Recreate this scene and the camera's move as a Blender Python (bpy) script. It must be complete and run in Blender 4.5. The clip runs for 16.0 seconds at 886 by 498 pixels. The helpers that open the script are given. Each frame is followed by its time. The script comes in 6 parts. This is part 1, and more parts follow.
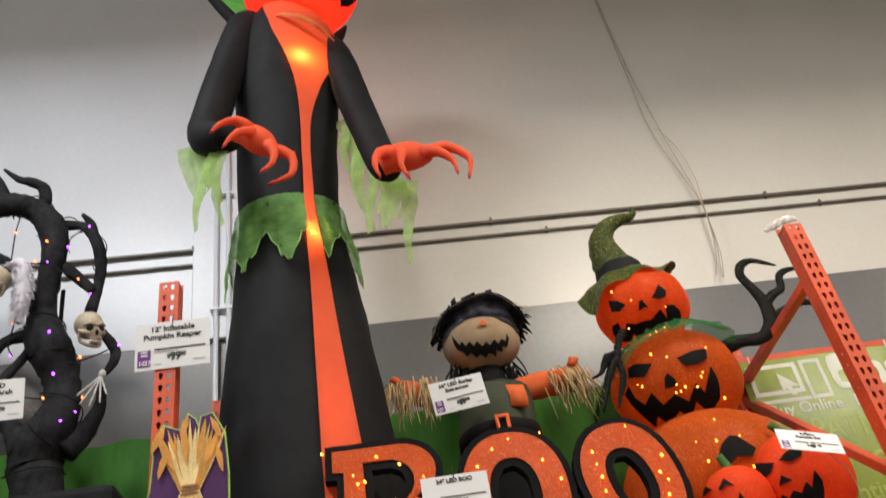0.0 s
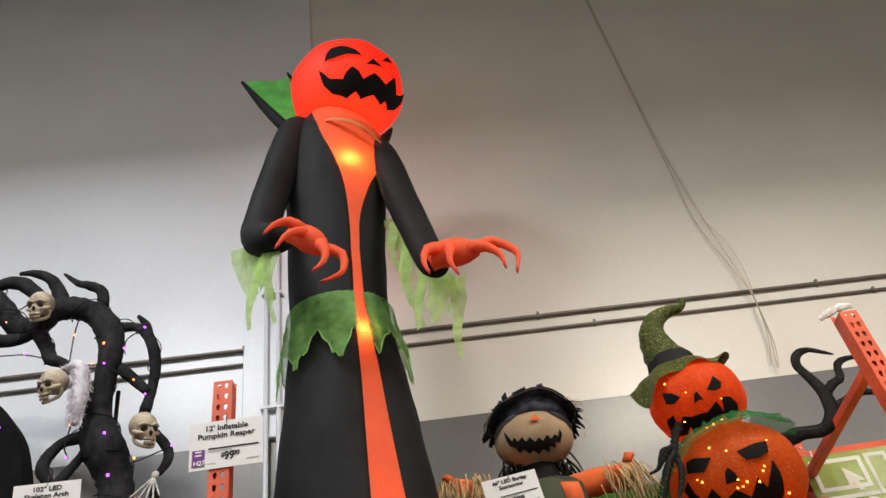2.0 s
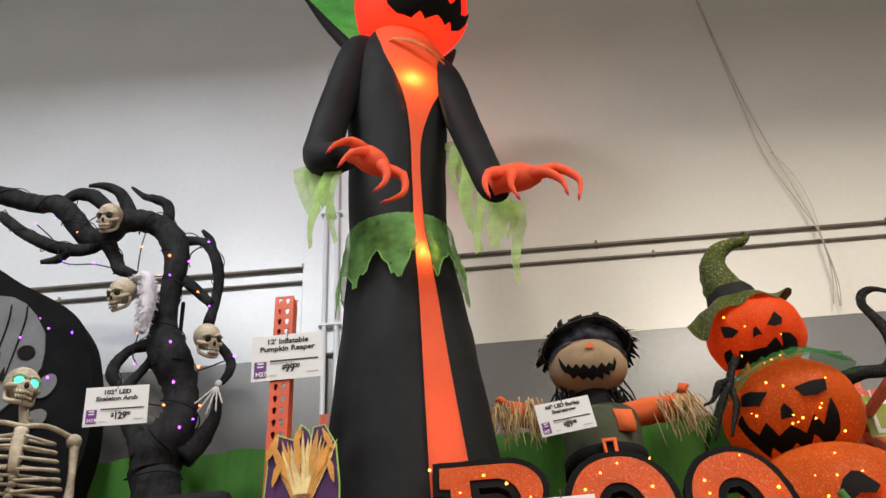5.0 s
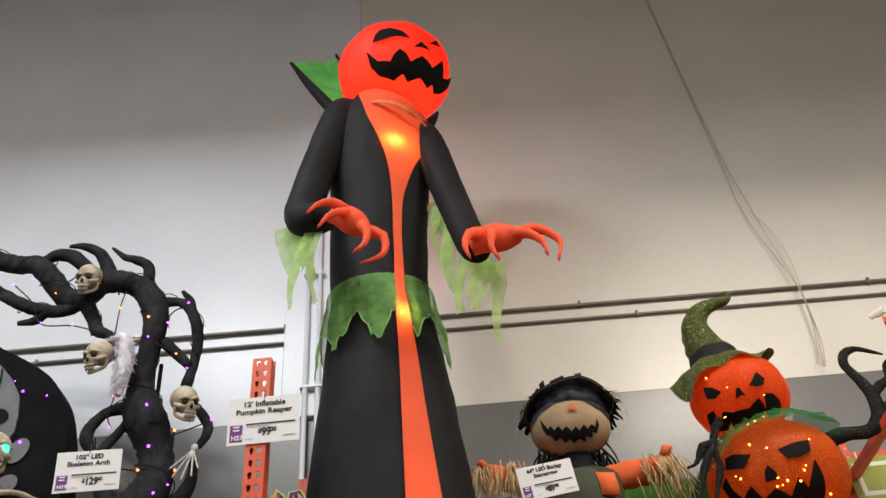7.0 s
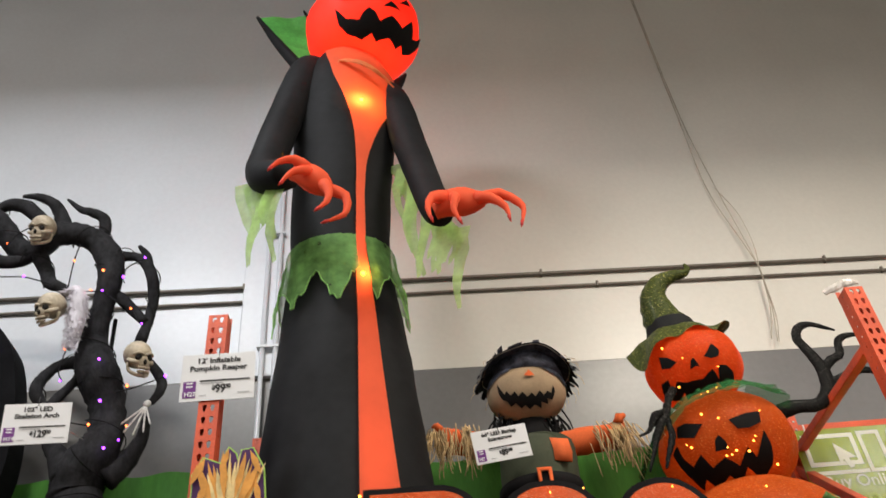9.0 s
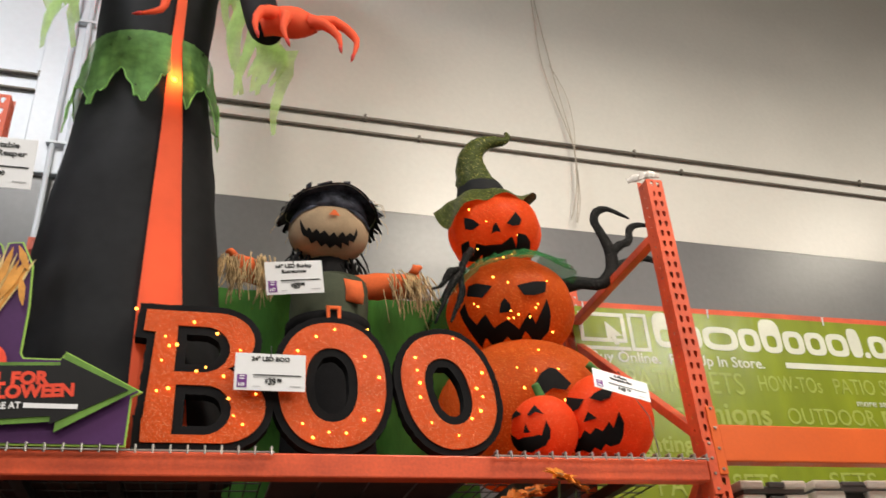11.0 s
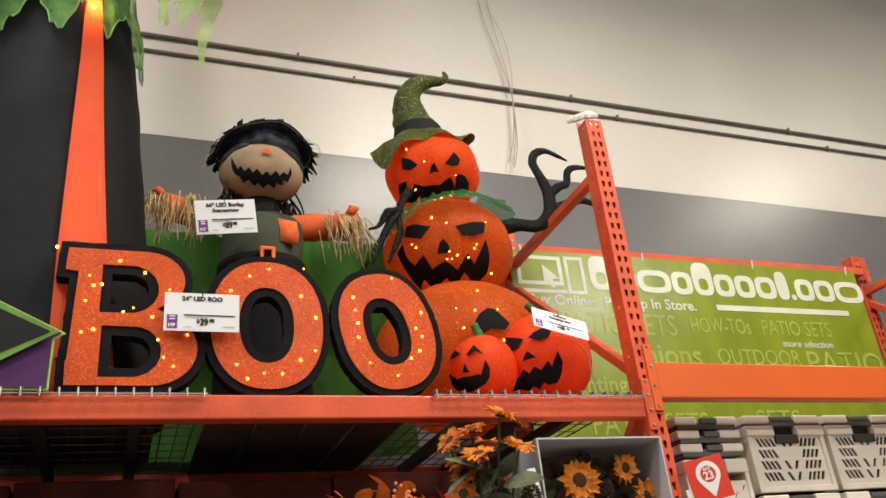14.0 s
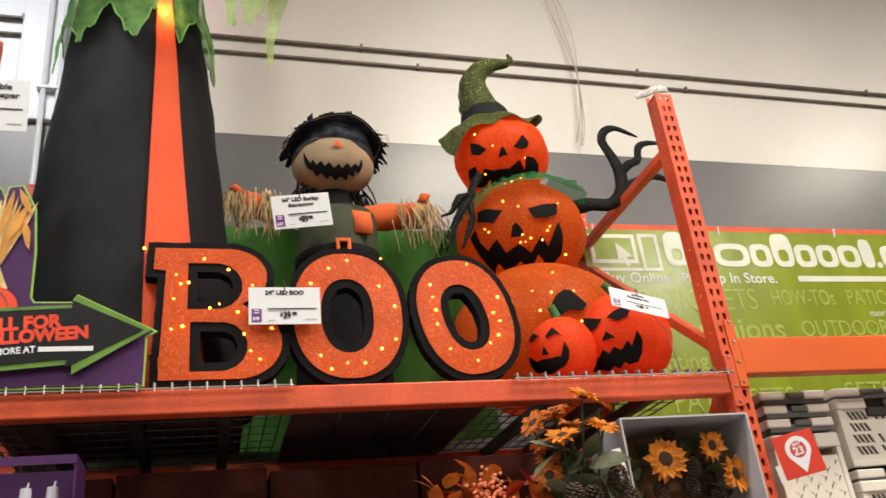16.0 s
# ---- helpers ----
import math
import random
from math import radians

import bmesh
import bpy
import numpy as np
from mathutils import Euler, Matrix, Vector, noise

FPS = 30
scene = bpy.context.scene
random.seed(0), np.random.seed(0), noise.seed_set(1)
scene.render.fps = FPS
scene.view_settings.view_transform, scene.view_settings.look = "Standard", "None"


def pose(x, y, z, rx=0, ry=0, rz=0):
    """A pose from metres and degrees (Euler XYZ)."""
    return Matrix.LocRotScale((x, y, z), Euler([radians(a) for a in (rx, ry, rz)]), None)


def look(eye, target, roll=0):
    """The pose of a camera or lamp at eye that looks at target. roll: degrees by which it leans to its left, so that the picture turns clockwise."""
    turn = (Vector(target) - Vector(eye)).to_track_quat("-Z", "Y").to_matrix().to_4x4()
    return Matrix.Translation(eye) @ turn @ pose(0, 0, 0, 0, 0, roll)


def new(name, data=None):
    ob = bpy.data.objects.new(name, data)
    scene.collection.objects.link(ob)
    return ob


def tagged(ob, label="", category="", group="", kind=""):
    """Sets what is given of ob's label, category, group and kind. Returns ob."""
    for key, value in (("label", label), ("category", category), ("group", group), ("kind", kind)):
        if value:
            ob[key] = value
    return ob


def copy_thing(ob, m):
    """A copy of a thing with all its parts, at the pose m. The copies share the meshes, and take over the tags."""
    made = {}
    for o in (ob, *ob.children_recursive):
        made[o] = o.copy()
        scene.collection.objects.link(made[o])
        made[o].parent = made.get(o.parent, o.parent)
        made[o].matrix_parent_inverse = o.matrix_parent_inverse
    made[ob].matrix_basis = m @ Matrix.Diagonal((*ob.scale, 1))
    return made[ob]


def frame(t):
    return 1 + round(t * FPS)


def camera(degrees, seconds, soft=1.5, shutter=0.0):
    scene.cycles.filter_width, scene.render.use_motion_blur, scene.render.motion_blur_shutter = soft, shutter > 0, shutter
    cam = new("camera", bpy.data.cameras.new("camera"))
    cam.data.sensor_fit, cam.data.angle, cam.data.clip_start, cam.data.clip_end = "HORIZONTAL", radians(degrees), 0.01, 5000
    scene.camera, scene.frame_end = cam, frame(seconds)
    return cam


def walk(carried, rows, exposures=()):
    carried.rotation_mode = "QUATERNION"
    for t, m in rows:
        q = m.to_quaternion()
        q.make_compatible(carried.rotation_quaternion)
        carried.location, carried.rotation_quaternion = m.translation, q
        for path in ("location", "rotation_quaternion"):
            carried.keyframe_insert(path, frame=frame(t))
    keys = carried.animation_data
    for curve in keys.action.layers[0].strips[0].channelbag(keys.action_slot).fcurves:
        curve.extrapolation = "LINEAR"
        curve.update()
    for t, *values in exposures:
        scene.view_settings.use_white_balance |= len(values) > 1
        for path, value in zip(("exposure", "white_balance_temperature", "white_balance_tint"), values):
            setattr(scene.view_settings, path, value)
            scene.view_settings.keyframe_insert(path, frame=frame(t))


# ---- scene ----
cam = camera(54.6, 16.0, shutter=0.4)
PATH = [
    (0, (-0.295, 0.38, 1.569), (-0.093, 1.978, 2.754), -10.8),
    (0.5, (-0.323, 0.383, 1.565), (-0.12, 1.898, 2.855), -11.7),
    (1, (-0.323, 0.367, 1.564), (-0.16, 1.848, 2.898), -11.0),
    (1.5, (-0.325, 0.385, 1.556), (-0.18, 1.842, 2.919), -11.0),
    (2, (-0.329, 0.363, 1.549), (-0.197, 1.815, 2.918), -10.7),
    (2.5, (-0.347, 0.359, 1.556), (-0.244, 1.805, 2.934), -9.2),
    (3, (-0.36, 0.367, 1.555), (-0.293, 1.815, 2.933), -7.6),
    (3.5, (-0.347, 0.372, 1.551), (-0.316, 1.85, 2.899), -6.8),
    (4, (-0.344, 0.373, 1.542), (-0.353, 1.906, 2.825), -5.4),
    (4.2, (-0.356, 0.369, 1.552), (-0.372, 1.929, 2.803), -5.1),
    (6.3, (-0.33, 0.387, 1.539), (-0.331, 1.919, 2.824), -5.3),
    (6.5, (-0.32, 0.39, 1.543), (-0.315, 1.898, 2.856), -5.4),
    (7, (-0.316, 0.38, 1.552), (-0.29, 1.849, 2.909), -6.1),
    (7.5, (-0.31, 0.382, 1.55), (-0.272, 1.848, 2.909), -6.3),
    (8, (-0.3, 0.392, 1.548), (-0.25, 1.872, 2.893), -6.1),
    (8.5, (-0.304, 0.401, 1.547), (-0.237, 1.893, 2.877), -6.0),
    (9, (-0.303, 0.418, 1.551), (-0.202, 1.938, 2.847), -6.0),
    (9.5, (-0.295, 0.442, 1.555), (-0.119, 2.014, 2.779), -5.1),
    (10, (-0.29, 0.487, 1.556), (0.006, 2.109, 2.688), -4.6),
    (10.2, (-0.28, 0.485, 1.558), (0.058, 2.132, 2.641), -4.2),
    (12.3, (-0.25, 0.596, 1.55), (0.463, 2.217, 2.48), -6.5),
    (12.5, (-0.248, 0.602, 1.552), (0.472, 2.222, 2.477), -6.7),
    (13, (-0.256, 0.599, 1.548), (0.453, 2.231, 2.461), -6.7),
    (13.5, (-0.26, 0.6, 1.547), (0.428, 2.25, 2.443), -6.4),
    (14, (-0.258, 0.603, 1.542), (0.414, 2.27, 2.42), -6.3),
    (14.5, (-0.258, 0.6, 1.546), (0.401, 2.278, 2.414), -6.4),
    (15, (-0.262, 0.602, 1.547), (0.377, 2.289, 2.41), -6.6),
    (15.5, (-0.271, 0.598, 1.543), (0.327, 2.305, 2.396), -6.5),
    (16, (-0.287, 0.594, 1.547), (0.237, 2.323, 2.405), -6.7),
]
walk(cam, [(t, look(eye, target, roll)) for t, eye, target, roll in PATH], exposures=[(0, -0.15), (1, -0.11), (4, -0.09), (8, -0.07), (9.5, -0.11), (10.2, -0.08), (12.3, 0.08), (14.5, 0.08), (16, 0.15)])

# ---- world and lights: a closed store hall lit by high-bay fixtures ----
world = bpy.data.worlds.new("world")
scene.world = world
world.use_nodes = True
world.node_tree.nodes["Background"].inputs[0].default_value = (0.9, 0.93, 1.0, 1)
world.node_tree.nodes["Background"].inputs[1].default_value = 0.02


def area_lamp(x, y, z, sx, sy, power, colour=(1.0, 0.93, 0.84), tilt=0.0):
    data = bpy.data.lights.new("high_bay_lamp", "AREA")
    data.shape, data.size, data.size_y, data.energy, data.color = "RECTANGLE", sx, sy, power, colour
    lamp = new("high_bay_lamp", data)
    lamp.matrix_world = pose(x, y, z, tilt, 0, 0)
    return lamp


# two rows of high bays; the warm ones hang lower
for lx, front, rear, power, colour in ((-7.0, 7.1, 10.0, 145.0, (0.93, 0.96, 1.0)), (-2.2, 7.1, 10.0, 140.0, (0.93, 0.96, 1.0)), (2.2, 6.05, 7.2, 162.0, (1.0, 0.91, 0.77)), (7.4, 6.6, 7.2, 128.0, (1.0, 0.91, 0.77))):
    area_lamp(lx, 1.6, front, 1.2, 0.6, power, colour)
    area_lamp(lx, -4.5, rear, 1.2, 0.6, 310.0)


# ---- materials ----
def nodes_of(name):
    m = bpy.data.materials.new(name)
    m.use_nodes = True
    return m, m.node_tree.nodes, m.node_tree.links, m.node_tree.nodes["Principled BSDF"]


def mat(name, colour, rough=0.6, metal=0.0, vary=0.18, scale=6.0, bump=0.0, fine=60.0, spec=0.4, dirt=None, coat=0.0,
        emit=None, power=0.0, through_light=0.0, stretch=(1, 1, 1), sheen=0.0, sheer=0.0):
    """A surface with two scales of variation: large stains and fine grain."""
    m, n, l, b = nodes_of(name)
    tc = n.new("ShaderNodeTexCoord")
    mp = n.new("ShaderNodeMapping")
    mp.inputs["Scale"].default_value = stretch
    l.new(tc.outputs["Object"], mp.inputs[0])
    big = n.new("ShaderNodeTexNoise")
    big.inputs["Scale"].default_value, big.inputs["Detail"].default_value = scale, 5
    small = n.new("ShaderNodeTexNoise")
    small.inputs["Scale"].default_value, small.inputs["Detail"].default_value = fine, 3
    for t in (big, small):
        l.new(mp.outputs[0], t.inputs["Vector"])
    add = n.new("ShaderNodeMath")
    add.operation = "MULTIPLY_ADD"
    l.new(small.outputs[0], add.inputs[0])
    add.inputs[1].default_value = 0.45
    l.new(big.outputs[0], add.inputs[2])
    ramp = n.new("ShaderNodeValToRGB")
    lo = dirt or [c * (1 - vary) for c in colour]
    hi = [min(1, c * (1 + vary)) for c in colour]
    ramp.color_ramp.elements[0].position, ramp.color_ramp.elements[0].color = 0.48, (*lo, 1)
    ramp.color_ramp.elements[1].position, ramp.color_ramp.elements[1].color = 0.92, (*hi, 1)
    l.new(add.outputs[0], ramp.inputs[0])
    l.new(ramp.outputs[0], b.inputs["Base Color"])
    b.inputs["Roughness"].default_value, b.inputs["Metallic"].default_value = rough, metal
    b.inputs["Specular IOR Level"].default_value, b.inputs["Coat Weight"].default_value = spec, coat
    b.inputs["Sheen Weight"].default_value = sheen
    if bump:
        bp = n.new("ShaderNodeBump")
        bp.inputs["Strength"].default_value, bp.inputs["Distance"].default_value = bump, 0.004
        l.new(add.outputs[0], bp.inputs["Height"])
        l.new(bp.outputs[0], b.inputs["Normal"])
    if emit:
        b.inputs["Emission Color"].default_value, b.inputs["Emission Strength"].default_value = (*emit, 1), power
    if through_light:
        tr = n.new("ShaderNodeBsdfTranslucent")
        l.new(ramp.outputs[0], tr.inputs[0])
        mix = n.new("ShaderNodeMixShader")
        mix.inputs[0].default_value = through_light
        l.new(b.outputs[0], mix.inputs[1])
        l.new(tr.outputs[0], mix.inputs[2])
        l.new(mix.outputs[0], n["Material Output"].inputs[0])
    if sheer:
        last = n["Material Output"].inputs[0].links[0].from_socket
        clear = n.new("ShaderNodeBsdfTransparent")
        blend = n.new("ShaderNodeMixShader")
        blend.inputs[0].default_value = sheer
        l.new(last, blend.inputs[1])
        l.new(clear.outputs[0], blend.inputs[2])
        l.new(blend.outputs[0], n["Material Output"].inputs[0])
    return m


def glitter(name, colour, spark=(1.0, 0.75, 0.5), rough=0.5, density=260.0, dark=0.85, through_light=0.0, share=0.965):
    """Glittered fabric: bright flakes scattered on a matt ground."""
    m, n, l, b = nodes_of(name)
    tc = n.new("ShaderNodeTexCoord")
    vo = n.new("ShaderNodeTexVoronoi")
    vo.inputs["Scale"].default_value = density
    l.new(tc.outputs["Object"], vo.inputs["Vector"])
    sep = n.new("ShaderNodeSeparateColor")
    l.new(vo.outputs["Color"], sep.inputs[0])
    ramp = n.new("ShaderNodeValToRGB")
    e = ramp.color_ramp.elements
    e[0].position, e[0].color = 0.0, (*[c * dark for c in colour], 1)
    e[1].position, e[1].color = share - 0.06, (*[min(1, c * 1.15) for c in colour], 1)
    top = e.new(share)
    top.color = (*spark, 1)
    l.new(sep.outputs[0], ramp.inputs[0])
    big = n.new("ShaderNodeTexNoise")
    big.inputs["Scale"].default_value = 7.0
    l.new(tc.outputs["Object"], big.inputs["Vector"])
    mul = n.new("ShaderNodeMix")
    mul.data_type, mul.blend_type = "RGBA", "MULTIPLY"
    mul.inputs[0].default_value = 0.35
    l.new(ramp.outputs[0], mul.inputs[6])
    l.new(big.outputs[0], mul.inputs[7])
    l.new(mul.outputs[2], b.inputs["Base Color"])
    rr = n.new("ShaderNodeMapRange")
    l.new(sep.outputs[1], rr.inputs[0])
    rr.inputs[3].default_value, rr.inputs[4].default_value = rough * 0.35, rough * 1.3
    l.new(rr.outputs[0], b.inputs["Roughness"])
    bp = n.new("ShaderNodeBump")
    bp.inputs["Strength"].default_value, bp.inputs["Distance"].default_value = 0.3, 0.002
    b.inputs["Specular IOR Level"].default_value = 0.12
    if through_light:
        tr = n.new("ShaderNodeBsdfTranslucent")
        l.new(mul.outputs[2], tr.inputs[0])
        mix = n.new("ShaderNodeMixShader")
        mix.inputs[0].default_value = through_light
        l.new(b.outputs[0], mix.inputs[1])
        l.new(tr.outputs[0], mix.inputs[2])
        l.new(mix.outputs[0], n["Material Output"].inputs[0])
    l.new(sep.outputs[2], bp.inputs["Height"])
    l.new(bp.outputs[0], b.inputs["Normal"])
    return m


def bulb_mat(name, colour, power):
    m, n, l, b = nodes_of(name)
    b.inputs["Base Color"].default_value = (*colour, 1)
    b.inputs["Emission Color"].default_value, b.inputs["Emission Strength"].default_value = (*colour, 1), power
    return m


WALL = mat("painted_wall", (0.78, 0.755, 0.70), 0.33, vary=0.05, scale=1.1, bump=0.12, fine=28, spec=0.45)
WALL_COOL = mat("cool_painted_wall", (0.76, 0.79, 0.84), 0.33, vary=0.05, scale=1.1, bump=0.12, fine=28, spec=0.45)
WALL_GREY = mat("grey_painted_wall", (0.185, 0.183, 0.188), 0.30, vary=0.1, scale=1.3, bump=0.12, fine=28, spec=0.45)
CONDUIT = mat("galvanised_conduit", (0.20, 0.175, 0.15), 0.5, 0.55, 0.2, 9, spec=0.5)
WIRE = mat("twine_wire", (0.46, 0.41, 0.34), 0.7, vary=0.2)
RACK = mat("orange_rack_paint", (0.72, 0.105, 0.035), 0.42, vary=0.14, scale=5, fine=90, bump=0.06, dirt=(0.50, 0.07, 0.028))
RACK_BRIGHT = mat("bright_orange_beam_paint", (0.72, 0.12, 0.018), 0.38, vary=0.07, scale=3, fine=70, bump=0.03)
STEEL = mat("zinc_wire", (0.42, 0.40, 0.37), 0.35, 0.85, 0.2, 20)
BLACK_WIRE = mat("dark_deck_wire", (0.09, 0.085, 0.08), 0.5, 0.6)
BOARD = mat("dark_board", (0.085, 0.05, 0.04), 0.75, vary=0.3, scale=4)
GREEN_CLOTH = mat("green_cloth", (0.070, 0.245, 0.032), 0.75, vary=0.22, scale=3.5, bump=0.2, fine=40, through_light=0.12, stretch=(2.5, 2.5, 0.5))
BANNER = mat("green_banner_vinyl", (0.225, 0.285, 0.018), 0.24, vary=0.16, scale=2.6, bump=1.0, fine=5, spec=0.5, stretch=(2.2, 1, 0.45))
BANNER_WHITE = mat("banner_white_print", (0.70, 0.72, 0.60), 0.35, vary=0.08)
BANNER_PALE = mat("banner_pale_print", (0.37, 0.44, 0.085), 0.3, vary=0.10)
BLACK_CLOTH = mat("black_nylon", (0.0115, 0.0117, 0.0128), 0.68, vary=0.3, scale=5, bump=0.4, fine=22, spec=0.15)
ORANGE_CLOTH = mat("orange_nylon", (0.95, 0.13, 0.048), 0.7, spec=0.3, vary=0.07, scale=4, bump=0.08, fine=14, through_light=0.25)
HEAD_CLOTH = mat("lit_orange_nylon", (0.92, 0.055, 0.034), 0.6, spec=0.35, vary=0.14, scale=4, bump=0.3, fine=14, through_light=0.45)
GREEN_TULLE = mat("green_tulle", (0.20, 0.42, 0.12), 0.7, spec=0.2, vary=0.4, scale=11, bump=0.9, fine=26, through_light=0.25, sheer=0.34)
LIME_TULLE = mat("lime_tulle", (0.56, 0.80, 0.26), 0.7, vary=0.2, scale=14, bump=0.4, through_light=0.5, sheer=0.3)
TULLE_HEM = mat("lime_hem", (0.30, 0.60, 0.16), 0.7, vary=0.2, scale=14, through_light=0.3)
CLAW_TIP = mat("dark_red_nylon", (0.55, 0.03, 0.02), 0.6, vary=0.15)
COLLAR_GREEN = mat("bright_green_nylon", (0.12, 0.52, 0.10), 0.6, vary=0.25, scale=9, bump=0.3, through_light=0.3)
BLACK_PRINT = mat("black_print", (0.011, 0.0105, 0.0105), 0.85, vary=0.2, spec=0.1)
BLACK_FOAM = mat("black_felt_edge", (0.0115, 0.011, 0.0115), 0.9, vary=0.3, bump=0.4, fine=120, spec=0.08)
GLITTER = glitter("orange_glitter_fabric", (0.80, 0.105, 0.014), (1.0, 0.50, 0.26), 0.55, 620, 0.58, 0.0, 0.972)
TINSEL = glitter("orange_tinsel_mesh", (0.80, 0.092, 0.016), (0.95, 0.26, 0.07), 0.7, 330, 0.82, 0.40, 0.978)
TINSEL_BROWN = glitter("amber_orange_tinsel_mesh", (0.64, 0.112, 0.016), (0.95, 0.33, 0.08), 0.7, 330, 0.80, 0.40, 0.978)
RED_TINSEL = glitter("red_orange_tinsel_mesh", (0.98, 0.088, 0.020), (1.0, 0.22, 0.08), 0.7, 330, 0.88, 0.30, 0.98)
HAT_GREEN = glitter("olive_glitter_fabric", (0.085, 0.105, 0.026), (0.45, 0.42, 0.12), 0.55, 210, 0.35, 0.0, 0.975)
BLACK_GLITTER = glitter("black_glitter_fabric", (0.006, 0.006, 0.006), (0.16, 0.15, 0.13), 0.9, 420, 0.7, 0.0, 0.995)
BURLAP = mat("burlap", (0.38, 0.27, 0.17), 0.9, vary=0.2, scale=8, bump=0.5, fine=150)
OLIVE = mat("olive_cloth", (0.052, 0.060, 0.034), 0.85, vary=0.2, scale=8, bump=0.3, fine=120)
PATCH = mat("orange_felt", (0.72, 0.13, 0.03), 0.85, vary=0.15, bump=0.2, fine=90)
STRAW = mat("raffia_straw", (0.46, 0.32, 0.16), 0.75, vary=0.45, scale=20)
NAVY_PLAID = mat("dark_plaid_cloth", (0.042, 0.044, 0.060), 0.85, vary=0.85, scale=24, bump=0.5, spec=0.2)
TREE_MESH = mat("black_gauze", (0.0125, 0.012, 0.0135), 0.8, vary=0.85, scale=22, bump=1.0, fine=75, spec=0.22, stretch=(1, 1, 0.6))
BONE = mat("aged_bone_plastic", (0.52, 0.45, 0.34), 0.55, vary=0.25, scale=14, bump=0.2, dirt=(0.28, 0.22, 0.15))
SOCKET = mat("dark_socket", (0.02, 0.017, 0.015), 0.8)
FLUFF = mat("white_fluff", (0.75, 0.72, 0.78), 0.95, vary=0.1, bump=0.8, fine=60)
GREY_FELT = mat("grey_felt", (0.16, 0.165, 0.17), 0.9, vary=0.2, bump=0.3)
PAPER = mat("white_card", (0.82, 0.82, 0.83), 0.55, vary=0.03, scale=3)
INK = mat("black_ink", (0.02, 0.02, 0.02), 0.6)
GREY_INK = mat("grey_ink", (0.45, 0.45, 0.46), 0.6)
PURPLE_INK = mat("purple_ink", (0.16, 0.035, 0.22), 0.55)
SIGN_PURPLE = mat("purple_sign_print", (0.07, 0.02, 0.095), 0.55, vary=0.15, scale=5, spec=0.25)
SIGN_GREEN = mat("green_sign_print", (0.13, 0.26, 0.045), 0.55, vary=0.25, scale=9, spec=0.25)
SIGN_LIME = mat("lime_sign_edge", (0.36, 0.62, 0.10), 0.4)
SIGN_ORANGE = mat("orange_sign_print", (0.66, 0.30, 0.06), 0.55, vary=0.25, scale=9, spec=0.25)
SIGN_RED = mat("red_sign_print", (0.80, 0.075, 0.035), 0.55, vary=0.15, spec=0.25)
SIGN_BLACK = mat("black_sign_print", (0.008, 0.0075, 0.0075), 0.55, spec=0.25)
SIGN_STRAW = mat("straw_sign_print", (0.78, 0.60, 0.28), 0.55, vary=0.25, scale=14, spec=0.25)
SIGN_WOOD = mat("brown_sign_print", (0.26, 0.13, 0.06), 0.35, vary=0.3, scale=10, spec=0.25)
CRATE = mat("putty_plastic", (0.84, 0.79, 0.69), 0.45, vary=0.06, scale=5)
CRATE_GREY = mat("grey_plastic", (0.12, 0.115, 0.11), 0.5, vary=0.1)
# near-black colour that stands for the shade in the crates' hollows
CRATE_SHADE = mat("crate_shadow_inside", (0.06, 0.055, 0.05), 0.8)
# the dim red shade under the deck is put into this carton colour
SHADED_CARTON = mat("shaded_carton", (0.09, 0.024, 0.018), 0.85, vary=0.3, spec=0.15)
BOX_GREY = mat("pale_grey_card", (0.50, 0.50, 0.52), 0.5, vary=0.06)
PETAL = mat("sunflower_petal", (0.74, 0.25, 0.02), 0.65, vary=0.3, scale=20, through_light=0.2)
PETAL_DARK = mat("amber_petal", (0.55, 0.16, 0.02), 0.65, vary=0.3, scale=20, through_light=0.2)
SEED = mat("seed_head", (0.06, 0.03, 0.015), 0.9, vary=0.4, bump=0.6, fine=140)
CONE = mat("pine_cone", (0.075, 0.045, 0.028), 0.75, vary=0.4, scale=30)
LEAF = mat("silk_leaf", (0.062, 0.08, 0.026), 0.65, vary=0.35, scale=14, through_light=0.2)
STEM = mat("green_stem", (0.05, 0.16, 0.03), 0.7, vary=0.2)
BAY_RED = mat("red_sign_plastic", (0.70, 0.055, 0.03), 0.4, vary=0.05)
CARTON = mat("brown_carton", (0.30, 0.14, 0.07), 0.8, vary=0.15)
FLOOR = mat("polished_concrete", (0.17, 0.16, 0.15), 0.35, vary=0.12, scale=0.8, bump=0.03)
CEIL = mat("grey_roof_deck", (0.28, 0.28, 0.28), 0.7, vary=0.06, scale=0.7)
TAPE = mat("clear_tape", (0.62, 0.58, 0.54), 0.25, vary=0.1)
LED_WARM = bulb_mat("warm_led", (1.0, 0.34, 0.04), 9.0)
LED_HOT = bulb_mat("hot_led", (1.0, 0.50, 0.06), 5.0)
LED_PURPLE = bulb_mat("purple_led", (0.30, 0.04, 1.0), 12.0)
LED_ORANGE = bulb_mat("orange_led", (1.0, 0.14, 0.03), 9.0)
LED_GREEN = bulb_mat("green_led_eye", (0.05, 0.85, 0.35), 3.0)


# ---- builders ----
def to_mesh(bm, name, materials, smooth=False):
    me = bpy.data.meshes.new(name)
    bm.to_mesh(me)
    bm.free()
    for m in materials if isinstance(materials, (list, tuple)) else [materials]:
        me.materials.append(m)
    if smooth:
        me.polygons.foreach_set("use_smooth", [True] * len(me.polygons))
    return me


def part(name, bm, material, parent, label="", smooth=False):
    ob = new(name, to_mesh(bm, name, material, smooth))
    ob.parent = parent
    if label:
        ob["label"] = label
    return ob


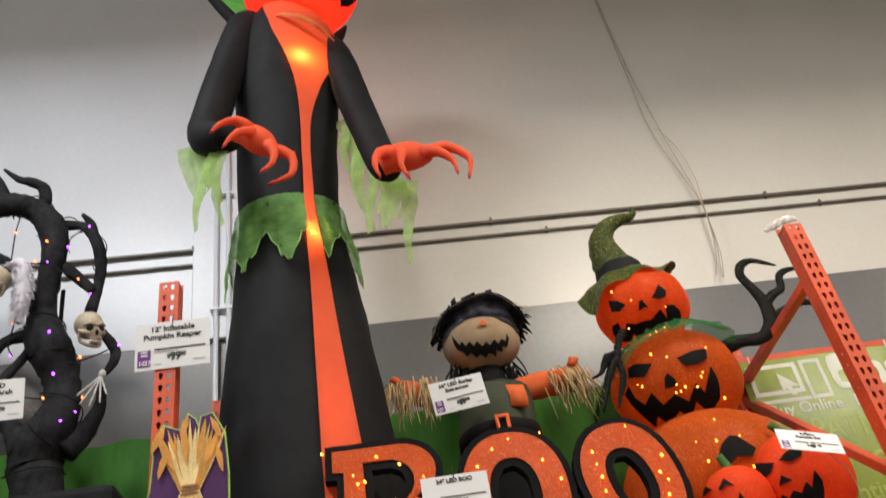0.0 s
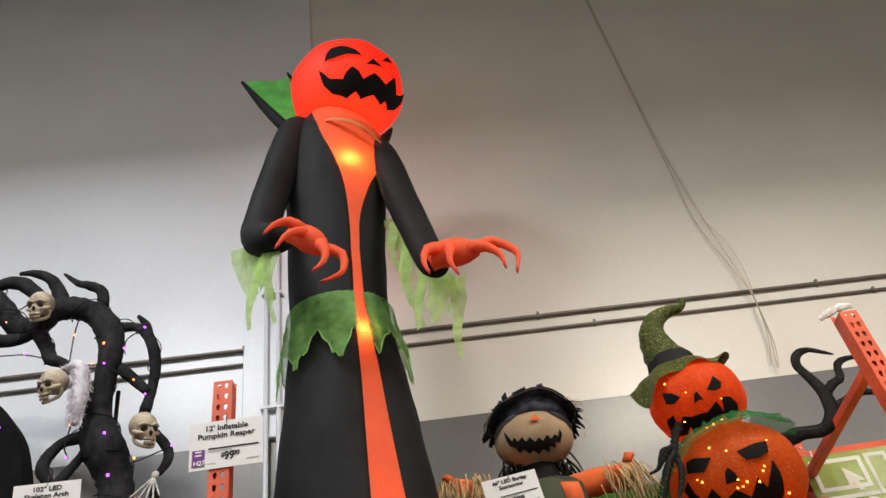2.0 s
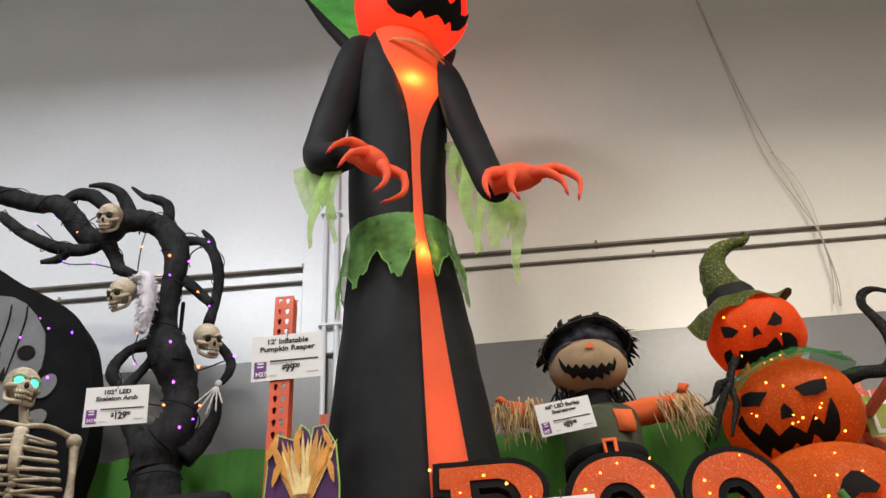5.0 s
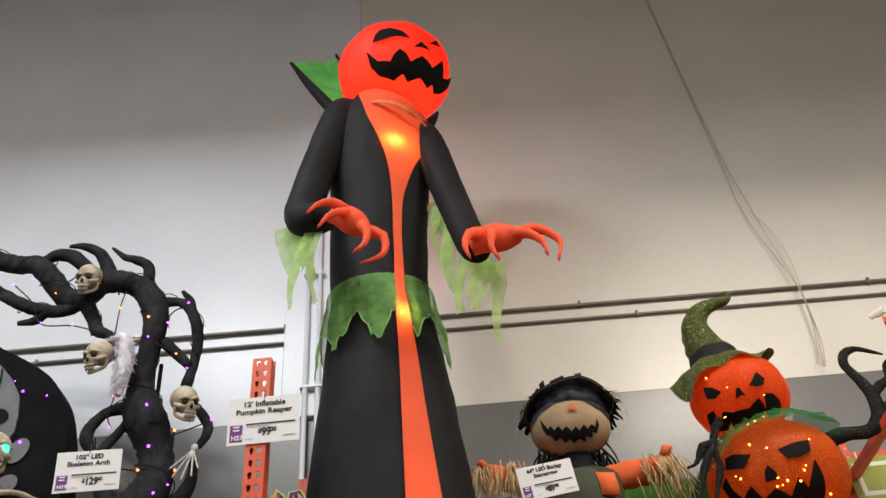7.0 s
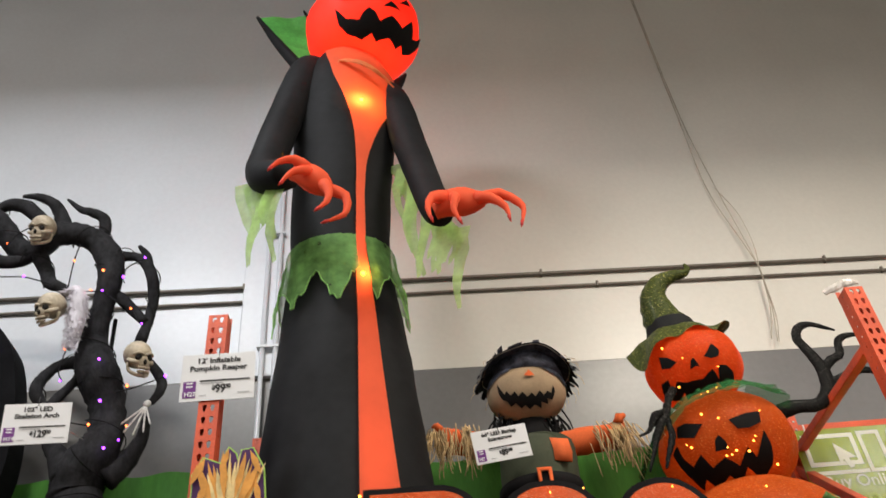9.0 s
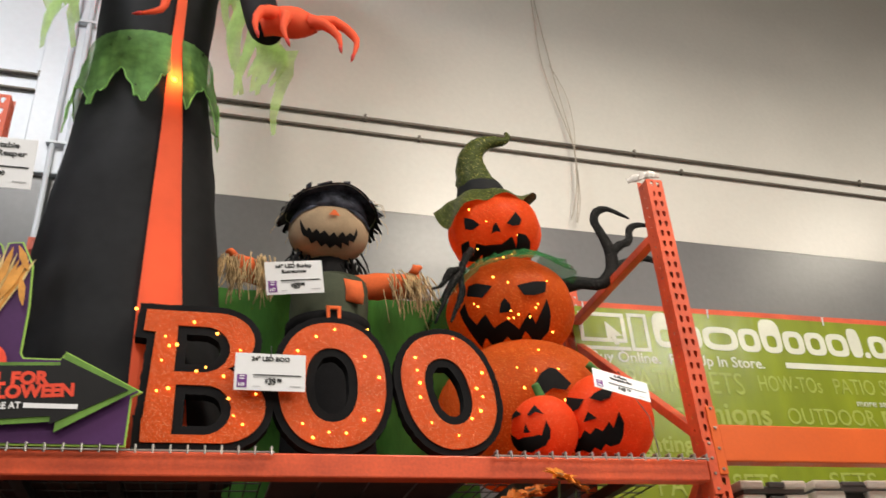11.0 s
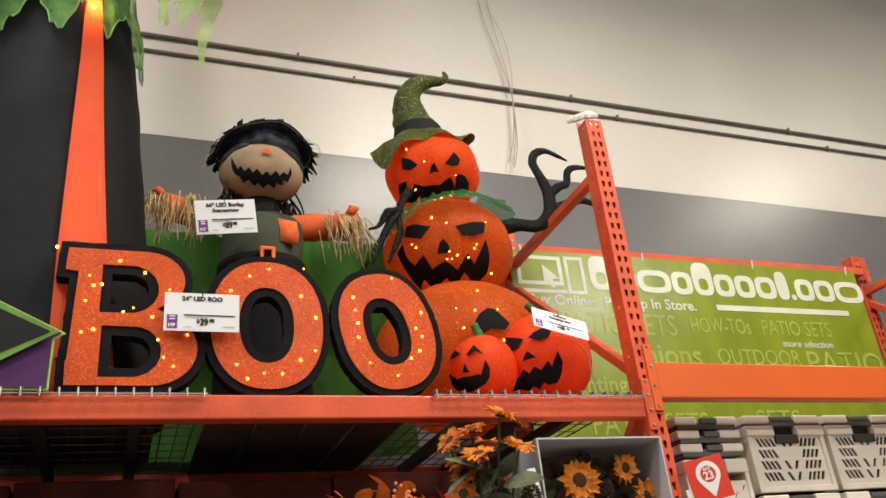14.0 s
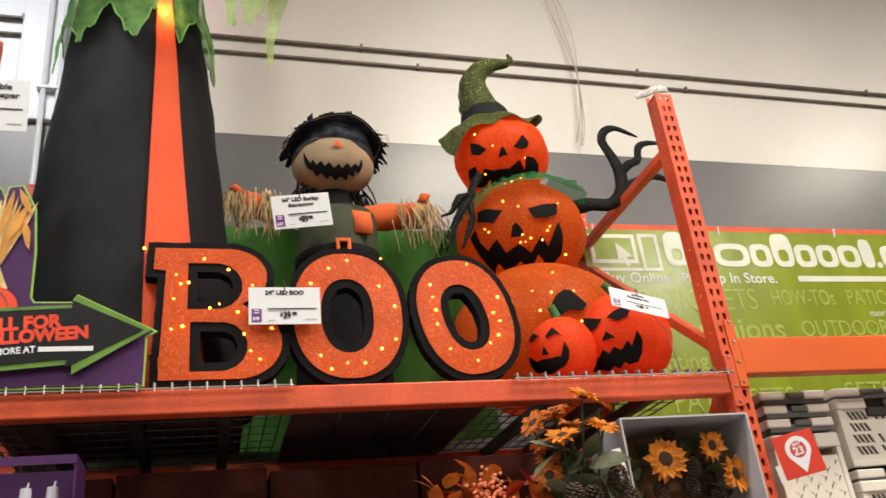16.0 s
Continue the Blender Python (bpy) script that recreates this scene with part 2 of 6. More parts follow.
def thing(name, label, category, at=(0, 0, 0), turn=(0, 0, 0), group="", kind=""):
    ob = new(name)
    ob.empty_display_size = 0.1
    ob.matrix_world = pose(*at, *turn)
    return tagged(ob, label, category, group, kind)


def single(name, bm, material, label, category, at=(0, 0, 0), turn=(0, 0, 0), smooth=False, group="", kind=""):
    ob = new(name, to_mesh(bm, name, material, smooth))
    ob.matrix_world = pose(*at, *turn)
    return tagged(ob, label, category, group, kind)


def add_box(bm, x0, x1, y0, y1, z0, z1, bevel=0.0, slot=0):
    before = set(bm.faces)
    m = Matrix.Translation(((x0 + x1) / 2, (y0 + y1) / 2, (z0 + z1) / 2)) @ Matrix.Diagonal((x1 - x0, y1 - y0, z1 - z0, 1))
    r = bmesh.ops.create_cube(bm, size=1, matrix=m)
    if bevel:
        edges = list({e for v in r["verts"] for e in v.link_edges})
        bmesh.ops.bevel(bm, geom=edges, offset=bevel, segments=2, affect="EDGES", profile=0.5)
    if slot:
        for f in set(bm.faces) - before:
            f.material_index = slot
    return bm


def box(x0, x1, y0, y1, z0, z1, bevel=0.0):
    return add_box(bmesh.new(), x0, x1, y0, y1, z0, z1, bevel)


def smooth_path(points, steps=6):
    """Catmull-Rom through points; the last value of each may be a radius."""
    p = np.array(points, float)
    p = np.vstack([2 * p[0] - p[1], p, 2 * p[-1] - p[-2]])
    out = []
    for i in range(1, len(p) - 2):
        for k in range(steps):
            t = k / steps
            a, b, c, d = p[i - 1], p[i], p[i + 1], p[i + 2]
            out.append(0.5 * ((2 * b) + (c - a) * t + (2 * a - 5 * b + 4 * c - d) * t * t + (3 * b - a - 3 * c + d) * t ** 3))
    out.append(p[-2])
    return out


def add_tube(bm, points, sides=8, steps=5, slot=0, flat=1.0, wobble=0.0, seed=0):
    """A tapered tube through (x, y, z, radius) points; flat squeezes it in y."""
    rnd = random.Random(seed)
    path = smooth_path(points, steps) if steps > 1 else [np.array(q, float) for q in points]
    rings = []
    ref = Vector((0, 1, 0))
    for i, q in enumerate(path):
        a, b = path[max(0, i - 1)], path[min(len(path) - 1, i + 1)]
        d = Vector(b[:3]) - Vector(a[:3])
        if d.length < 1e-7:
            d = Vector((0, 0, 1))
        d.normalize()
        r = ref if abs(d.dot(ref)) < 0.97 else Vector((1, 0, 0))
        u = d.cross(r).normalized()
        v = u.cross(d).normalized()
        ring = []
        for k in range(sides):
            an = 2 * math.pi * k / sides
            rad = max(1e-4, q[3]) * (1 + wobble * (rnd.random() - 0.5))
            ring.append(bm.verts.new(Vector(q[:3]) + u * (math.cos(an) * rad) + v * (math.sin(an) * rad * flat)))
        rings.append(ring)
    made = []
    for a, b in zip(rings, rings[1:]):
        for k in range(sides):
            made.append(bm.faces.new((a[k], a[(k + 1) % sides], b[(k + 1) % sides], b[k])))
    made.append(bm.faces.new(rings[0][::-1]))
    made.append(bm.faces.new(rings[-1]))
    for f in made:
        f.material_index = slot
    return bm


def tube(points, **kw):
    return add_tube(bmesh.new(), points, **kw)


def add_ball(bm, at, radii, turn=(0, 0, 0), seg=16, rings=10, slot=0, ribs=0, rib_depth=0.0, dent=0.0):
    m = pose(*at, *turn)
    verts = []
    rx, ry, rz = radii if isinstance(radii, (tuple, list)) else (radii,) * 3
    for j in range(1, rings):
        la = math.pi * (j / rings - 0.5)
        for k in range(seg):
            lo = 2 * math.pi * k / seg
            w = 1 - rib_depth * (0.5 + 0.5 * math.cos(lo * ribs)) * math.cos(la) if ribs else 1
            zz = math.sin(la) * (1 - dent * math.exp(-((1 - abs(math.sin(la))) / 0.12)))
            verts.append(bm.verts.new(m @ Vector((rx * w * math.cos(la) * math.sin(lo), -ry * w * math.cos(la) * math.cos(lo), rz * zz))))
    bot, top = bm.verts.new(m @ Vector((0, 0, -rz * (1 - dent)))), bm.verts.new(m @ Vector((0, 0, rz * (1 - dent))))
    made = []
    for j in range(rings - 2):
        for k in range(seg):
            a, b = j * seg + k, j * seg + (k + 1) % seg
            made.append(bm.faces.new((verts[a], verts[b], verts[b + seg], verts[a + seg])))
    for k in range(seg):
        made.append(bm.faces.new((bot, verts[(k + 1) % seg], verts[k])))
        made.append(bm.faces.new((top, verts[(rings - 2) * seg + k], verts[(rings - 2) * seg + (k + 1) % seg])))
    for f in made:
        f.material_index = slot
    return bm


def ball(at, radii, **kw):
    return add_ball(bmesh.new(), at, radii, **kw)


def outline(bm, loops):
    """Fills flat loops of (x, z) in the plane y = 0, the later ones as holes, and returns the new faces."""
    edges = []
    for loop in loops:
        vs = [bm.verts.new((x, 0, z)) for x, z in loop]
        edges += [bm.edges.new((vs[i], vs[(i + 1) % len(vs)])) for i in range(len(vs))]
    r = bmesh.ops.triangle_fill(bm, use_beauty=True, use_dissolve=False, edges=edges)
    faces = [g for g in r["geom"] if isinstance(g, bmesh.types.BMFace)]
    for f in faces:
        if f.normal.y > 0:
            f.normal_flip()
    return faces


def slab(loops, depth, m=None, y=0.0, slot=0, rim=None):
    """A board cut to an outline, its front at y and its back at y + depth."""
    bm = bmesh.new()
    faces = outline(bm, loops)
    bm.normal_update()
    for f in faces:
        if f.normal.y > 0:
            f.normal_flip()
    r = bmesh.ops.extrude_face_region(bm, geom=faces)
    back = [g for g in r["geom"] if isinstance(g, bmesh.types.BMVert)]
    # the extruded copy becomes the back
    for v in back:
        v.co.y += depth
    for v in bm.verts:
        v.co.y += y
    bm.normal_update()
    bmesh.ops.recalc_face_normals(bm, faces=bm.faces)
    for f in bm.faces:
        f.material_index = slot
        if rim is not None and abs(f.normal.y) < 0.5:
            f.material_index = rim
    if m is not None:
        bm.transform(m)
    return bm


def merge(bm, other, slot=None):
    me = bpy.data.meshes.new("joined")
    other.to_mesh(me)
    other.free()
    n0 = len(bm.faces)
    bm.from_mesh(me)
    bpy.data.meshes.remove(me)
    if slot is not None:
        bm.faces.ensure_lookup_table()
        for f in bm.faces[n0:]:
            f.material_index = slot
    return bm


def add_decal(bm, shape, at, radii, turn, lift=0.004, slot=0):
    """Lays a flat shape of (degrees across, degrees up) on a ball's front."""
    piece = bmesh.new()
    outline(piece, [shape])
    for _ in range(3):
        longest = [e for e in piece.edges if e.calc_length() > 7]
        if longest:
            bmesh.ops.subdivide_edges(piece, edges=longest, cuts=1, use_grid_fill=True)
    bmesh.ops.triangulate(piece, faces=piece.faces)
    m = pose(*at, *turn)
    for v in piece.verts:
        lo, la = radians(v.co.x), radians(v.co.z)
        p = Vector((radii[0] * math.cos(la) * math.sin(lo), -radii[1] * math.cos(la) * math.cos(lo), radii[2] * math.sin(la)))
        nrm = Vector((p.x / radii[0] ** 2, p.y / radii[1] ** 2, p.z / radii[2] ** 2)).normalized()
        v.co = m @ (p + nrm * lift)
    return merge(bm, piece, slot)


def ellipse(cx, cz, rx, rz, n=40, power=2.0, lean=0.0):
    out = []
    for k in range(n):
        a = 2 * math.pi * k / n
        c, s = math.cos(a), math.sin(a)
        x = rx * math.copysign(abs(c) ** (2 / power), c)
        z = rz * math.copysign(abs(s) ** (2 / power), s)
        ca, sa = math.cos(radians(lean)), math.sin(radians(lean))
        out.append((cx + x * ca - z * sa, cz + x * sa + z * ca))
    return out


def words(text, size, material, parent, at, turn=(90, 0, 0), bold=0.0, width=1.0, align="LEFT", name="lettering", depth=0.0006):
    """Writing in the built-in font, as a mesh."""
    cu = bpy.data.curves.new("text", "FONT")
    cu.body, cu.size, cu.offset, cu.extrude, cu.align_x = text, size, bold, depth, align
    cu.resolution_u = 3
    tmp = bpy.data.objects.new("text", cu)
    me = bpy.data.meshes.new_from_object(tmp)
    bpy.data.objects.remove(tmp)
    bpy.data.curves.remove(cu)
    me.transform(pose(*at, *turn) @ Matrix.Diagonal((width, 1, 1, 1)))
    me.materials.clear()
    me.materials.append(material)
    ob = new(name, me)
    ob.parent = parent
    return ob


def lights_part(parent, spots, radius, material, name="string_lights", label=""):
    bm = bmesh.new()
    for k, p in enumerate(spots):
        add_ball(bm, p, radius * (0.75 + 0.6 * ((k * 0.618) % 1.0)), seg=8, rings=6)
    ob = part(name, bm, material, parent, label)
    ob["kind"] = "stuff"
    return ob


# faces, as shapes of (degrees across, degrees up) on the front of each ball
FACE_REAPER = [
    [(-18, -17), (-14, -7), (-9, -1), (1, 1), (13, -5), (21, -14), (6, -13), (-5, -16)],
    [(41, -12), (50, 2), (56, -4)],
    [(24, -24), (32, -14), (44, -20), (34, -21)],
    [(-26, -24), (-17, -38), (-2, -41), (4, -33), (10, -28), (17, -32), (24, -40), (36, -30), (54, -35), (62, -19), (76, -32), (83, -26), (90, -13), (95, -28), (93, -41), (84, -51), (69, -48), (67, -55), (45, -52), (27, -61), (16, -54), (0, -61), (-22, -53), (-28, -42)],
]
FACE_TOP = [
    [(-56, -1), (-45, -8), (-37, -18), (-48, -22), (-58, -17)],
    [(-5, -19), (0, -13), (7, -2), (15, -11), (13, -19), (4, -22)],
    [(-25, -32), (-21, -21), (-17, -18), (-12, -31), (-17, -29)],
    [(-74, -31), (-59, -32), (-67, -46), (-70, -52), (-50, -39), (-38, -45), (-11, -46), (4, -35), (16, -48), (11, -30), (24, -29), (38, -35), (49, -45), (46, -51), (29, -57), (13, -51), (15, -57), (-10, -63), (-39, -64), (-64, -66), (-51, -55), (-76, -61), (-89, -54), (-95, -45)],
]
FACE_MID = [
    [(-56, 9), (-48, 9), (-33, 1), (-43, -9), (-58, -2)],
    [(-13, -1), (2, 4), (14, 6), (12, -6), (2, -11), (-8, -11)],
    [(-31, -27), (-28, -17), (-24, -13), (-20, -20), (-19, -28), (-24, -27)],
    [(-70, -13), (-61, -8), (-61, -22), (-57, -32), (-44, -25), (-40, -40), (-25, -34), (-13, -44), (-3, -28), (5, -38), (13, -13), (20, -28), (25, -44), (21, -54), (14, -60), (-5, -46), (-15, -67), (-27, -51), (-53, -63), (-55, -47), (-73, -55), (-70, -41), (-70, -27)],
]
FACE_LOW = [
    [(-15, 0), (-10, 10), (-4, 15), (0, 14), (8, 3), (4, -2), (-4, -1), (-9, -5), (-13, -5)],
]
FACE_SMALL = [
    [(-105, 17), (-101, 28), (-79, 29), (-60, 17), (-73, 15)],
    [(-49, 13), (-35, 28), (-20, 9), (-33, 15), (-44, 10)],
    [(-60, -13), (-53, 0), (-47, -15)],
    [(-110, 2), (-82, -14), (-77, -19), (-63, -19), (-44, -21), (-33, -20), (-28, -22), (-18, 0), (-12, -14), (-14, -27), (-24, -37), (-42, -42), (-59, -45), (-99, -32), (-114, -15)],
]
FACE_WIDE = [
    [(-86, 26), (-50, 13), (-59, 4), (-67, 3), (-76, 8)],
    [(-44, 13), (-35, 19), (-23, 23), (-14, 17), (-19, 10), (-30, 7)],
    [(-56, -12), (-47, -2), (-37, -11), (-48, -11)],
    [(-78, -19), (-73, -25), (-68, -27), (-57, -20), (-51, -26), (-42, -20), (-34, -25), (-24, -16), (-20, -23), (-11, -6), (-6, -18), (-8, -32), (-14, -41), (-28, -43), (-34, -39), (-44, -46), (-52, -41), (-65, -46), (-75, -40), (-99, -38), (-90, -29)],
]
FACE_CROW = [
    [(-49, 4), (-44, -11), (-41, -21), (-36, -16), (-32, -26), (-24, -21), (-20, -30), (-13, -24), (-6, -34), (1, -27), (7, -34), (14, -24), (21, -31), (26, -23), (34, -26), (35, -11), (40, -21), (40, -36), (29, -36), (35, -45), (19, -43), (23, -54), (6, -48), (-4, -56), (-13, -47), (-23, -52), (-29, -41), (-41, -44), (-42, -34), (-49, -27), (-50, -17)],
]
ARCH = [
    ('trunk', [(-1.735, 3.18, 0.115), (-1.762, 3.27, 0.125), (-1.75, 3.36, 0.122), (-1.69, 3.46, 0.105), (-1.68, 3.57, 0.088), (-1.702, 3.71, 0.09), (-1.74, 3.82, 0.102), (-1.795, 3.94, 0.098), (-1.83, 4.09, 0.07), (-1.82, 4.25, 0.06), (-1.8, 4.41, 0.067), (-1.83, 4.58, 0.075), (-1.92, 4.73, 0.071), (-2.03, 4.78, 0.072), (-2.15, 4.77, 0.077), (-2.24, 4.69, 0.071), (-2.35, 4.73, 0.065), (-2.45, 4.86, 0.067), (-2.55, 4.96, 0.061), (-2.66, 5.0, 0.062), (-2.78, 5.04, 0.062), (-2.96, 5.09, 0.063), (-3.11, 5.06, 0.056), (-3.24, 4.96, 0.05)]),
    ('upper_branch', [(-2.11, 4.8, 0.042), (-2.23, 4.89, 0.042), (-2.35, 5.0, 0.044), (-2.45, 5.02, 0.04), (-2.54, 4.98, 0.036)]),
    ('spike', [(-2.11, 4.81, 0.045), (-2.15, 4.92, 0.043), (-2.21, 5.02, 0.034), (-2.3, 5.07, 0.025), (-2.4, 5.11, 0.013)]),
    ('spike', [(-1.98, 4.75, 0.042), (-1.91, 4.78, 0.039), (-1.91, 4.88, 0.033), (-1.99, 4.93, 0.028), (-2.06, 4.98, 0.021), (-2.15, 5.07, 0.009)]),
    ('low_branch', [(-2.23, 4.67, 0.044), (-2.34, 4.63, 0.041), (-2.48, 4.64, 0.041), (-2.62, 4.71, 0.038), (-2.74, 4.81, 0.036), (-2.89, 4.95, 0.032)]),
    ('spur', [(-2.42, 4.62, 0.035), (-2.48, 4.58, 0.029), (-2.56, 4.55, 0.014)]),
    ('drop_branch', [(-2.22, 4.67, 0.045), (-2.16, 4.55, 0.041), (-2.11, 4.45, 0.037), (-2.04, 4.4, 0.028), (-2.0, 4.35, 0.014)]),
    ('right_loop', [(-1.83, 4.6, 0.046), (-1.74, 4.62, 0.029), (-1.66, 4.57, 0.029), (-1.59, 4.45, 0.032), (-1.57, 4.32, 0.031), (-1.58, 4.18, 0.027), (-1.59, 4.03, 0.032)]),
    ('prong', [(-1.62, 4.52, 0.028), (-1.65, 4.62, 0.023), (-1.69, 4.67, 0.011)]),
    ('cross_branch', [(-1.75, 4.34, 0.033), (-1.66, 4.25, 0.03), (-1.59, 4.16, 0.024)]),
    ('right_arm', [(-1.53, 3.92, 0.023), (-1.47, 3.83, 0.026), (-1.46, 3.75, 0.025), (-1.49, 3.68, 0.016)]),
    ('right_low', [(-1.65, 3.33, 0.075), (-1.575, 3.41, 0.055), (-1.51, 3.51, 0.032), (-1.5, 3.61, 0.02)]),
    ('left_loop', [(-1.87, 3.95, 0.042), (-1.97, 3.95, 0.029), (-2.02, 3.87, 0.031), (-2.03, 3.78, 0.033), (-1.97, 3.69, 0.025)]),
    ('left_loop', [(-1.83, 3.91, 0.042), (-1.88, 3.85, 0.025), (-1.93, 3.75, 0.028), (-1.97, 3.68, 0.025)]),
    ('left_low', [(-1.97, 3.69, 0.027), (-1.93, 3.55, 0.04), (-1.865, 3.45, 0.05), (-1.80, 3.34, 0.075)]),
]
SPOTS_TOP = [(-29, -15), (-4, -64), (-23, -67), (-53, -46), (15, -58), (12, -32), (-49, 9)]
SPOTS_MID = [(-52, -12), (-49, -16), (-20, 3), (-32, 12), (-20, -26), (-18, -33), (-13, -30), (-23, -33), (-2, -32), (3, -23), (5, -19), (32, -43), (37, -65), (15, 7)]
SPOTS_LOW = [(-23, 16), (-12, 13), (-7, 33), (-20, 0), (2, -30), (0, -35), (3, -9), (-37, 0), (-43, -15), (-44, -24), (2, 14)]


# ---- the hall ----
WALL_Y, WALL_YAW = 4.75, 1.3
wall_back = thing("wall_back", "off-white painted store wall above a grey dado", "wall", (0, WALL_Y, 0), (0, 0, WALL_YAW), kind="structure")
part("upper_wall", box(-0.77, 16, 0, 0.25, 4.313, 11.5), WALL, wall_back, "cream painted wall, dirt-scuffed")
part("upper_wall", box(-16, -0.77, 0, 0.25, 4.313, 11.5), WALL_COOL, wall_back, "cool white painted wall")
part("lower_wall", box(-16, 16, 0.002, 0.25, 0, 4.313), WALL_GREY, wall_back, "grey painted lower wall")
part("pilaster", box(-1.30, -0.77, -0.03, 0.0, 4.313, 11.5, 0.006), WALL_COOL, wall_back)
for name, x0, x1, y0, y1 in (("wall_left", -16.2, -16, -14, 5.2), ("wall_right", 16, 16.2, -14, 5.2), ("wall_front", -16, 16, -14.2, -14)):
    single(name, box(x0, x1, y0, y1, 0, 11.5), WALL, "plain off-white store wall", "wall", kind="structure")
single("floor", box(-16, 16, -14, 5.3, -0.2, 0), FLOOR, "polished grey concrete floor", "floor", kind="structure")
single("ceiling", box(-16.2, 16.2, -14.2, 6.2, 11.5, 11.7), CEIL, "grey metal roof deck", "ceiling", kind="structure")

conduit = thing("wall_conduit", "pair of grey metal conduits strapped along the wall", "conduit", (0, WALL_Y, 0), (0, 0, WALL_YAW))
for z, rad in ((4.982, 0.013), (4.873, 0.0105)):
    part("pipe", tube([(-15, -rad - 0.003, z, rad), (15, -rad - 0.003, z, rad)], steps=1, sides=10), CONDUIT, conduit, smooth=True)
    for k in range(-6, 7):
        x = k * 1.9 + 0.6 + (0.35 if z < 4.95 else 0.0)
        part("strap", box(x - 0.007, x + 0.007, -2 * rad - 0.006, 0.0, z - rad - 0.004, z + rad + 0.014, 0.002), CONDUIT, conduit)
riser = thing("wall_riser", "pair of white painted vertical conduits on the wall", "conduit", (0, WALL_Y, 0), (0, 0, WALL_YAW))
for x in (-1.153, -1.078):
    part("pipe", tube([(x, -0.05, 0, 0.015), (x, -0.05, 6.9, 0.015)], steps=1, sides=10), WALL_COOL, riser, smooth=True)
for k in range(4):
    z = 3.6 + k * 0.9
    part("strap", box(-1.185, -1.046, -0.068, -0.028, z - 0.010, z + 0.010, 0.003), WALL_COOL, riser)
cable = thing("hanging_wires", "loose brown wires hanging down the wall with frayed ends", "wire", (0, WALL_Y + 0.07, 0))
part("wire", tube([(1.878, -0.05, 11.4, 0.0035), (1.887, -0.06, 8.257, 0.0035), (1.904, -0.05, 6.525, 0.0035), (1.958, -0.06, 5.654, 0.0035), (2.011, -0.09, 4.961, 0.0035), (1.993, -0.1, 4.615, 0.0038), (1.949, -0.08, 4.34, 0.0038)], sides=6), WIRE, cable)
part("wire", tube([(1.86, -0.05, 11.4, 0.0038), (1.878, -0.05, 8.257, 0.0038), (1.887, -0.05, 6.481, 0.0038), (1.895, -0.05, 5.681, 0.0035), (1.984, -0.07, 5.148, 0.0038), (2.002, -0.11, 4.881, 0.0038), (1.975, -0.1, 4.571, 0.0038), (1.922, -0.07, 4.366, 0.0035)], sides=6), WIRE, cable)
part("wire", tube([(1.949, -0.05, 5.681, 0.0025), (2.029, -0.07, 5.415, 0.0025), (2.046, -0.08, 5.148, 0.0025), (2.02, -0.1, 4.953, 0.0035), (2.002, -0.12, 4.881, 0.0035), (1.993, -0.1, 4.526, 0.0035), (1.967, -0.06, 4.348, 0.0025)], sides=6), WIRE, cable)


# ---- pallet rack ----
DECK = 2.40
POST_W, POST_TOP = 0.078, 3.69


def post_mesh(z0, z1):
    """A perforated upright: teardrop slots in two columns on the front, round holes on the sides."""
    pitch = 0.0508
    verts, faces = [], []

    def panel(width, holes, place):
        bm = bmesh.new()
        loops = [[(0, 0), (width, 0), (width, pitch), (0, pitch)]] + holes
        outline(bm, loops)
        bm.verts.index_update()
        tri = [([v.index for v in f.verts]) for f in bm.faces]
        co = [(v.co.x, v.co.z) for v in bm.verts]
        bm.free()
        n = int((z1 - z0) / pitch)
        for k in range(n):
            base = len(verts)
            verts.extend(place(x, z0 + k * pitch + z) for x, z in co)
            faces.extend([base + i for i in t] for t in tri)
            for hole in holes:
                b2 = len(verts)
                m = len(hole)
                verts.extend(place(x, z0 + k * pitch + z, 0.0) for x, z in hole)
                verts.extend(place(x, z0 + k * pitch + z, 0.004) for x, z in hole)
                faces.extend([b2 + i, b2 + (i + 1) % m, b2 + m + (i + 1) % m, b2 + m + i] for i in range(m))

    def drop(cx, cz):
        top = [(cx + 0.0085 * math.cos(a), cz + 0.006 + 0.0085 * math.sin(a)) for a in np.linspace(-0.3, math.pi + 0.3, 8)]
        return top + [(cx - 0.004, cz - 0.014), (cx + 0.004, cz - 0.014)]

    def dot(cx, cz):
        return [(cx + 0.0055 * math.cos(a), cz + 0.0055 * math.sin(a)) for a in np.linspace(0, 2 * math.pi, 9)[:-1]]

    w = POST_W
    panel(w, [drop(0.024, 0.026), drop(0.054, 0.026)], lambda x, z, d=0.0: (x, d, z))
    panel(w, [dot(0.039, 0.026)], lambda x, z, d=0.0: (d, w - x, z))
    panel(w, [dot(0.039, 0.026)], lambda x, z, d=0.0: (w - d, x, z))
    # returns at the open back
    for x0, x1 in ((0.0, 0.02), (w - 0.02, w)):
        b = len(verts)
        verts.extend([(x0, w, z0), (x1, w, z0), (x1, w, z1), (x0, w, z1)])
        faces.append([b, b + 1, b + 2, b + 3])
    me = bpy.data.meshes.new("upright")
    me.from_pydata(verts, [], faces)
    me.materials.append(RACK)
    return me


UPRIGHT = post_mesh(0.0, POST_TOP)
REAR_Y = 4.36


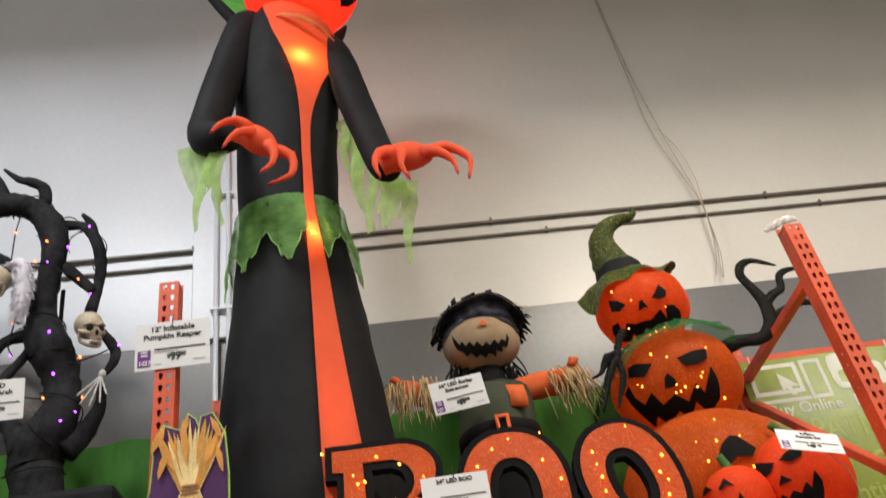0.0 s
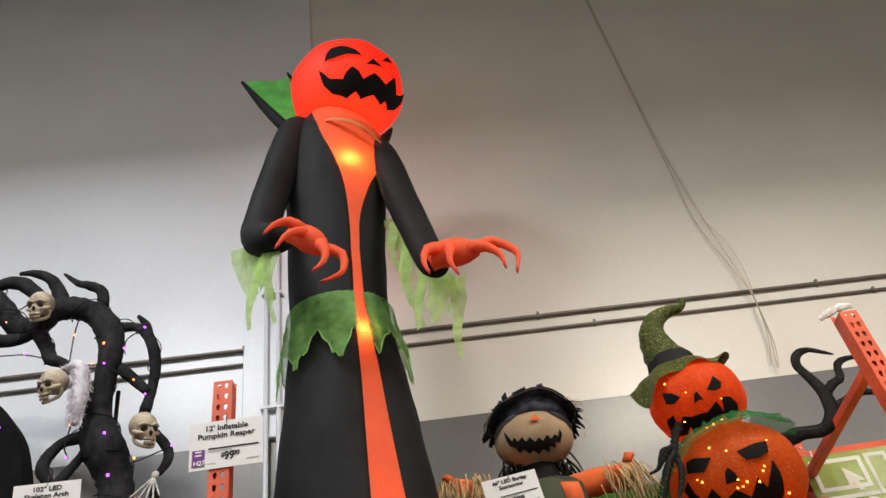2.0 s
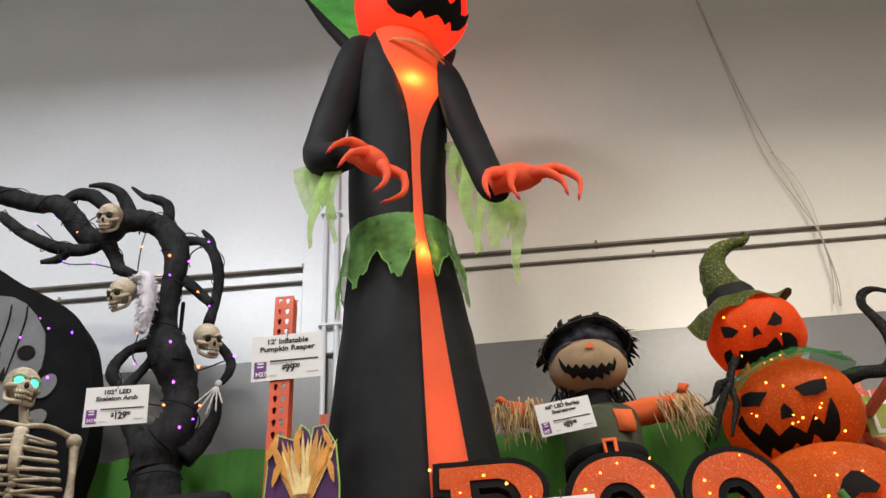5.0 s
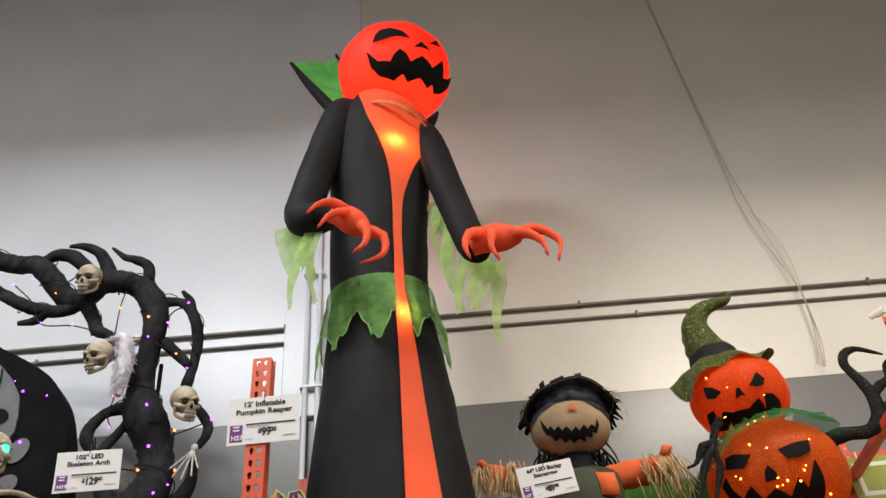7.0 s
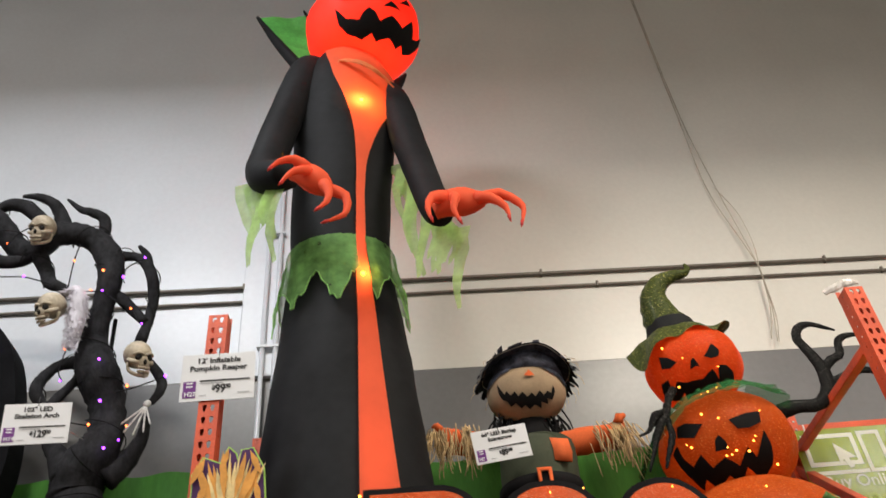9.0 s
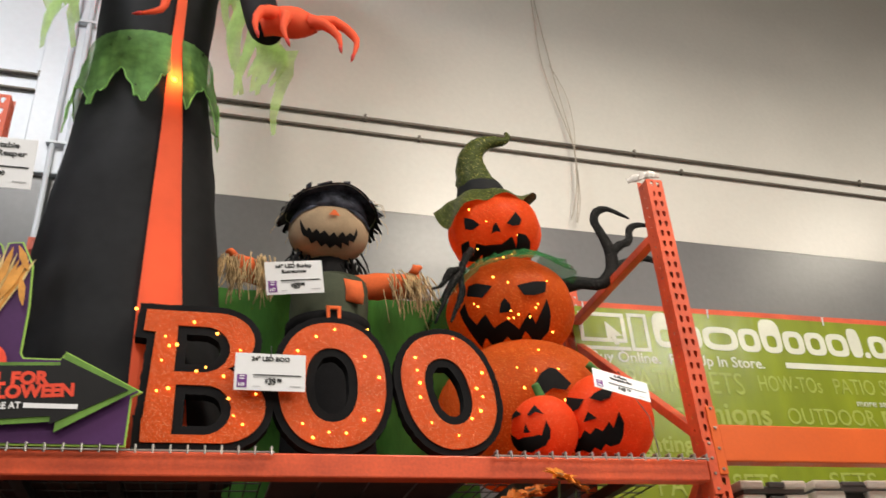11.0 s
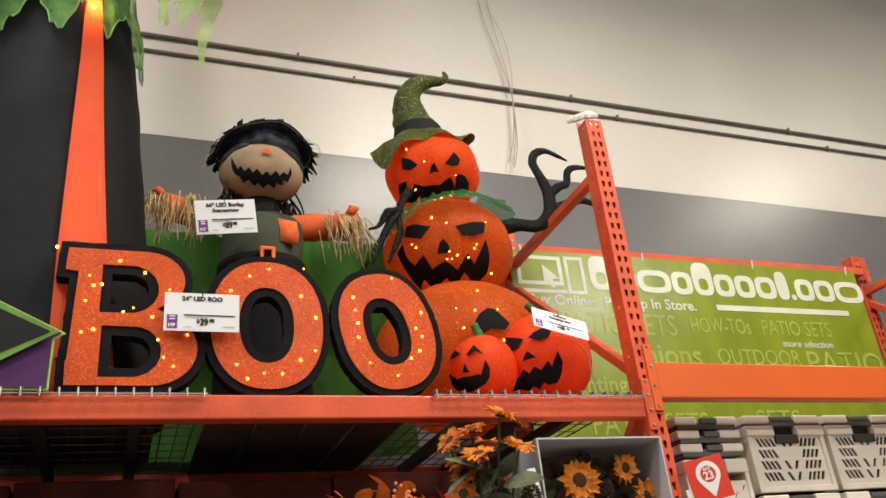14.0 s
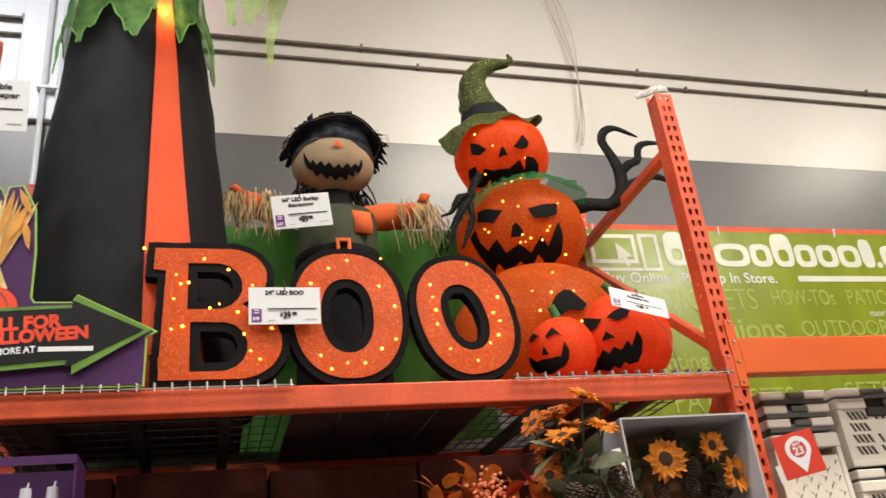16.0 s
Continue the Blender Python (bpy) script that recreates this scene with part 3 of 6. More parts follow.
def upright_frame(x, label, stretch=1.0, braces=((3.41, 3.41), (2.5, 3.34), (2.40, 1.55), (0.6, 1.5))):
    fr = thing("rack_frame", label, "rack frame", (x, 3.302, 0), group="rack frames")
    for y in (0.0, REAR_Y - 3.302):
        p = new("post", UPRIGHT)
        p.parent = fr
        p.location, p.scale = (0, y, 0), (1, 1, stretch)
    span = REAR_Y - 3.302
    for za, zb in braces:
        bm = box(-0.02, 0.02, -0.022, 0.022, 0, 1, 0.004)
        d = Vector((0, span - 0.05, zb - za))
        bm.transform(Matrix.Translation((0.04, 0.06, za)) @ d.to_track_quat("Z", "X").to_matrix().to_4x4() @ Matrix.Diagonal((1, 1, d.length, 1)))
        part("brace", bm, RACK, fr)
    part("foot_plate", box(-0.03, 0.11, -0.02, 0.12, 0.0, 0.01), RACK, fr)
    return fr


LX, RX = -1.107, 1.572
upright_frame(LX, "orange perforated steel rack upright beside the inflatable", 1.019, ((2.40, 1.55), (0.6, 1.5)))
upright_frame(RX, "orange perforated steel rack upright at the end of the display shelf")
upright_frame(4.05, "orange perforated steel rack upright behind the green banner")
upright_frame(-3.79, "orange perforated steel rack upright at the far end of the shelf")


def step_beam(x0, x1, y, z0, z1, material, label):
    b = thing("rack_beam", label, "rack beam", (0, y, 0), group="rack beams")
    part("beam", box(x0, x1, 0, 0.06, z0, z1, 0.006), material, b)
    for xa in (x0 - 0.038, x1):
        part("connector", box(xa, xa + 0.038, -0.006, 0.0, z0 - 0.05, z1 + 0.07, 0.002), material, b)
        for k in range(4):
            zz = z0 - 0.03 + k * (z1 - z0 + 0.09) / 3
            bm = bmesh.new()
            bmesh.ops.create_cone(bm, cap_ends=True, segments=8, radius1=0.007, radius2=0.005, depth=0.006, matrix=pose(xa + 0.019, -0.008, zz, 90))
            part("rivet", bm, STEEL, b)
    return b


step_beam(LX + POST_W, RX, 3.30, 2.312, 2.392, RACK, "orange steel shelf beam, scuffed along its lower edge")
step_beam(-3.79 + POST_W, LX, 3.30, 2.312, 2.392, RACK, "orange steel shelf beam, scuffed along its lower edge")
step_beam(RX + POST_W, 4.05, 3.30, 2.385, 2.53, RACK_BRIGHT, "bright orange steel beam over the stacked crates")
step_beam(LX + POST_W, RX, REAR_Y + 0.01, 2.312, 2.392, RACK, "orange steel shelf beam at the rear of the deck")
step_beam(-3.79 + POST_W, LX, REAR_Y + 0.01, 2.312, 2.392, RACK, "orange steel shelf beam at the rear of the deck")
step_beam(RX + POST_W, 4.05, REAR_Y - 0.06, 3.50, 3.55, RACK, "thin orange steel beam that carries the banner")
step_beam(LX + POST_W, RX, 3.30, 1.30, 1.38, RACK, "orange steel shelf beam under the fall wreaths")
step_beam(LX + POST_W, RX, REAR_Y + 0.01, 1.30, 1.38, RACK, "orange steel shelf beam at the rear below the deck")
step_beam(RX + POST_W, 4.05, 3.30, 1.32, 1.40, RACK, "orange steel shelf beam under the crates")


def wire_deck(x0, x1, label):
    """A welded wire deck that folds down over the front beam."""
    d = thing("wire_deck", label, "wire deck", (0, 0, 0), group="wire decks")
    bm = bmesh.new()
    y0, y1 = 3.285, 4.40
    n = int(round((x1 - x0) / 0.0508))
    for k in range(n + 1):
        x = x0 + (x1 - x0) * k / n
        add_tube(bm, [(x, y0, DECK - 0.012, 0.0028), (x, y0 + 0.004, DECK + 0.002, 0.0028), (x, y0 + 0.03, DECK + 0.001, 0.0028), (x, y1, DECK + 0.001, 0.0028)], sides=5, steps=1)
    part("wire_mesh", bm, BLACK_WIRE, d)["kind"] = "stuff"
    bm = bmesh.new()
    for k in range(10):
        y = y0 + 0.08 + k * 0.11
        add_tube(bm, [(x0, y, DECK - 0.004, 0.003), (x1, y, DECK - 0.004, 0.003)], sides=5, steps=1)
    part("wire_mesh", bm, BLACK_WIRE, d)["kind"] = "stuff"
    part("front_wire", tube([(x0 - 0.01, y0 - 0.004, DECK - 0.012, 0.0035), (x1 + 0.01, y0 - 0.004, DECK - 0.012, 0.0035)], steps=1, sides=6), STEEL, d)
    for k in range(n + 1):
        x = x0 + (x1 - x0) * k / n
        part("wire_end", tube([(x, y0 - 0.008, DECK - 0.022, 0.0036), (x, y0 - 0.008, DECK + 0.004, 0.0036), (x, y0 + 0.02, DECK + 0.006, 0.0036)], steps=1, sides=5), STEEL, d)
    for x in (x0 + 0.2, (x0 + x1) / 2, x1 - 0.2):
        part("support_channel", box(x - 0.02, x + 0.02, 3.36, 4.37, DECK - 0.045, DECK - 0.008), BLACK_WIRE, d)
    return d


wire_deck(-1.02, -0.03, "zinc wire rack deck folded over the front beam")
wire_deck(0.74, 1.56, "zinc wire rack deck folded over the front beam")
wire_deck(-2.2, -1.15, "zinc wire rack deck folded over the front beam")
wire_deck(-3.6, -2.35, "zinc wire rack deck folded over the front beam")
# sheet added to darken the deck from below and cover the bright drape
shade_sheet = thing("flattened_carton", "dark flattened carton laid on the wire deck", "carton")
part("sheet", box(-1.0, -0.16, 3.44, 4.26, DECK + 0.006, DECK + 0.012), BOARD, shade_sheet)
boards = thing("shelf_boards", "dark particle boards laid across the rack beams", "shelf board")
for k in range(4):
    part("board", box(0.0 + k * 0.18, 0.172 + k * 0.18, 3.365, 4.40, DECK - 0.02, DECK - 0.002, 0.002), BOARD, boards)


def drape(x0, x1, z0, z1, y, seed):
    rnd = random.Random(seed)
    bm = bmesh.new()
    nx, nz = int((x1 - x0) / 0.03), 14
    ph = [rnd.random() * 6 for _ in range(4)]
    grid = []
    for j in range(nz + 1):
        row = []
        for i in range(nx + 1):
            x = x0 + (x1 - x0) * i / nx
            z = z0 + (z1 - z0) * j / nz
            yy = y + 0.018 * math.sin(x * 9 + ph[0] + z) + 0.012 * math.sin(x * 23 + ph[1] + 2 * z) + 0.006 * math.sin(z * 14 + ph[2])
            row.append(bm.verts.new((x, yy, z + 0.012 * math.sin(x * 3 + ph[3]))))
        grid.append(row)
    for j in range(nz):
        for i in range(nx):
            bm.faces.new((grid[j][i], grid[j][i + 1], grid[j + 1][i + 1], grid[j + 1][i]))
    return bm


single("green_drape", drape(LX + 0.08, 1.02, 2.425, 3.50, 4.32, 3), GREEN_CLOTH, "bright green cloth hung behind the display figures", "drape", smooth=True)
single("green_drape", drape(-3.7, LX - 0.01, 2.425, 3.54, 4.32, 4), GREEN_CLOTH, "bright green cloth hung behind the skeleton arch", "drape", smooth=True)


# ---- the tall inflatable ----
RH, RHR = (-0.448, 3.62, 6.08), (0.36, 0.34, 0.33)
reaper = thing("inflatable_pumpkin_reaper", "tall inflatable reaper, black nylon robe and lit orange pumpkin head", "inflatable")


def lathe(rings, seg=36, wrinkle=0.0, opening=None, close=True):
    """Rings of (x, y, z, rx, ry) from below to above."""
    bm = bmesh.new()
    made = []
    path = smooth_path(rings, 6)
    for j, (x, y, z, rx, ry) in enumerate(path):
        ring = []
        for k in range(seg):
            a = 2 * math.pi * k / seg
            w = 1 + wrinkle * noise.noise((math.cos(a) * 2.2, math.sin(a) * 2.2, z * 5.5))
            ring.append(bm.verts.new((x + rx * w * math.sin(a), y - ry * w * math.cos(a), z)))
        made.append(ring)
    for a, b in zip(made, made[1:]):
        for k in range(seg):
            if opening and opening((a[k].co.z + b[k].co.z) / 2, 360 * (k + 0.5) / seg):
                continue
            bm.faces.new((a[k], a[(k + 1) % seg], b[(k + 1) % seg], b[k]))
    if close:
        bm.faces.new(made[0][::-1])
        bm.faces.new(made[-1])
    return bm


ROBE = [(-0.57, 3.74, 2.42, 0.44, 0.36), (-0.585, 3.74, 2.9, 0.385, 0.33), (-0.59, 3.74, 3.35, 0.345, 0.30), (-0.59, 3.74, 3.8, 0.30, 0.27),
        (-0.60, 3.74, 4.25, 0.255, 0.235), (-0.60, 3.74, 4.6, 0.255, 0.235), (-0.585, 3.74, 5.0, 0.275, 0.24), (-0.575, 3.72, 5.4, 0.295, 0.24),
        (-0.565, 3.70, 5.65, 0.28, 0.22), (-0.555, 3.68, 5.83, 0.19, 0.16)]


def robe_front(z, across, lift=0.006):
    """A place on the robe's front at a height, across from its middle by an angle in degrees."""
    zs = [r[2] for r in ROBE]
    x, y, rx, ry = (float(np.interp(z, zs, [r[i] for r in ROBE])) for i in (0, 1, 3, 4))
    a = radians(across)
    return Vector((x + (rx + lift) * math.sin(a), y - (ry + lift) * math.cos(a), z))


# the orange front panel: height, left and right edge in degrees
PANEL = [(2.42, 9, 38), (2.8, 11, 37), (3.2, 13, 35), (3.6, 15, 33), (3.95, 17, 32), (4.3, 20, 31), (4.6, 21, 31), (4.85, 19, 32), (5.1, 14, 44), (5.3, 5, 62), (5.5, -8, 80), (5.65, -16, 86), (5.8, -30, 90)]


def in_panel(z, a):
    zs = [p[0] for p in PANEL]
    return np.interp(z, zs, [p[1] for p in PANEL]) + 2 < (a + 180) % 360 - 180 < np.interp(z, zs, [p[2] for p in PANEL]) - 2


part("robe", lathe(ROBE, seg=120, wrinkle=0.03, opening=in_panel), BLACK_CLOTH, reaper, "black nylon robe, softly wrinkled", smooth=True)
bm = bmesh.new()
rows = []
for z, a, b in [tuple(p) for p in smooth_path(PANEL, 4)]:
    rows.append([bm.verts.new(robe_front(min(z, 5.82), a + (b - a) * k / 8, 0.014)) for k in range(9)])
for a, b in zip(rows, rows[1:]):
    for k in range(8):
        bm.faces.new((a[k], a[k + 1], b[k + 1], b[k]))
part("front_panel", bm, ORANGE_CLOTH, reaper, "orange nylon front panel lit from within", smooth=True)
head = part("pumpkin_head", ball(RH, RHR, seg=40, rings=26, ribs=8, rib_depth=0.03, dent=0.06), HEAD_CLOTH, reaper, "orange pumpkin head glowing from within", smooth=True)
for nm, shape in zip(("eye", "eye", "nose", "mouth"), FACE_REAPER):
    part(nm, add_decal(bmesh.new(), shape, RH, RHR, (0, 0, 0), 0.006), BLACK_PRINT, head, "printed black cut-out", smooth=True)
part("ruffle", tube([(-0.66, 3.58, 5.70, 0.008), (-0.57, 3.46, 5.61, 0.014), (-0.46, 3.43, 5.545, 0.016), (-0.36, 3.46, 5.485, 0.014), (-0.28, 3.55, 5.46, 0.008)], flat=0.5, wobble=0.5), mat("sheer_orange", (0.95, 0.30, 0.10), 0.5, through_light=0.4), reaper)

# collar wing
bm = bmesh.new()
bm.faces.new([bm.verts.new(p) for p in ((-0.74, 3.78, 5.78), (-1.16, 3.84, 6.62), (-0.84, 3.86, 6.64), (-0.70, 3.88, 6.2))])
bmesh.ops.triangulate(bm, faces=bm.faces)
bmesh.ops.subdivide_edges(bm, edges=bm.edges, cuts=6, use_grid_fill=True)
for v in bm.verts:
    v.co.y += 0.035 * noise.noise(v.co * 7)
wing = part("collar_wing", bm, COLLAR_GREEN, reaper, "bright green collar wing with black ribs", smooth=True)
part("rib", tube([(-0.74, 3.76, 5.76, 0.045), (-0.98, 3.80, 6.22, 0.036), (-1.17, 3.84, 6.64, 0.012)], sides=8), BLACK_CLOTH, wing, smooth=True)
part("rib", tube([(-0.72, 3.84, 6.2, 0.03), (-0.79, 3.85, 6.5, 0.024), (-0.86, 3.86, 6.72, 0.008)], sides=8), BLACK_CLOTH, wing, smooth=True)
part("collar_tip", tube([(-0.30, 3.72, 5.62, 0.05), (-0.24, 3.74, 5.74, 0.03), (-0.20, 3.76, 5.84, 0.01)], sides=8), BLACK_CLOTH, reaper, smooth=True)

# sleeves
part("sleeve", tube([(-0.735, 3.68, 5.80, 0.09), (-0.785, 3.62, 5.68, 0.115), (-0.89, 3.56, 5.24, 0.10), (-0.945, 3.47, 4.84, 0.094), (-0.955, 3.42, 4.68, 0.090), (-0.91, 3.33, 4.55, 0.084), (-0.80, 3.23, 4.47, 0.074)], sides=18, wobble=0.03), BLACK_CLOTH, reaper, smooth=True)
part("sleeve", tube([(-0.36, 3.70, 5.60, 0.09), (-0.29, 3.67, 5.44, 0.105), (-0.205, 3.6, 4.98, 0.09), (-0.145, 3.45, 4.52, 0.08), (-0.12, 3.36, 4.31, 0.075), (-0.105, 3.3, 4.22, 0.06)], sides=18, wobble=0.03), BLACK_CLOTH, reaper, smooth=True)


FINGERS = [[(-0.08, -0.03, 0.03, 0.045), (-0.185, -0.06, 0.01, 0.031), (-0.225, -0.08, -0.085, 0.020), (-0.205, -0.09, -0.185, 0.004)],
           [(-0.03, -0.05, 0.0, 0.042), (-0.03, -0.10, -0.05, 0.031), (-0.055, -0.11, -0.13, 0.021), (-0.015, -0.12, -0.245, 0.004)],
           [(0.12, -0.03, 0.01, 0.042), (0.225, -0.06, -0.03, 0.029), (0.305, -0.08, -0.115, 0.021), (0.315, -0.09, -0.225, 0.004)],
           [(0.12, 0.02, 0.03, 0.044), (0.30, 0.0, 0.055, 0.030), (0.42, -0.02, -0.04, 0.024), (0.435, -0.03, -0.11, 0.018), (0.39, -0.04, -0.225, 0.004)]]


def claw(at, turn, size, name_label):
    """A stuffed palm with four jointed fingers and dark pointed tips."""
    m = pose(*at, *turn) @ Matrix.Diagonal((0.68 * size, 0.9 * size, 0.92 * size, 1))
    bm = bmesh.new()
    add_tube(bm, [(-0.17, 0.04, 0.0, 0.05), (-0.09, 0.01, 0.02, 0.075), (0.03, 0, 0.02, 0.085), (0.13, 0, 0.015, 0.062), (0.19, 0, 0.01, 0.03)], sides=14, flat=0.85, wobble=0.06, seed=2)
    for p in FINGERS:
        add_tube(bm, p, sides=10, steps=2, flat=0.9, wobble=0.08, seed=3)
    bm.transform(m)
    paw = part("claw", bm, ORANGE_CLOTH, reaper, name_label, smooth=True)
    for p in FINGERS:
        a, b = Vector(p[-2]), Vector(p[-1])
        c = a.lerp(b, 0.62)
        tip = tube([(*c[:3], c[3] + 0.003), (*a.lerp(b, 0.82)[:3], 0.0105), (*(b[:3]), 0.003)], sides=8, steps=1)
        tip.transform(m)
        part("claw_tip", tip, CLAW_TIP, paw, smooth=True)
    return paw


claw((-0.685, 3.14, 4.325), (0, 42, 10), 0.86, "orange padded claw with long pointed tips")
claw((-0.025, 3.24, 4.215), (0, -2, 0), 0.95, "orange padded claw with long pointed tips")


def rag(points, seed, tails, length, width=0.05):
    """Torn gauze strips hung from a line of points."""
    rnd = random.Random(seed)
    out = []
    for k in range(tails):
        bm = bmesh.new()
        t = k / max(1, tails - 1)
        i = min(int(t * (len(points) - 1)), len(points) - 2)
        p = Vector(points[i]).lerp(Vector(points[i + 1]), t * (len(points) - 1) - i)
        ln = length * rnd.uniform(0.45, 1.0)
        prev = None
        ph = rnd.random() * 6
        for j in range(7):
            s = j / 6
            w = width * (1.1 - 0.85 * s) * rnd.uniform(0.6, 1.1) + 0.002
            c = p + Vector((0.03 * math.sin(ph + s * 4), 0.02 * math.cos(ph + 3 * s), -ln * s))
            row = (bm.verts.new(c + Vector((-w, 0.01, 0))), bm.verts.new(c + Vector((w, -0.01, 0))))
            if prev:
                bm.faces.new((prev[0], prev[1], row[1], row[0]))
            prev = row
        out.append(bm)
    return out


for bm in rag([(-1.02, 3.42, 4.60), (-0.94, 3.36, 4.54), (-0.85, 3.3, 4.50)], 5, 8, 0.56, 0.036):
    part("cuff_rag", bm, LIME_TULLE, reaper, "torn lime green gauze at the cuff", smooth=True)
for bm in rag([(-0.29, 3.66, 4.95), (-0.23, 3.6, 4.7), (-0.17, 3.53, 4.48), (-0.10, 3.49, 4.36), (-0.03, 3.46, 4.28)], 8, 13, 0.54, 0.036):
    part("cuff_rag", bm, LIME_TULLE, reaper, "torn lime green gauze at the cuff", smooth=True)

# tulle skirt over the waist, with ragged points
bm = bmesh.new()
seg, rows = 144, []
for j in range(9):
    s = j / 8
    row = []
    for k in range(seg):
        a = 360 * k / seg
        jag = 0.62 - 0.62 * abs(math.sin(math.radians(a * 5.0 + 20))) ** 1.2 + 0.45 * noise.noise((k * 0.14, 1.3, 0)) + 0.16 * noise.noise((k * 0.6, 4.3, 0))
        z = 4.31 + 0.02 * math.sin(radians(a)) ** 2 - s * (0.25 + 0.30 * jag * s * s)
        row.append(bm.verts.new(robe_front(z, a, 0.016 + 0.018 * s + 0.028 * s * abs(noise.noise((k * 0.3, s * 2.5, 3))) + 0.010 * noise.noise((k * 0.8, s * 7, 5)))))
    rows.append(row)
for a, b in zip(rows, rows[1:]):
    for k in range(seg):
        if 19 <= 360 * (k + 0.5) / seg <= 29:
            continue
        bm.faces.new((a[k], b[k], b[(k + 1) % seg], a[(k + 1) % seg]))
hem = [v.co.copy() for v in rows[-1]]
skirt = part("waist_skirt", bm, GREEN_TULLE, reaper, "ragged dark green tulle skirt at the waist", smooth=True)
first, last = seg * 29 // 360 + 1, seg + seg * 19 // 360
part("hem", tube([(*hem[k % seg], 0.0035) for k in range(first, last)], sides=5, steps=1), TULLE_HEM, skirt, "pale lime stitched hem")
for z, across, power in ((5.29, 22, 6.0), (4.06, 24, 5.0)):
    spot = robe_front(z, across, -0.025)
    part("hot_bulb", ball(robe_front(z, across, 0.014), (0.012, 0.006, 0.012), seg=10, rings=8), LED_HOT, reaper, "bulb shining through the cloth")
    data = bpy.data.lights.new("inner_bulb", "POINT")
    data.energy, data.color, data.shadow_soft_size = power, (1.0, 0.62, 0.16), 0.012
    lamp = new("inner_bulb", data)
    lamp.location = spot
for at, power in (((-0.46, 3.60, 5.95), 10.0), ((-0.5, 3.68, 5.3), 3.0), ((-0.54, 3.70, 4.15), 3.0), ((-0.54, 3.70, 3.1), 4.0)):
    data = bpy.data.lights.new("inner_lamp", "POINT")
    data.energy, data.color, data.shadow_soft_size = power, (1.0, 0.42, 0.16), 0.06
    lamp = new("inner_lamp", data)
    lamp.location = at


# ---- the lit letters ----
def offset_loop(loop, d):
    n = len(loop)
    area = sum(loop[i][0] * loop[(i + 1) % n][1] - loop[(i + 1) % n][0] * loop[i][1] for i in range(n))
    sg = 1 if area > 0 else -1
    out = []
    for i in range(n):
        a, b, c = Vector(loop[i - 1]), Vector(loop[i]), Vector(loop[(i + 1) % n])
        e1, e2 = (b - a).normalized(), (c - b).normalized()
        n1, n2 = Vector((-e1.y, e1.x)) * sg, Vector((-e2.y, e2.x)) * sg
        m = n1 + n2
        m = m * (2 / max(0.9, m.length_squared)) if m.length > 1e-6 else n1
        out.append((b.x + m.x * d, b.y + m.y * d))
    return out


def lit_letter(outer, holes, at, turn, label, spots):
    fray = random.Random(int(at[0] * 1000) + 7)

    def felted(loop):
        out = []
        for i, p in enumerate(loop):
            q = loop[(i + 1) % len(loop)]
            n = max(1, int(math.hypot(q[0] - p[0], q[1] - p[1]) / 0.014))
            out += [(p[0] + (q[0] - p[0]) * k / n + fray.uniform(-0.0018, 0.0018), p[1] + (q[1] - p[1]) * k / n + fray.uniform(-0.0018, 0.0018)) for k in range(n)]
        return out

    root = thing("letter", label, "letter decoration", at, turn, group="lit letters")
    part("edge", slab([felted(outer)] + [felted(h) for h in holes], 0.05), BLACK_FOAM, root, "black felt edge")
    front = [offset_loop(outer, 0.026)] + [offset_loop(h, -0.032) for h in holes]
    part("face", slab(front, 0.01, y=-0.006), GLITTER, root, "orange glitter fabric face")
    lights_part(root, [(x, -0.010, z) for x, z in spots], 0.0042, LED_WARM, label="warm white bulbs")
    return root


def arc(cx, cz, rx, rz, a0, a1, n):
    return [(cx + rx * math.cos(radians(a)), cz + rz * math.sin(radians(a))) for a in np.linspace(a0, a1, n)]


B_OUT = [(-0.01, 0.0), (0.27, 0.0)] + arc(0.265, 0.152, 0.165, 0.152, -80, 66, 12) + [(0.285, 0.292)] + arc(0.235, 0.395, 0.15, 0.133, -44, 90, 12) + [(-0.035, 0.53), (-0.04, 0.40), (0.0, 0.395), (-0.01, 0.12), (-0.015, 0.115)]
B_H1 = [(0.13, 0.305), (0.19, 0.305)] + arc(0.19, 0.36, 0.055, 0.055, -80, 80, 8) + [(0.13, 0.415)]
B_H2 = [(0.14, 0.085), (0.205, 0.085)] + arc(0.205, 0.14, 0.055, 0.055, -80, 80, 8) + [(0.14, 0.195)]
lit_letter(B_OUT, [B_H1, B_H2], (-0.455, 3.325, DECK), (-3, 0, 0), "letter B in orange glitter with black edge and warm lights",
           [(0.06, 0.40), (0.075, 0.365), (0.055, 0.31), (0.10, 0.37), (0.17, 0.275), (0.2, 0.29), (0.26, 0.26), (0.05, 0.2), (0.085, 0.21), (0.28, 0.18), (0.30, 0.12), (0.23, 0.42), (0.37, 0.2), (0.31, 0.36), (0.15, 0.46), (0.33, 0.09), (-0.045, 0.50)])
lit_letter(ellipse(0, 0.255, 0.215, 0.262, 44, 2.25), [ellipse(-0.003, 0.25, 0.060, 0.108, 32, 2.3)], (0.178, 3.33, DECK), (-3, 0, 0),
           "letter O in orange glitter with black edge and warm lights", [(0.129, 0.47), (0.115, 0.36), (0.158, 0.155), (0.105, 0.12), (0.044, 0.07), (-0.015, 0.072), (-0.07, 0.052), (-0.104, 0.10), (-0.16, 0.255), (-0.125, 0.37), (0.007, 0.462), (0.165, 0.28), (-0.06, 0.43)])
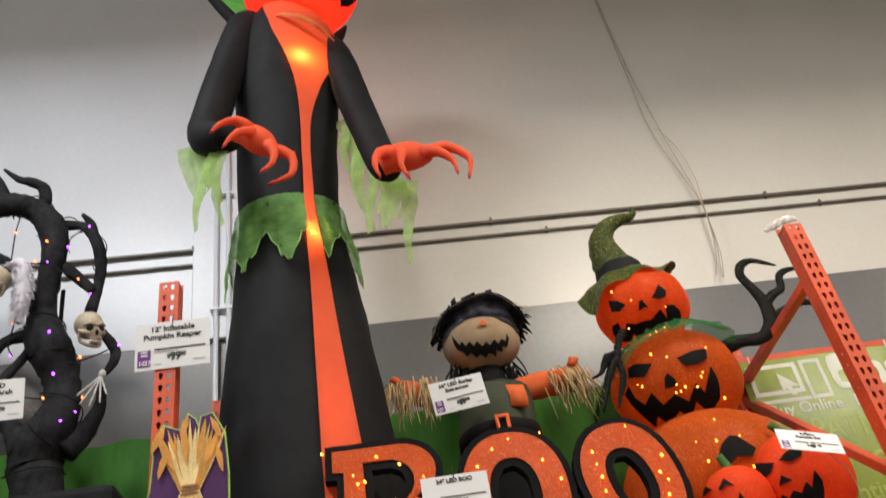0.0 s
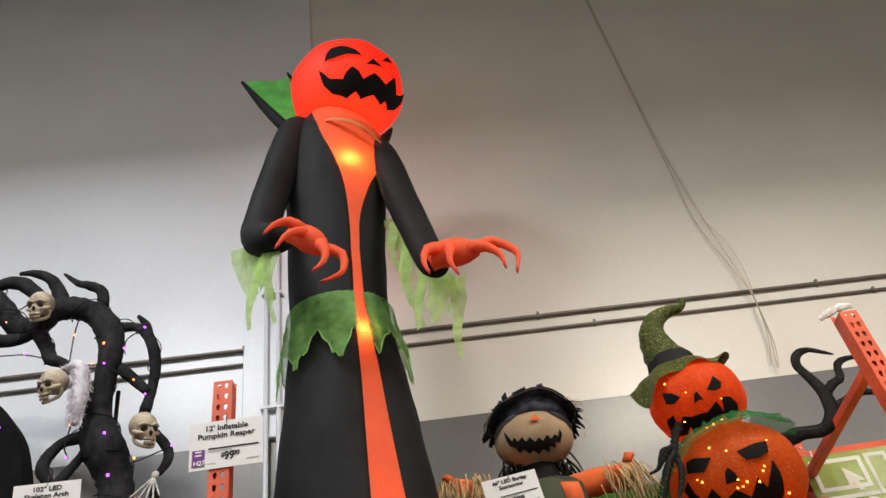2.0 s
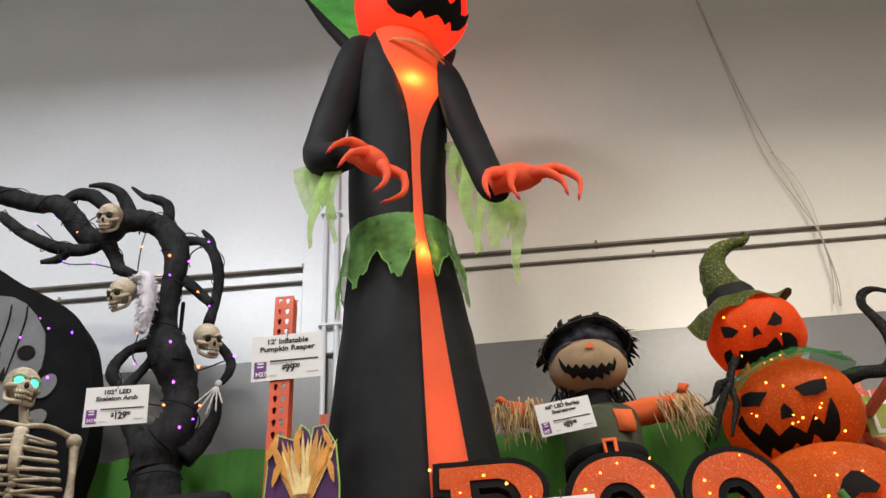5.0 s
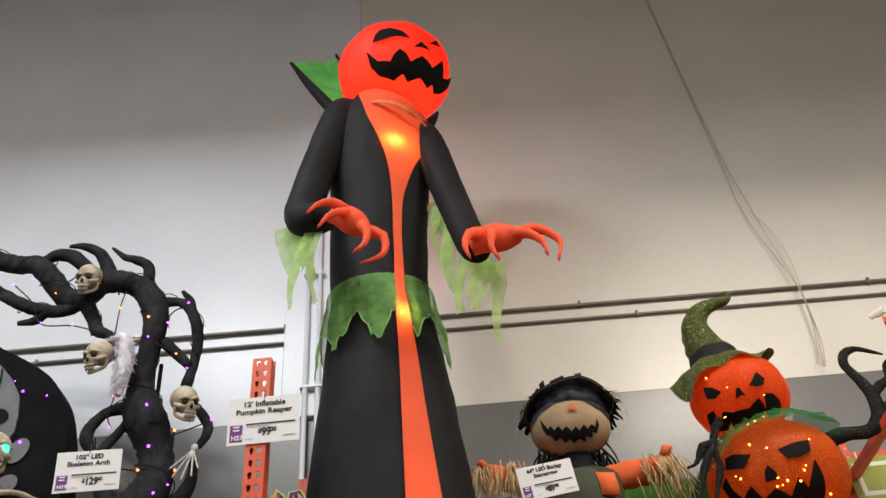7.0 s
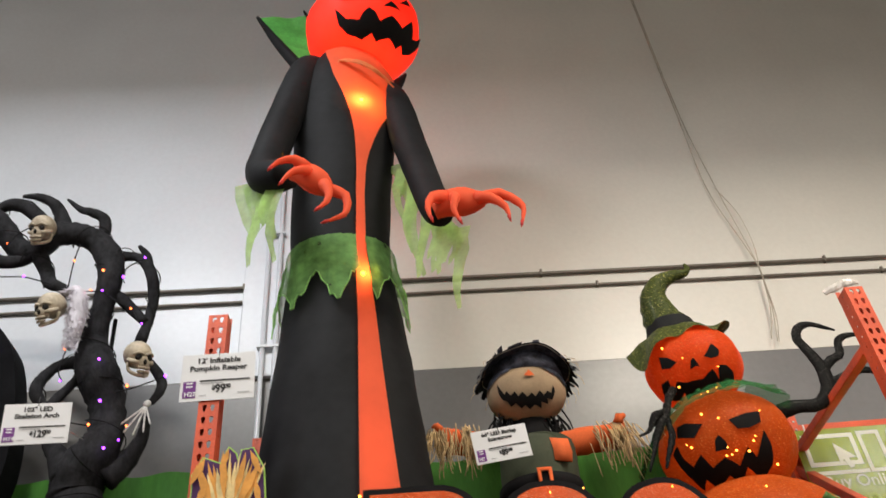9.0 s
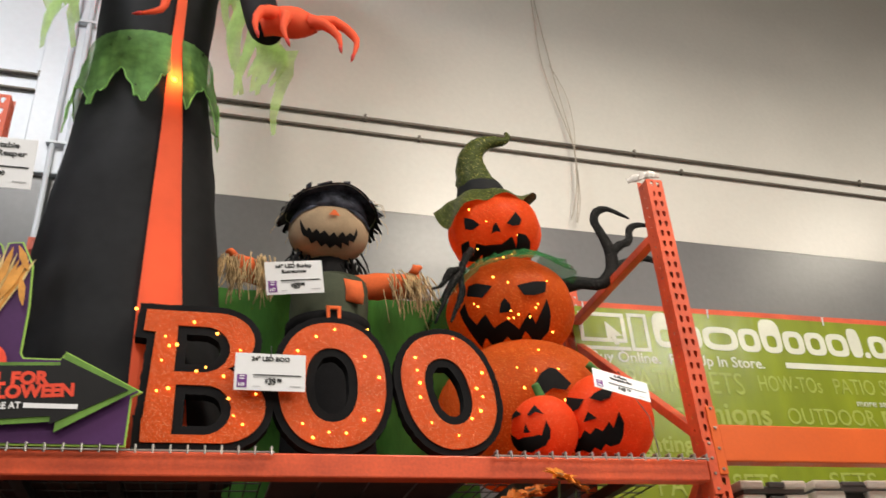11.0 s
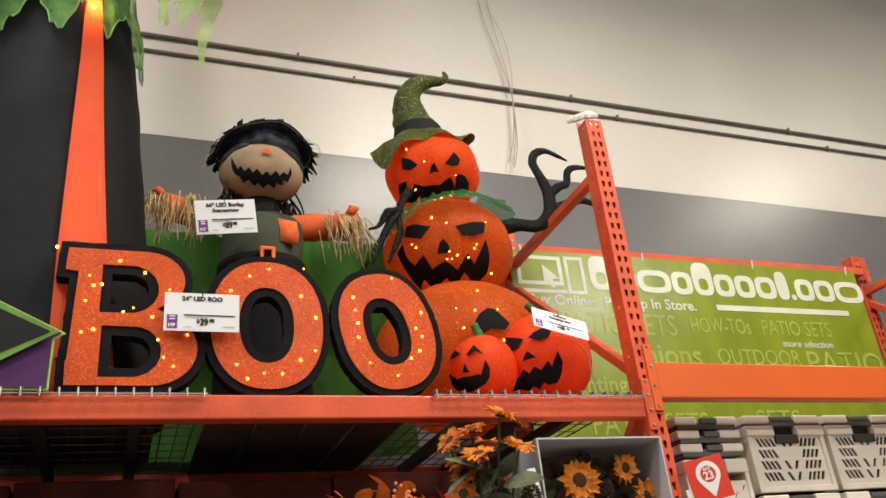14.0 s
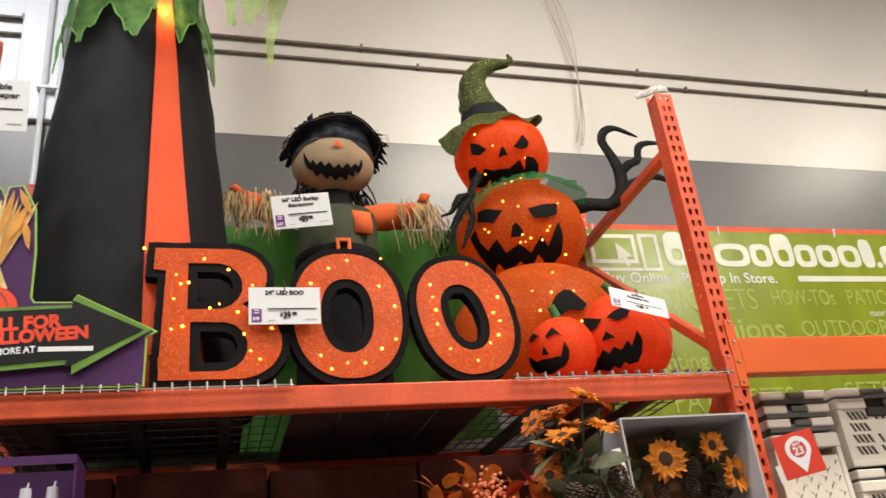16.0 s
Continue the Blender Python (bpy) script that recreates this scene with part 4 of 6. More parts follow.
lit_letter(ellipse(0, 0.25, 0.195, 0.25, 44, 2.25, 12), [ellipse(-0.002, 0.245, 0.05, 0.098, 32, 2.3, 12)], (0.60, 3.33, DECK - 0.005), (-3, 0, 0),
           "letter O in orange glitter leaning to one side", [(0.03, 0.455), (-0.12, 0.37), (-0.115, 0.32), (-0.108, 0.27), (-0.11, 0.215), (-0.075, 0.12), (0.104, 0.257), (0.125, 0.225), (0.13, 0.32), (0.075, 0.14), (0.02, 0.075), (0.11, 0.17)])


# ---- stacked pumpkins ----
stack = thing("pumpkin_stack", "three stacked orange tinsel pumpkins with a green witch hat", "pumpkin decoration")
TOPB, MIDB, LOWB = ((1.04, 3.85, 3.645), (0.226, 0.215, 0.20)), ((1.075, 3.85, 3.225), (0.297, 0.28, 0.245)), ((1.10, 3.85, 2.73), (0.40, 0.36, 0.33))
for nm, (c, r), face in (("top_pumpkin", TOPB, FACE_TOP), ("middle_pumpkin", MIDB, FACE_MID), ("bottom_pumpkin", LOWB, FACE_LOW)):
    p = part(nm, ball(c, r, seg=96, rings=28, ribs=12, rib_depth=0.034), TINSEL if nm == "top_pumpkin" else TINSEL_BROWN, stack, "orange tinsel pumpkin lit from inside", smooth=True)
    for k, shape in enumerate(face):
        kind = "mouth" if k == 3 else "nose" if k == 2 else "eye"
        part(kind, add_decal(bmesh.new(), shape, c, r, (0, 0, 0), 0.005), BLACK_PRINT, p, smooth=True)
    spots = []
    for lo, la in {"top_pumpkin": SPOTS_TOP, "middle_pumpkin": SPOTS_MID, "bottom_pumpkin": SPOTS_LOW}[nm]:
        lo, la = radians(lo), radians(la)
        spots.append((c[0] + r[0] * 1.012 * math.cos(la) * math.sin(lo), c[1] - r[1] * 1.012 * math.cos(la) * math.cos(lo), c[2] + r[2] * 1.012 * math.sin(la)))
    data = bpy.data.lights.new("inner_lamp", "POINT")
    data.energy, data.color, data.shadow_soft_size = 1.7 * r[0] / 0.3, (1.0, 0.58, 0.22), 0.08
    lamp = new("inner_lamp", data)
    lamp.location = c
    lights_part(p, spots, 0.004, LED_WARM, label="warm white bulbs")
HX, HY, HZ = 1.005, 3.90, 3.815
bm = bmesh.new()
add_tube(bm, [(HX, HY, HZ, 0.118), (HX, HY, 3.88, 0.112), (0.985, HY, 3.94, 0.10), (0.97, HY, 4.02, 0.083), (0.965, HY, 4.09, 0.068), (0.985, HY, 4.15, 0.056), (1.03, HY, 4.205, 0.045), (1.10, 3.9, 4.237, 0.032), (1.16, 3.9, 4.25, 0.022), (1.19, 3.9, 4.28, 0.015), (1.18, 3.9, 4.31, 0.008)], sides=24, wobble=0.12, seed=3)
hat = part("witch_hat", bm, HAT_GREEN, stack, "crooked olive glitter witch hat with black band", smooth=True)
part("hat_band", lathe([(HX, HY, 3.822, 0.128, 0.128), (HX, HY, 3.86, 0.124, 0.124), (HX, HY, 3.92, 0.113, 0.113), (HX, HY, 3.927, 0.098, 0.098)], wrinkle=0.08), BLACK_CLOTH, hat, smooth=True)
# brim: direction from the front in degrees, reach, rise
BRIM = [(0, 0.25, -0.085), (25, 0.255, -0.07), (45, 0.26, -0.03), (60, 0.265, 0.03), (76, 0.268, 0.06), (92, 0.27, 0.035), (112, 0.26, -0.01), (140, 0.23, 0.0), (180, 0.20, 0.02), (225, 0.20, 0.0), (252, 0.215, 0.02), (268, 0.24, -0.04), (282, 0.26, -0.14), (296, 0.26, -0.21), (310, 0.265, -0.19), (325, 0.255, -0.12), (342, 0.25, -0.085), (360, 0.25, -0.085)]
bm = bmesh.new()
rows = []
for j in range(10):
    s = j / 9
    row = []
    for k in range(96):
        deg = 360 * k / 96
        a = radians(deg)
        near = [(deg + o) % 360 for o in (-9, -4.5, 0, 4.5, 9)]
        reach = float(np.mean(np.interp(near, [q[0] for q in BRIM], [q[1] for q in BRIM])))
        rise = float(np.mean(np.interp(near, [q[0] for q in BRIM], [q[2] for q in BRIM])))
        curl = 0.016 * math.sin(8 * a + 0.7) + 0.012 * noise.noise((k * 0.35, s * 2, 1))
        rad = 0.115 + (reach - 0.115) * s ** 0.9 + 0.010 * s * math.sin(7 * a)
        z = HZ + rise * s ** 2.6 + curl * s * s + 0.016 * math.sin(math.pi * min(1.0, 1.5 * s))
        row.append(bm.verts.new((HX + rad * math.sin(a), HY - rad * math.cos(a), z)))
    rows.append(row)
for a, b in zip(rows, rows[1:]):
    for k in range(96):
        bm.faces.new((a[k], b[k], b[(k + 1) % 96], a[(k + 1) % 96]))
part("hat_brim", bm, HAT_GREEN, hat, "wavy olive brim drooping on one side", smooth=True)
# tulle scarf
bm = bmesh.new()
rows = []
for j in range(9):
    s = j / 8
    row = []
    for k in range(90):
        a = 2 * math.pi * k / 90
        west = max(0.0, -math.sin(a + 0.5))
        fold = noise.noise((k * 0.5, s * 2, 0))
        rad = 0.165 + (0.15 + 0.05 * west) * s + 0.022 * fold
        row.append(bm.verts.new((1.06 + rad * math.sin(a) * 1.08, 3.85 - rad * math.cos(a), 3.465 - 0.12 * s - 0.19 * s * s * west + 0.04 * math.sin(a) + 0.02 * noise.noise((k * 0.6, s * 3, 7)))))
    rows.append(row)
for a, b in zip(rows, rows[1:]):
    for k in range(90):
        bm.faces.new((a[k], b[k], b[(k + 1) % 90], a[(k + 1) % 90]))
part("neck_scarf", bm, mat("dark_green_tulle", (0.03, 0.17, 0.05), 0.8, vary=0.3, scale=12, spec=0.1, through_light=0.3, sheer=0.4), stack, "dark green tulle scarf", smooth=True)
bm = tube([(1.32, 3.85, 3.36, 0.044), (1.42, 3.84, 3.40, 0.036), (1.54, 3.83, 3.40, 0.032), (1.61, 3.82, 3.46, 0.036), (1.625, 3.82, 3.57, 0.0336), (1.60, 3.82, 3.66, 0.0272), (1.565, 3.82, 3.75, 0.024), (1.59, 3.82, 3.81, 0.0224), (1.65, 3.82, 3.83, 0.016), (1.72, 3.82, 3.805, 0.0112), (1.765, 3.82, 3.785, 0.0048)], sides=10, flat=0.5, wobble=0.15)
add_tube(bm, [(1.625, 3.82, 3.57, 0.0288), (1.68, 3.82, 3.62, 0.0224), (1.735, 3.82, 3.65, 0.0208), (1.755, 3.82, 3.72, 0.0192), (1.80, 3.82, 3.75, 0.016), (1.88, 3.82, 3.755, 0.0096)], sides=10, flat=0.5, wobble=0.15)
add_tube(bm, [(1.64, 3.82, 3.50, 0.024), (1.72, 3.82, 3.53, 0.024), (1.80, 3.82, 3.56, 0.0208), (1.90, 3.82, 3.53, 0.0128), (1.96, 3.82, 3.50, 0.0048)], sides=10, flat=0.5, wobble=0.15)
part("branch_arm", bm, BLACK_GLITTER, stack, "black glitter branch arm", smooth=True)
bm = tube([(0.87, 3.72, 3.47, 0.018), (0.82, 3.68, 3.39, 0.019), (0.785, 3.66, 3.31, 0.016), (0.735, 3.64, 3.24, 0.02), (0.69, 3.63, 3.14, 0.011), (0.645, 3.62, 3.04, 0.005)], sides=8, flat=0.6, wobble=0.4)
add_tube(bm, [(0.80, 3.67, 3.34, 0.014), (0.735, 3.64, 3.30, 0.017), (0.69, 3.63, 3.23, 0.01), (0.64, 3.62, 3.2, 0.005)], sides=8, flat=0.6, wobble=0.4, seed=2)
add_tube(bm, [(0.785, 3.66, 3.30, 0.014), (0.78, 3.64, 3.20, 0.016), (0.745, 3.63, 3.12, 0.011), (0.715, 3.62, 3.05, 0.005)], sides=8, flat=0.6, wobble=0.4, seed=5)
part("branch_arm", bm, BLACK_GLITTER, stack, "black glitter branch arm", smooth=True)


def small_pumpkin(c, r, face, label, material, stem_lean):
    p = thing("light_up_pumpkin", label, "pumpkin decoration", group="small lit pumpkins")
    part("shell", ball(c, r, seg=32, rings=20, ribs=9, rib_depth=0.045, dent=0.08), material, p, smooth=True)
    for k, shape in enumerate(face):
        part("mouth" if k == 3 else "nose" if k == 2 else "eye", add_decal(bmesh.new(), shape, c, r, (0, 0, 0), 0.004), BLACK_PRINT, p, smooth=True)
    data = bpy.data.lights.new("inner_lamp", "POINT")
    data.energy, data.color, data.shadow_soft_size = 0.45 * r[0] / 0.18, (1.0, 0.5, 0.2), 0.05
    lamp = new("inner_lamp", data)
    lamp.location = c
    t = (c[0], c[1], c[2] + r[2] * 0.9)
    part("stem", tube([(t[0], t[1], t[2], 0.022), (t[0] + stem_lean * 0.3, t[1], t[2] + 0.025, 0.017), (t[0] + stem_lean, t[1], t[2] + 0.06, 0.015)], sides=9, wobble=0.2), STEM, p, "green tinsel stem", smooth=True)
    return p


small_pumpkin((1.01, 3.47, 2.545), (0.13, 0.12, 0.14), FACE_SMALL, "small orange-red tinsel pumpkin with a grinning face", RED_TINSEL, -0.02)
small_pumpkin((1.295, 3.5, 2.60), (0.185, 0.17, 0.20), FACE_WIDE, "larger orange-red tinsel pumpkin with a scowling face", RED_TINSEL, -0.05)


# ---- scarecrow: one figure ----
def scarecrow():
    bm = bmesh.new()
    mats = [BURLAP, NAVY_PLAID, OLIVE, PATCH, BLACK_PRINT, STRAW, BLACK_FOAM, STEEL]
    c, r = (0.245, 3.9, 3.595), (0.185, 0.15, 0.145)
    rr = random.Random(21)
    add_ball(bm, c, r, seg=32, rings=20, slot=0)
    add_decal(bm, FACE_CROW[0], c, r, (0, 0, 0), 0.005, slot=4)
    for lobe in ([(-76, 2), (-60, 8), (-46, 19), (-32, 22), (-22, 32), (-18, 46), (-76, 46)], [(14, 46), (18, 36), (26, 24), (36, 14), (50, 9), (62, 0), (76, 2), (76, 46)]):
        add_decal(bm, lobe, c, r, (0, 0, 0), 0.007, slot=1)
    add_decal(bm, [(-7, 3), (8, 2), (1, 16)], c, r, (0, 0, 0), 0.011, slot=3)
    # hat: low crown, wired brim tilted up in front, torn cloth edge
    add_tube(bm, [(0.262, 3.92, 3.66, 0.165), (0.262, 3.925, 3.72, 0.165), (0.262, 3.93, 3.76, 0.15), (0.262, 3.935, 3.78, 0.11), (0.262, 3.94, 3.785, 0.02)], sides=26, steps=2, slot=1, wobble=0.12, seed=4)

    def brim(a, rad):
        out = (rad - 0.12) / 0.1
        lift = (0.012 * math.cos(a) - 0.075 * math.sin(a) ** 2) * out + 0.007 * math.sin(5 * a)
        return Vector((0.256 + rad * 1.02 * math.sin(a), 3.9 - rad * (1 - 0.16 * max(0.0, math.cos(a))) * math.cos(a), 3.752 + lift))

    ring = []
    for rad in (0.13, 0.175, 0.218):
        ring.append([bm.verts.new(brim(2 * math.pi * k / 48, rad)) for k in range(48)])
    for p, q in zip(ring, ring[1:]):
        for k in range(48):
            f = bm.faces.new((p[k], q[k], q[(k + 1) % 48], p[(k + 1) % 48]))
            f.material_index = 1
    for k in range(84):
        a = 2 * math.pi * k / 84 + rr.uniform(-0.04, 0.04)
        front = max(0.0, math.cos(a))
        if front > 0.75:
            continue
        base, mid = brim(a, 0.19), brim(a, 0.216)
        out = Vector((math.sin(a), -math.cos(a), 0))
        side = Vector((math.cos(a), math.sin(a), 0.15 * math.sin(a))) * rr.uniform(0.009, 0.016)
        tip = mid + out * rr.uniform(0.010, 0.036) - Vector((0, 0, rr.uniform(0.015, 0.06) * (1 - front)))
        skew = side * rr.uniform(-0.4, 0.4)
        v = [bm.verts.new(p) for p in (base - side, base + side, mid + side, tip + side * 0.9 + skew, tip - side * 0.8 + skew - out * 0.008, mid - side)]
        bm.faces.new(v).material_index = 1
        if rr.random() < 0.35:
            add_tube(bm, [(*mid, 0.0014), (*(tip + out * 0.012), 0.0012), (*(tip + out * rr.uniform(0.01, 0.03) + side - Vector((0, 0, 0.04))), 0.0008)], sides=4, steps=2, slot=5)
    # torn cloth tufts standing over the crown
    for k in range(34):
        a = rr.uniform(-1.9, 1.9)
        rad = rr.uniform(0.12, 0.165)
        p = Vector((0.262 + rad * math.sin(a), 3.92 - rad * math.cos(a) * 0.8, 3.765 + rr.uniform(-0.01, 0.015)))
        w, h = rr.uniform(0.012, 0.024), rr.uniform(0.025, 0.06)
        lean = Vector((rr.uniform(-0.012, 0.012) + 0.012 * math.sin(a), -0.01, h))
        side = Vector((math.cos(a) * w, math.sin(a) * w, rr.uniform(-0.004, 0.004)))
        v = [bm.verts.new(q) for q in (p - side, p + side, p + side * 0.85 + lean, p - side * 0.75 + lean * rr.uniform(0.8, 1.0))]
        bm.faces.new(v).material_index = 1
    add_tube(bm, [(*brim(a, 0.205), 0.0032) for a in np.linspace(0, 2 * math.pi, 33)], sides=6, steps=2, slot=7)
    # black raffia hair
    for k in range(110):
        s = rr.choice((-1, -1, 1))
        x = 0.245 + s * rr.uniform(0.0, 0.16)
        y = 3.92 + rr.uniform(-0.03, 0.10)
        z = rr.uniform(3.46, 3.53)
        add_tube(bm, [(x, y, z, 0.0045), (x + s * rr.uniform(-0.01, 0.05), y - 0.02, z - 0.08, 0.004), (x + s * rr.uniform(-0.02, 0.08), y - 0.03, z - rr.uniform(0.10, 0.19), 0.002)], sides=4, steps=2, slot=6)
    add_tube(bm, [(0.245, 3.94, 3.27, 0.10), (0.245, 3.94, 3.48, 0.085)], sides=12, steps=1, slot=6)
    # tunic, belt, buckle, patches
    add_tube(bm, [(0.245, 3.92, 2.42, 0.20), (0.245, 3.9, 2.8, 0.185), (0.24, 3.88, 3.07, 0.17)], sides=32, slot=6, wobble=0.05)
    add_tube(bm, [(0.24, 3.88, 3.06, 0.172), (0.24, 3.88, 3.10, 0.168), (0.245, 3.88, 3.22, 0.17), (0.25, 3.89, 3.27, 0.168), (0.25, 3.89, 3.30, 0.165), (0.25, 3.89, 3.315, 0.15), (0.25, 3.89, 3.32, 0.03)], sides=32, slot=2, wobble=0.03)
    add_tube(bm, [(0.24, 3.88, 3.05, 0.186), (0.24, 3.88, 3.115, 0.182)], sides=32, steps=1, slot=6)
    merge(bm, slab([[(0.205, 3.045), (0.265, 3.045), (0.265, 3.125), (0.205, 3.125)], [(0.219, 3.058), (0.251, 3.058), (0.251, 3.112), (0.219, 3.112)]], 0.01, y=3.682), 3)
    patch = slab([[(0.29, 3.17), (0.362, 3.158), (0.368, 3.20), (0.36, 3.262), (0.283, 3.272), (0.292, 3.22)]], 0.012, y=3.712)
    merge(bm, patch, 3)
    # flat felt sleeves, raffia tied round the cuffs and hanging down
    for pts, seed in (([(0.13, -0.005, 3.325), (0.02, -0.02, 3.33), (-0.09, -0.04, 3.345), (-0.165, -0.05, 3.352)], 6), ([(0.36, -0.005, 3.315), (0.46, -0.02, 3.318), (0.57, -0.04, 3.322), (0.645, -0.05, 3.325)], 9)):
        add_tube(bm, [(x, 3.88 + y, z, 0.058 + 0.004 * (i % 2)) for i, (x, y, z) in enumerate(pts)], sides=14, steps=4, slot=3, wobble=0.14, seed=seed, flat=0.8)
    for cx, wide, n, lead in ((-0.175, 0.032, 54, -0.2), (-0.06, 0.022, 34, 0.0), (0.60, 0.06, 64, 0.45)):
        cz = 3.34 if cx > 0 else 3.37
        for k in range(n):
            x = cx + rr.gauss(0, wide)
            y = 3.785 + rr.uniform(-0.025, 0.02)
            z = cz + rr.uniform(-0.035, 0.025)
            p = [(x, y + 0.03, z + 0.02, 0.003)]
            dx = lead * rr.uniform(0.2, 1.3) + rr.uniform(-0.25, 0.25)
            m = rr.randint(3, 6)
            for j in range(m):
                dx = dx * 0.75 + rr.uniform(-0.22, 0.22)
                x, z, y = x + 0.030 * dx, z - 0.034 * rr.uniform(0.6, 1.2), y + rr.uniform(-0.010, 0.006)
                p.append((x, y, z, 0.0034 - 0.002 * j / m))
            add_tube(bm, p, sides=4, steps=2, slot=5)
        # the tie
        for k in range(5):
            x = cx + (k - 2) * 0.008
            add_tube(bm, [(x + 0.003 * math.sin(q), 3.84 - 0.058 * math.cos(q), cz - 0.02 + 0.062 * math.sin(q), 0.0035) for q in np.linspace(-1.7, 1.7, 9)], sides=4, steps=1, slot=5)
    add_tube(bm, [(0.615, 3.80, 3.365, 0.022), (0.625, 3.79, 3.39, 0.02), (0.65, 3.79, 3.395, 0.006)], sides=5, steps=2, slot=3, wobble=0.5)
    add_tube(bm, [(-0.17, 3.80, 3.39, 0.02), (-0.19, 3.79, 3.405, 0.016), (-0.21, 3.79, 3.40, 0.004)], sides=5, steps=2, slot=3, wobble=0.5)
    for x, ln in ((0.47, 0.16), (0.52, 0.13)):
        add_tube(bm, [(x, 3.79, 3.27, 0.002), (x + 0.01, 3.785, 3.27 - ln * 0.5, 0.002), (x + 0.02, 3.785, 3.27 - ln, 0.0015)], sides=4, steps=3, slot=5)
    return single("scarecrow", bm, mats, "scarecrow with burlap face, black fringed hat and olive tunic", "scarecrow", smooth=True)


scarecrow()


# ---- price cards ----
def price_card(at, turn, w, h, lines, price, code, label, holder=None):
    """A white card with its title, a purple square and a price."""
    c = thing("price_card", label, "price card", at, turn, group="price cards")
    bm = box(-w / 2, w / 2, 0, 0.002, -h, 0, 0.0006)
    part("card", bm, PAPER, c)
    part("clip", tube([(0.0, 0.001, -0.012, 0.002), (0.0, -0.001, 0.012, 0.002), (0.0, 0.008, 0.03, 0.002)], sides=5, steps=2), INK, c)
    f = -0.0012
    s = h * 0.155
    for k, text in enumerate(lines):
        words(text, s, INK, c, (0, f, -h * (0.2 + 0.165 * k)), bold=0.0008, width=1.08, align="CENTER", name="title")
    q = 0.30 * h
    part("purple_square", box(-w * 0.46, -w * 0.46 + q * 0.82, f - 0.0006, f, -h * 0.93, -h * 0.93 + q * 1.15), PURPLE_INK, c)
    for k in range(2):
        part("fine_print", box(-w * 0.46 + q * 0.2, -w * 0.46 + q * 0.62, f - 0.0012, f - 0.0008, -h * (0.64 + 0.07 * k), -h * (0.61 + 0.07 * k)), PAPER, c)
    words(code, s * 0.85, PAPER, c, (-w * 0.46 + q * 0.1, f - 0.0012, -h * 0.90), bold=0.0006, name="code")
    part("rule", box(-w * 0.24, w * 0.44, f - 0.0006, f, -h * 0.60, -h * 0.57), INK, c)
    part("fine_print", box(-w * 0.24, w * 0.08, f - 0.0006, f, -h * 0.645, -h * 0.625), GREY_INK, c)
    part("fine_print", box(w * 0.28, w * 0.44, f - 0.0006, f, -h * 0.88, -h * 0.86), GREY_INK, c)
    part("fine_print", box(-w * 0.24, -w * 0.14, f - 0.0006, f, -h * 0.90, -h * 0.885), GREY_INK, c)
    dollars, cents = price
    words("$", s * 0.8, INK, c, (-w * 0.07, f, -h * 0.78), bold=0.001, name="price")
    words(dollars, s * 1.55, INK, c, (-w * 0.025, f, -h * 0.84), bold=0.0016, width=0.8, name="price")
    words(cents, s * 0.8, INK, c, (w * (-0.015 + 0.055 * len(dollars)), f, -h * 0.76), bold=0.001, name="price")
    if holder:
        stick = part("wire_holder", tube([(*p, 0.002) for p in holder], sides=5, steps=1), STEEL, c)
        stick.matrix_parent_inverse = c.matrix_world.inverted()
    return c


price_card((-1.04, 3.275, 3.515), (6, 0, 0), 0.285, 0.20, ["12' Inflatable", "Pumpkin Reaper"], ("99", "00"), "H27", "white price card for the inflatable, clipped to the rack post")
price_card((-0.042, 3.295, 2.735), (2, 0, 0), 0.238, 0.132, ['24" LED BOO'], ("39", "98"), "H9", "white price card clipped to the letters")
price_card((0.055, 3.6, 3.275), (8, -7, 0), 0.232, 0.14, ['66" LED Burlap', "Scarecrow"], ("89", "98"), "H7", "white price card hung on the scarecrow")
price_card((1.255, 3.27, 2.70), (-25, 14, 0), 0.225, 0.105, ["2-Piece", "Pumpkin Set"], ("49", "98"), "H4", "white price card hung over the small pumpkins, tilted", [(1.255, 3.272, 2.69), (1.36, 3.29, 2.55), (1.38, 3.30, DECK)])
price_card((-1.765, 3.4, 3.42), (6, -3, 8), 0.25, 0.17, ['102" LED', "Skeleton Arch"], ("129", "00"), "H19", "white price card hung on the skeleton arch", [(-1.765, 3.402, 3.41), (-1.765, 3.6, 3.44), (-1.74, 3.88, 3.5)])


# ---- cardboard corner sign ----
sign = thing("cardboard_sign", "die-cut cardboard sign with corn sheaf, pumpkin and green arrow", "sign", (-0.008, 3.284, 2.385))
sign.scale = (0.97, 0.97, 0.97)
SIGN = [(-1.20, 0.02), (-0.49, 0.02), (-0.487, 0.185), (-0.462, 0.2), (-0.70, 0.324), (-0.715, 0.30), (-0.832, 0.30), (-0.845, 0.32), (-0.846, 0.49), (-0.86, 0.647), (-0.903, 0.73), (-0.943, 0.724), (-0.951, 0.666), (-0.967, 0.713), (-0.993, 0.737), (-1.02, 0.673), (-1.034, 0.68), (-1.085, 0.702), (-1.119, 0.635), (-1.114, 0.575), (-1.12, 0.45), (-1.20, 0.2)]
part("board", slab([offset_loop(SIGN, -0.006)], 0.008, y=0.003), SIGN_LIME, sign, "lime green cut edge")
part("print", slab([SIGN], 0.004, y=-0.001), SIGN_PURPLE, sign, "dark purple printed ground")
ARROW = [(-1.10, 0.05), (-0.70, 0.085), (-0.70, 0.05), (-0.466, 0.197), (-0.70, 0.318), (-0.71, 0.285), (-1.06, 0.27)]
part("arrow", slab([ARROW], 0.002, y=-0.0215), SIGN_GREEN, sign, "green arrow")
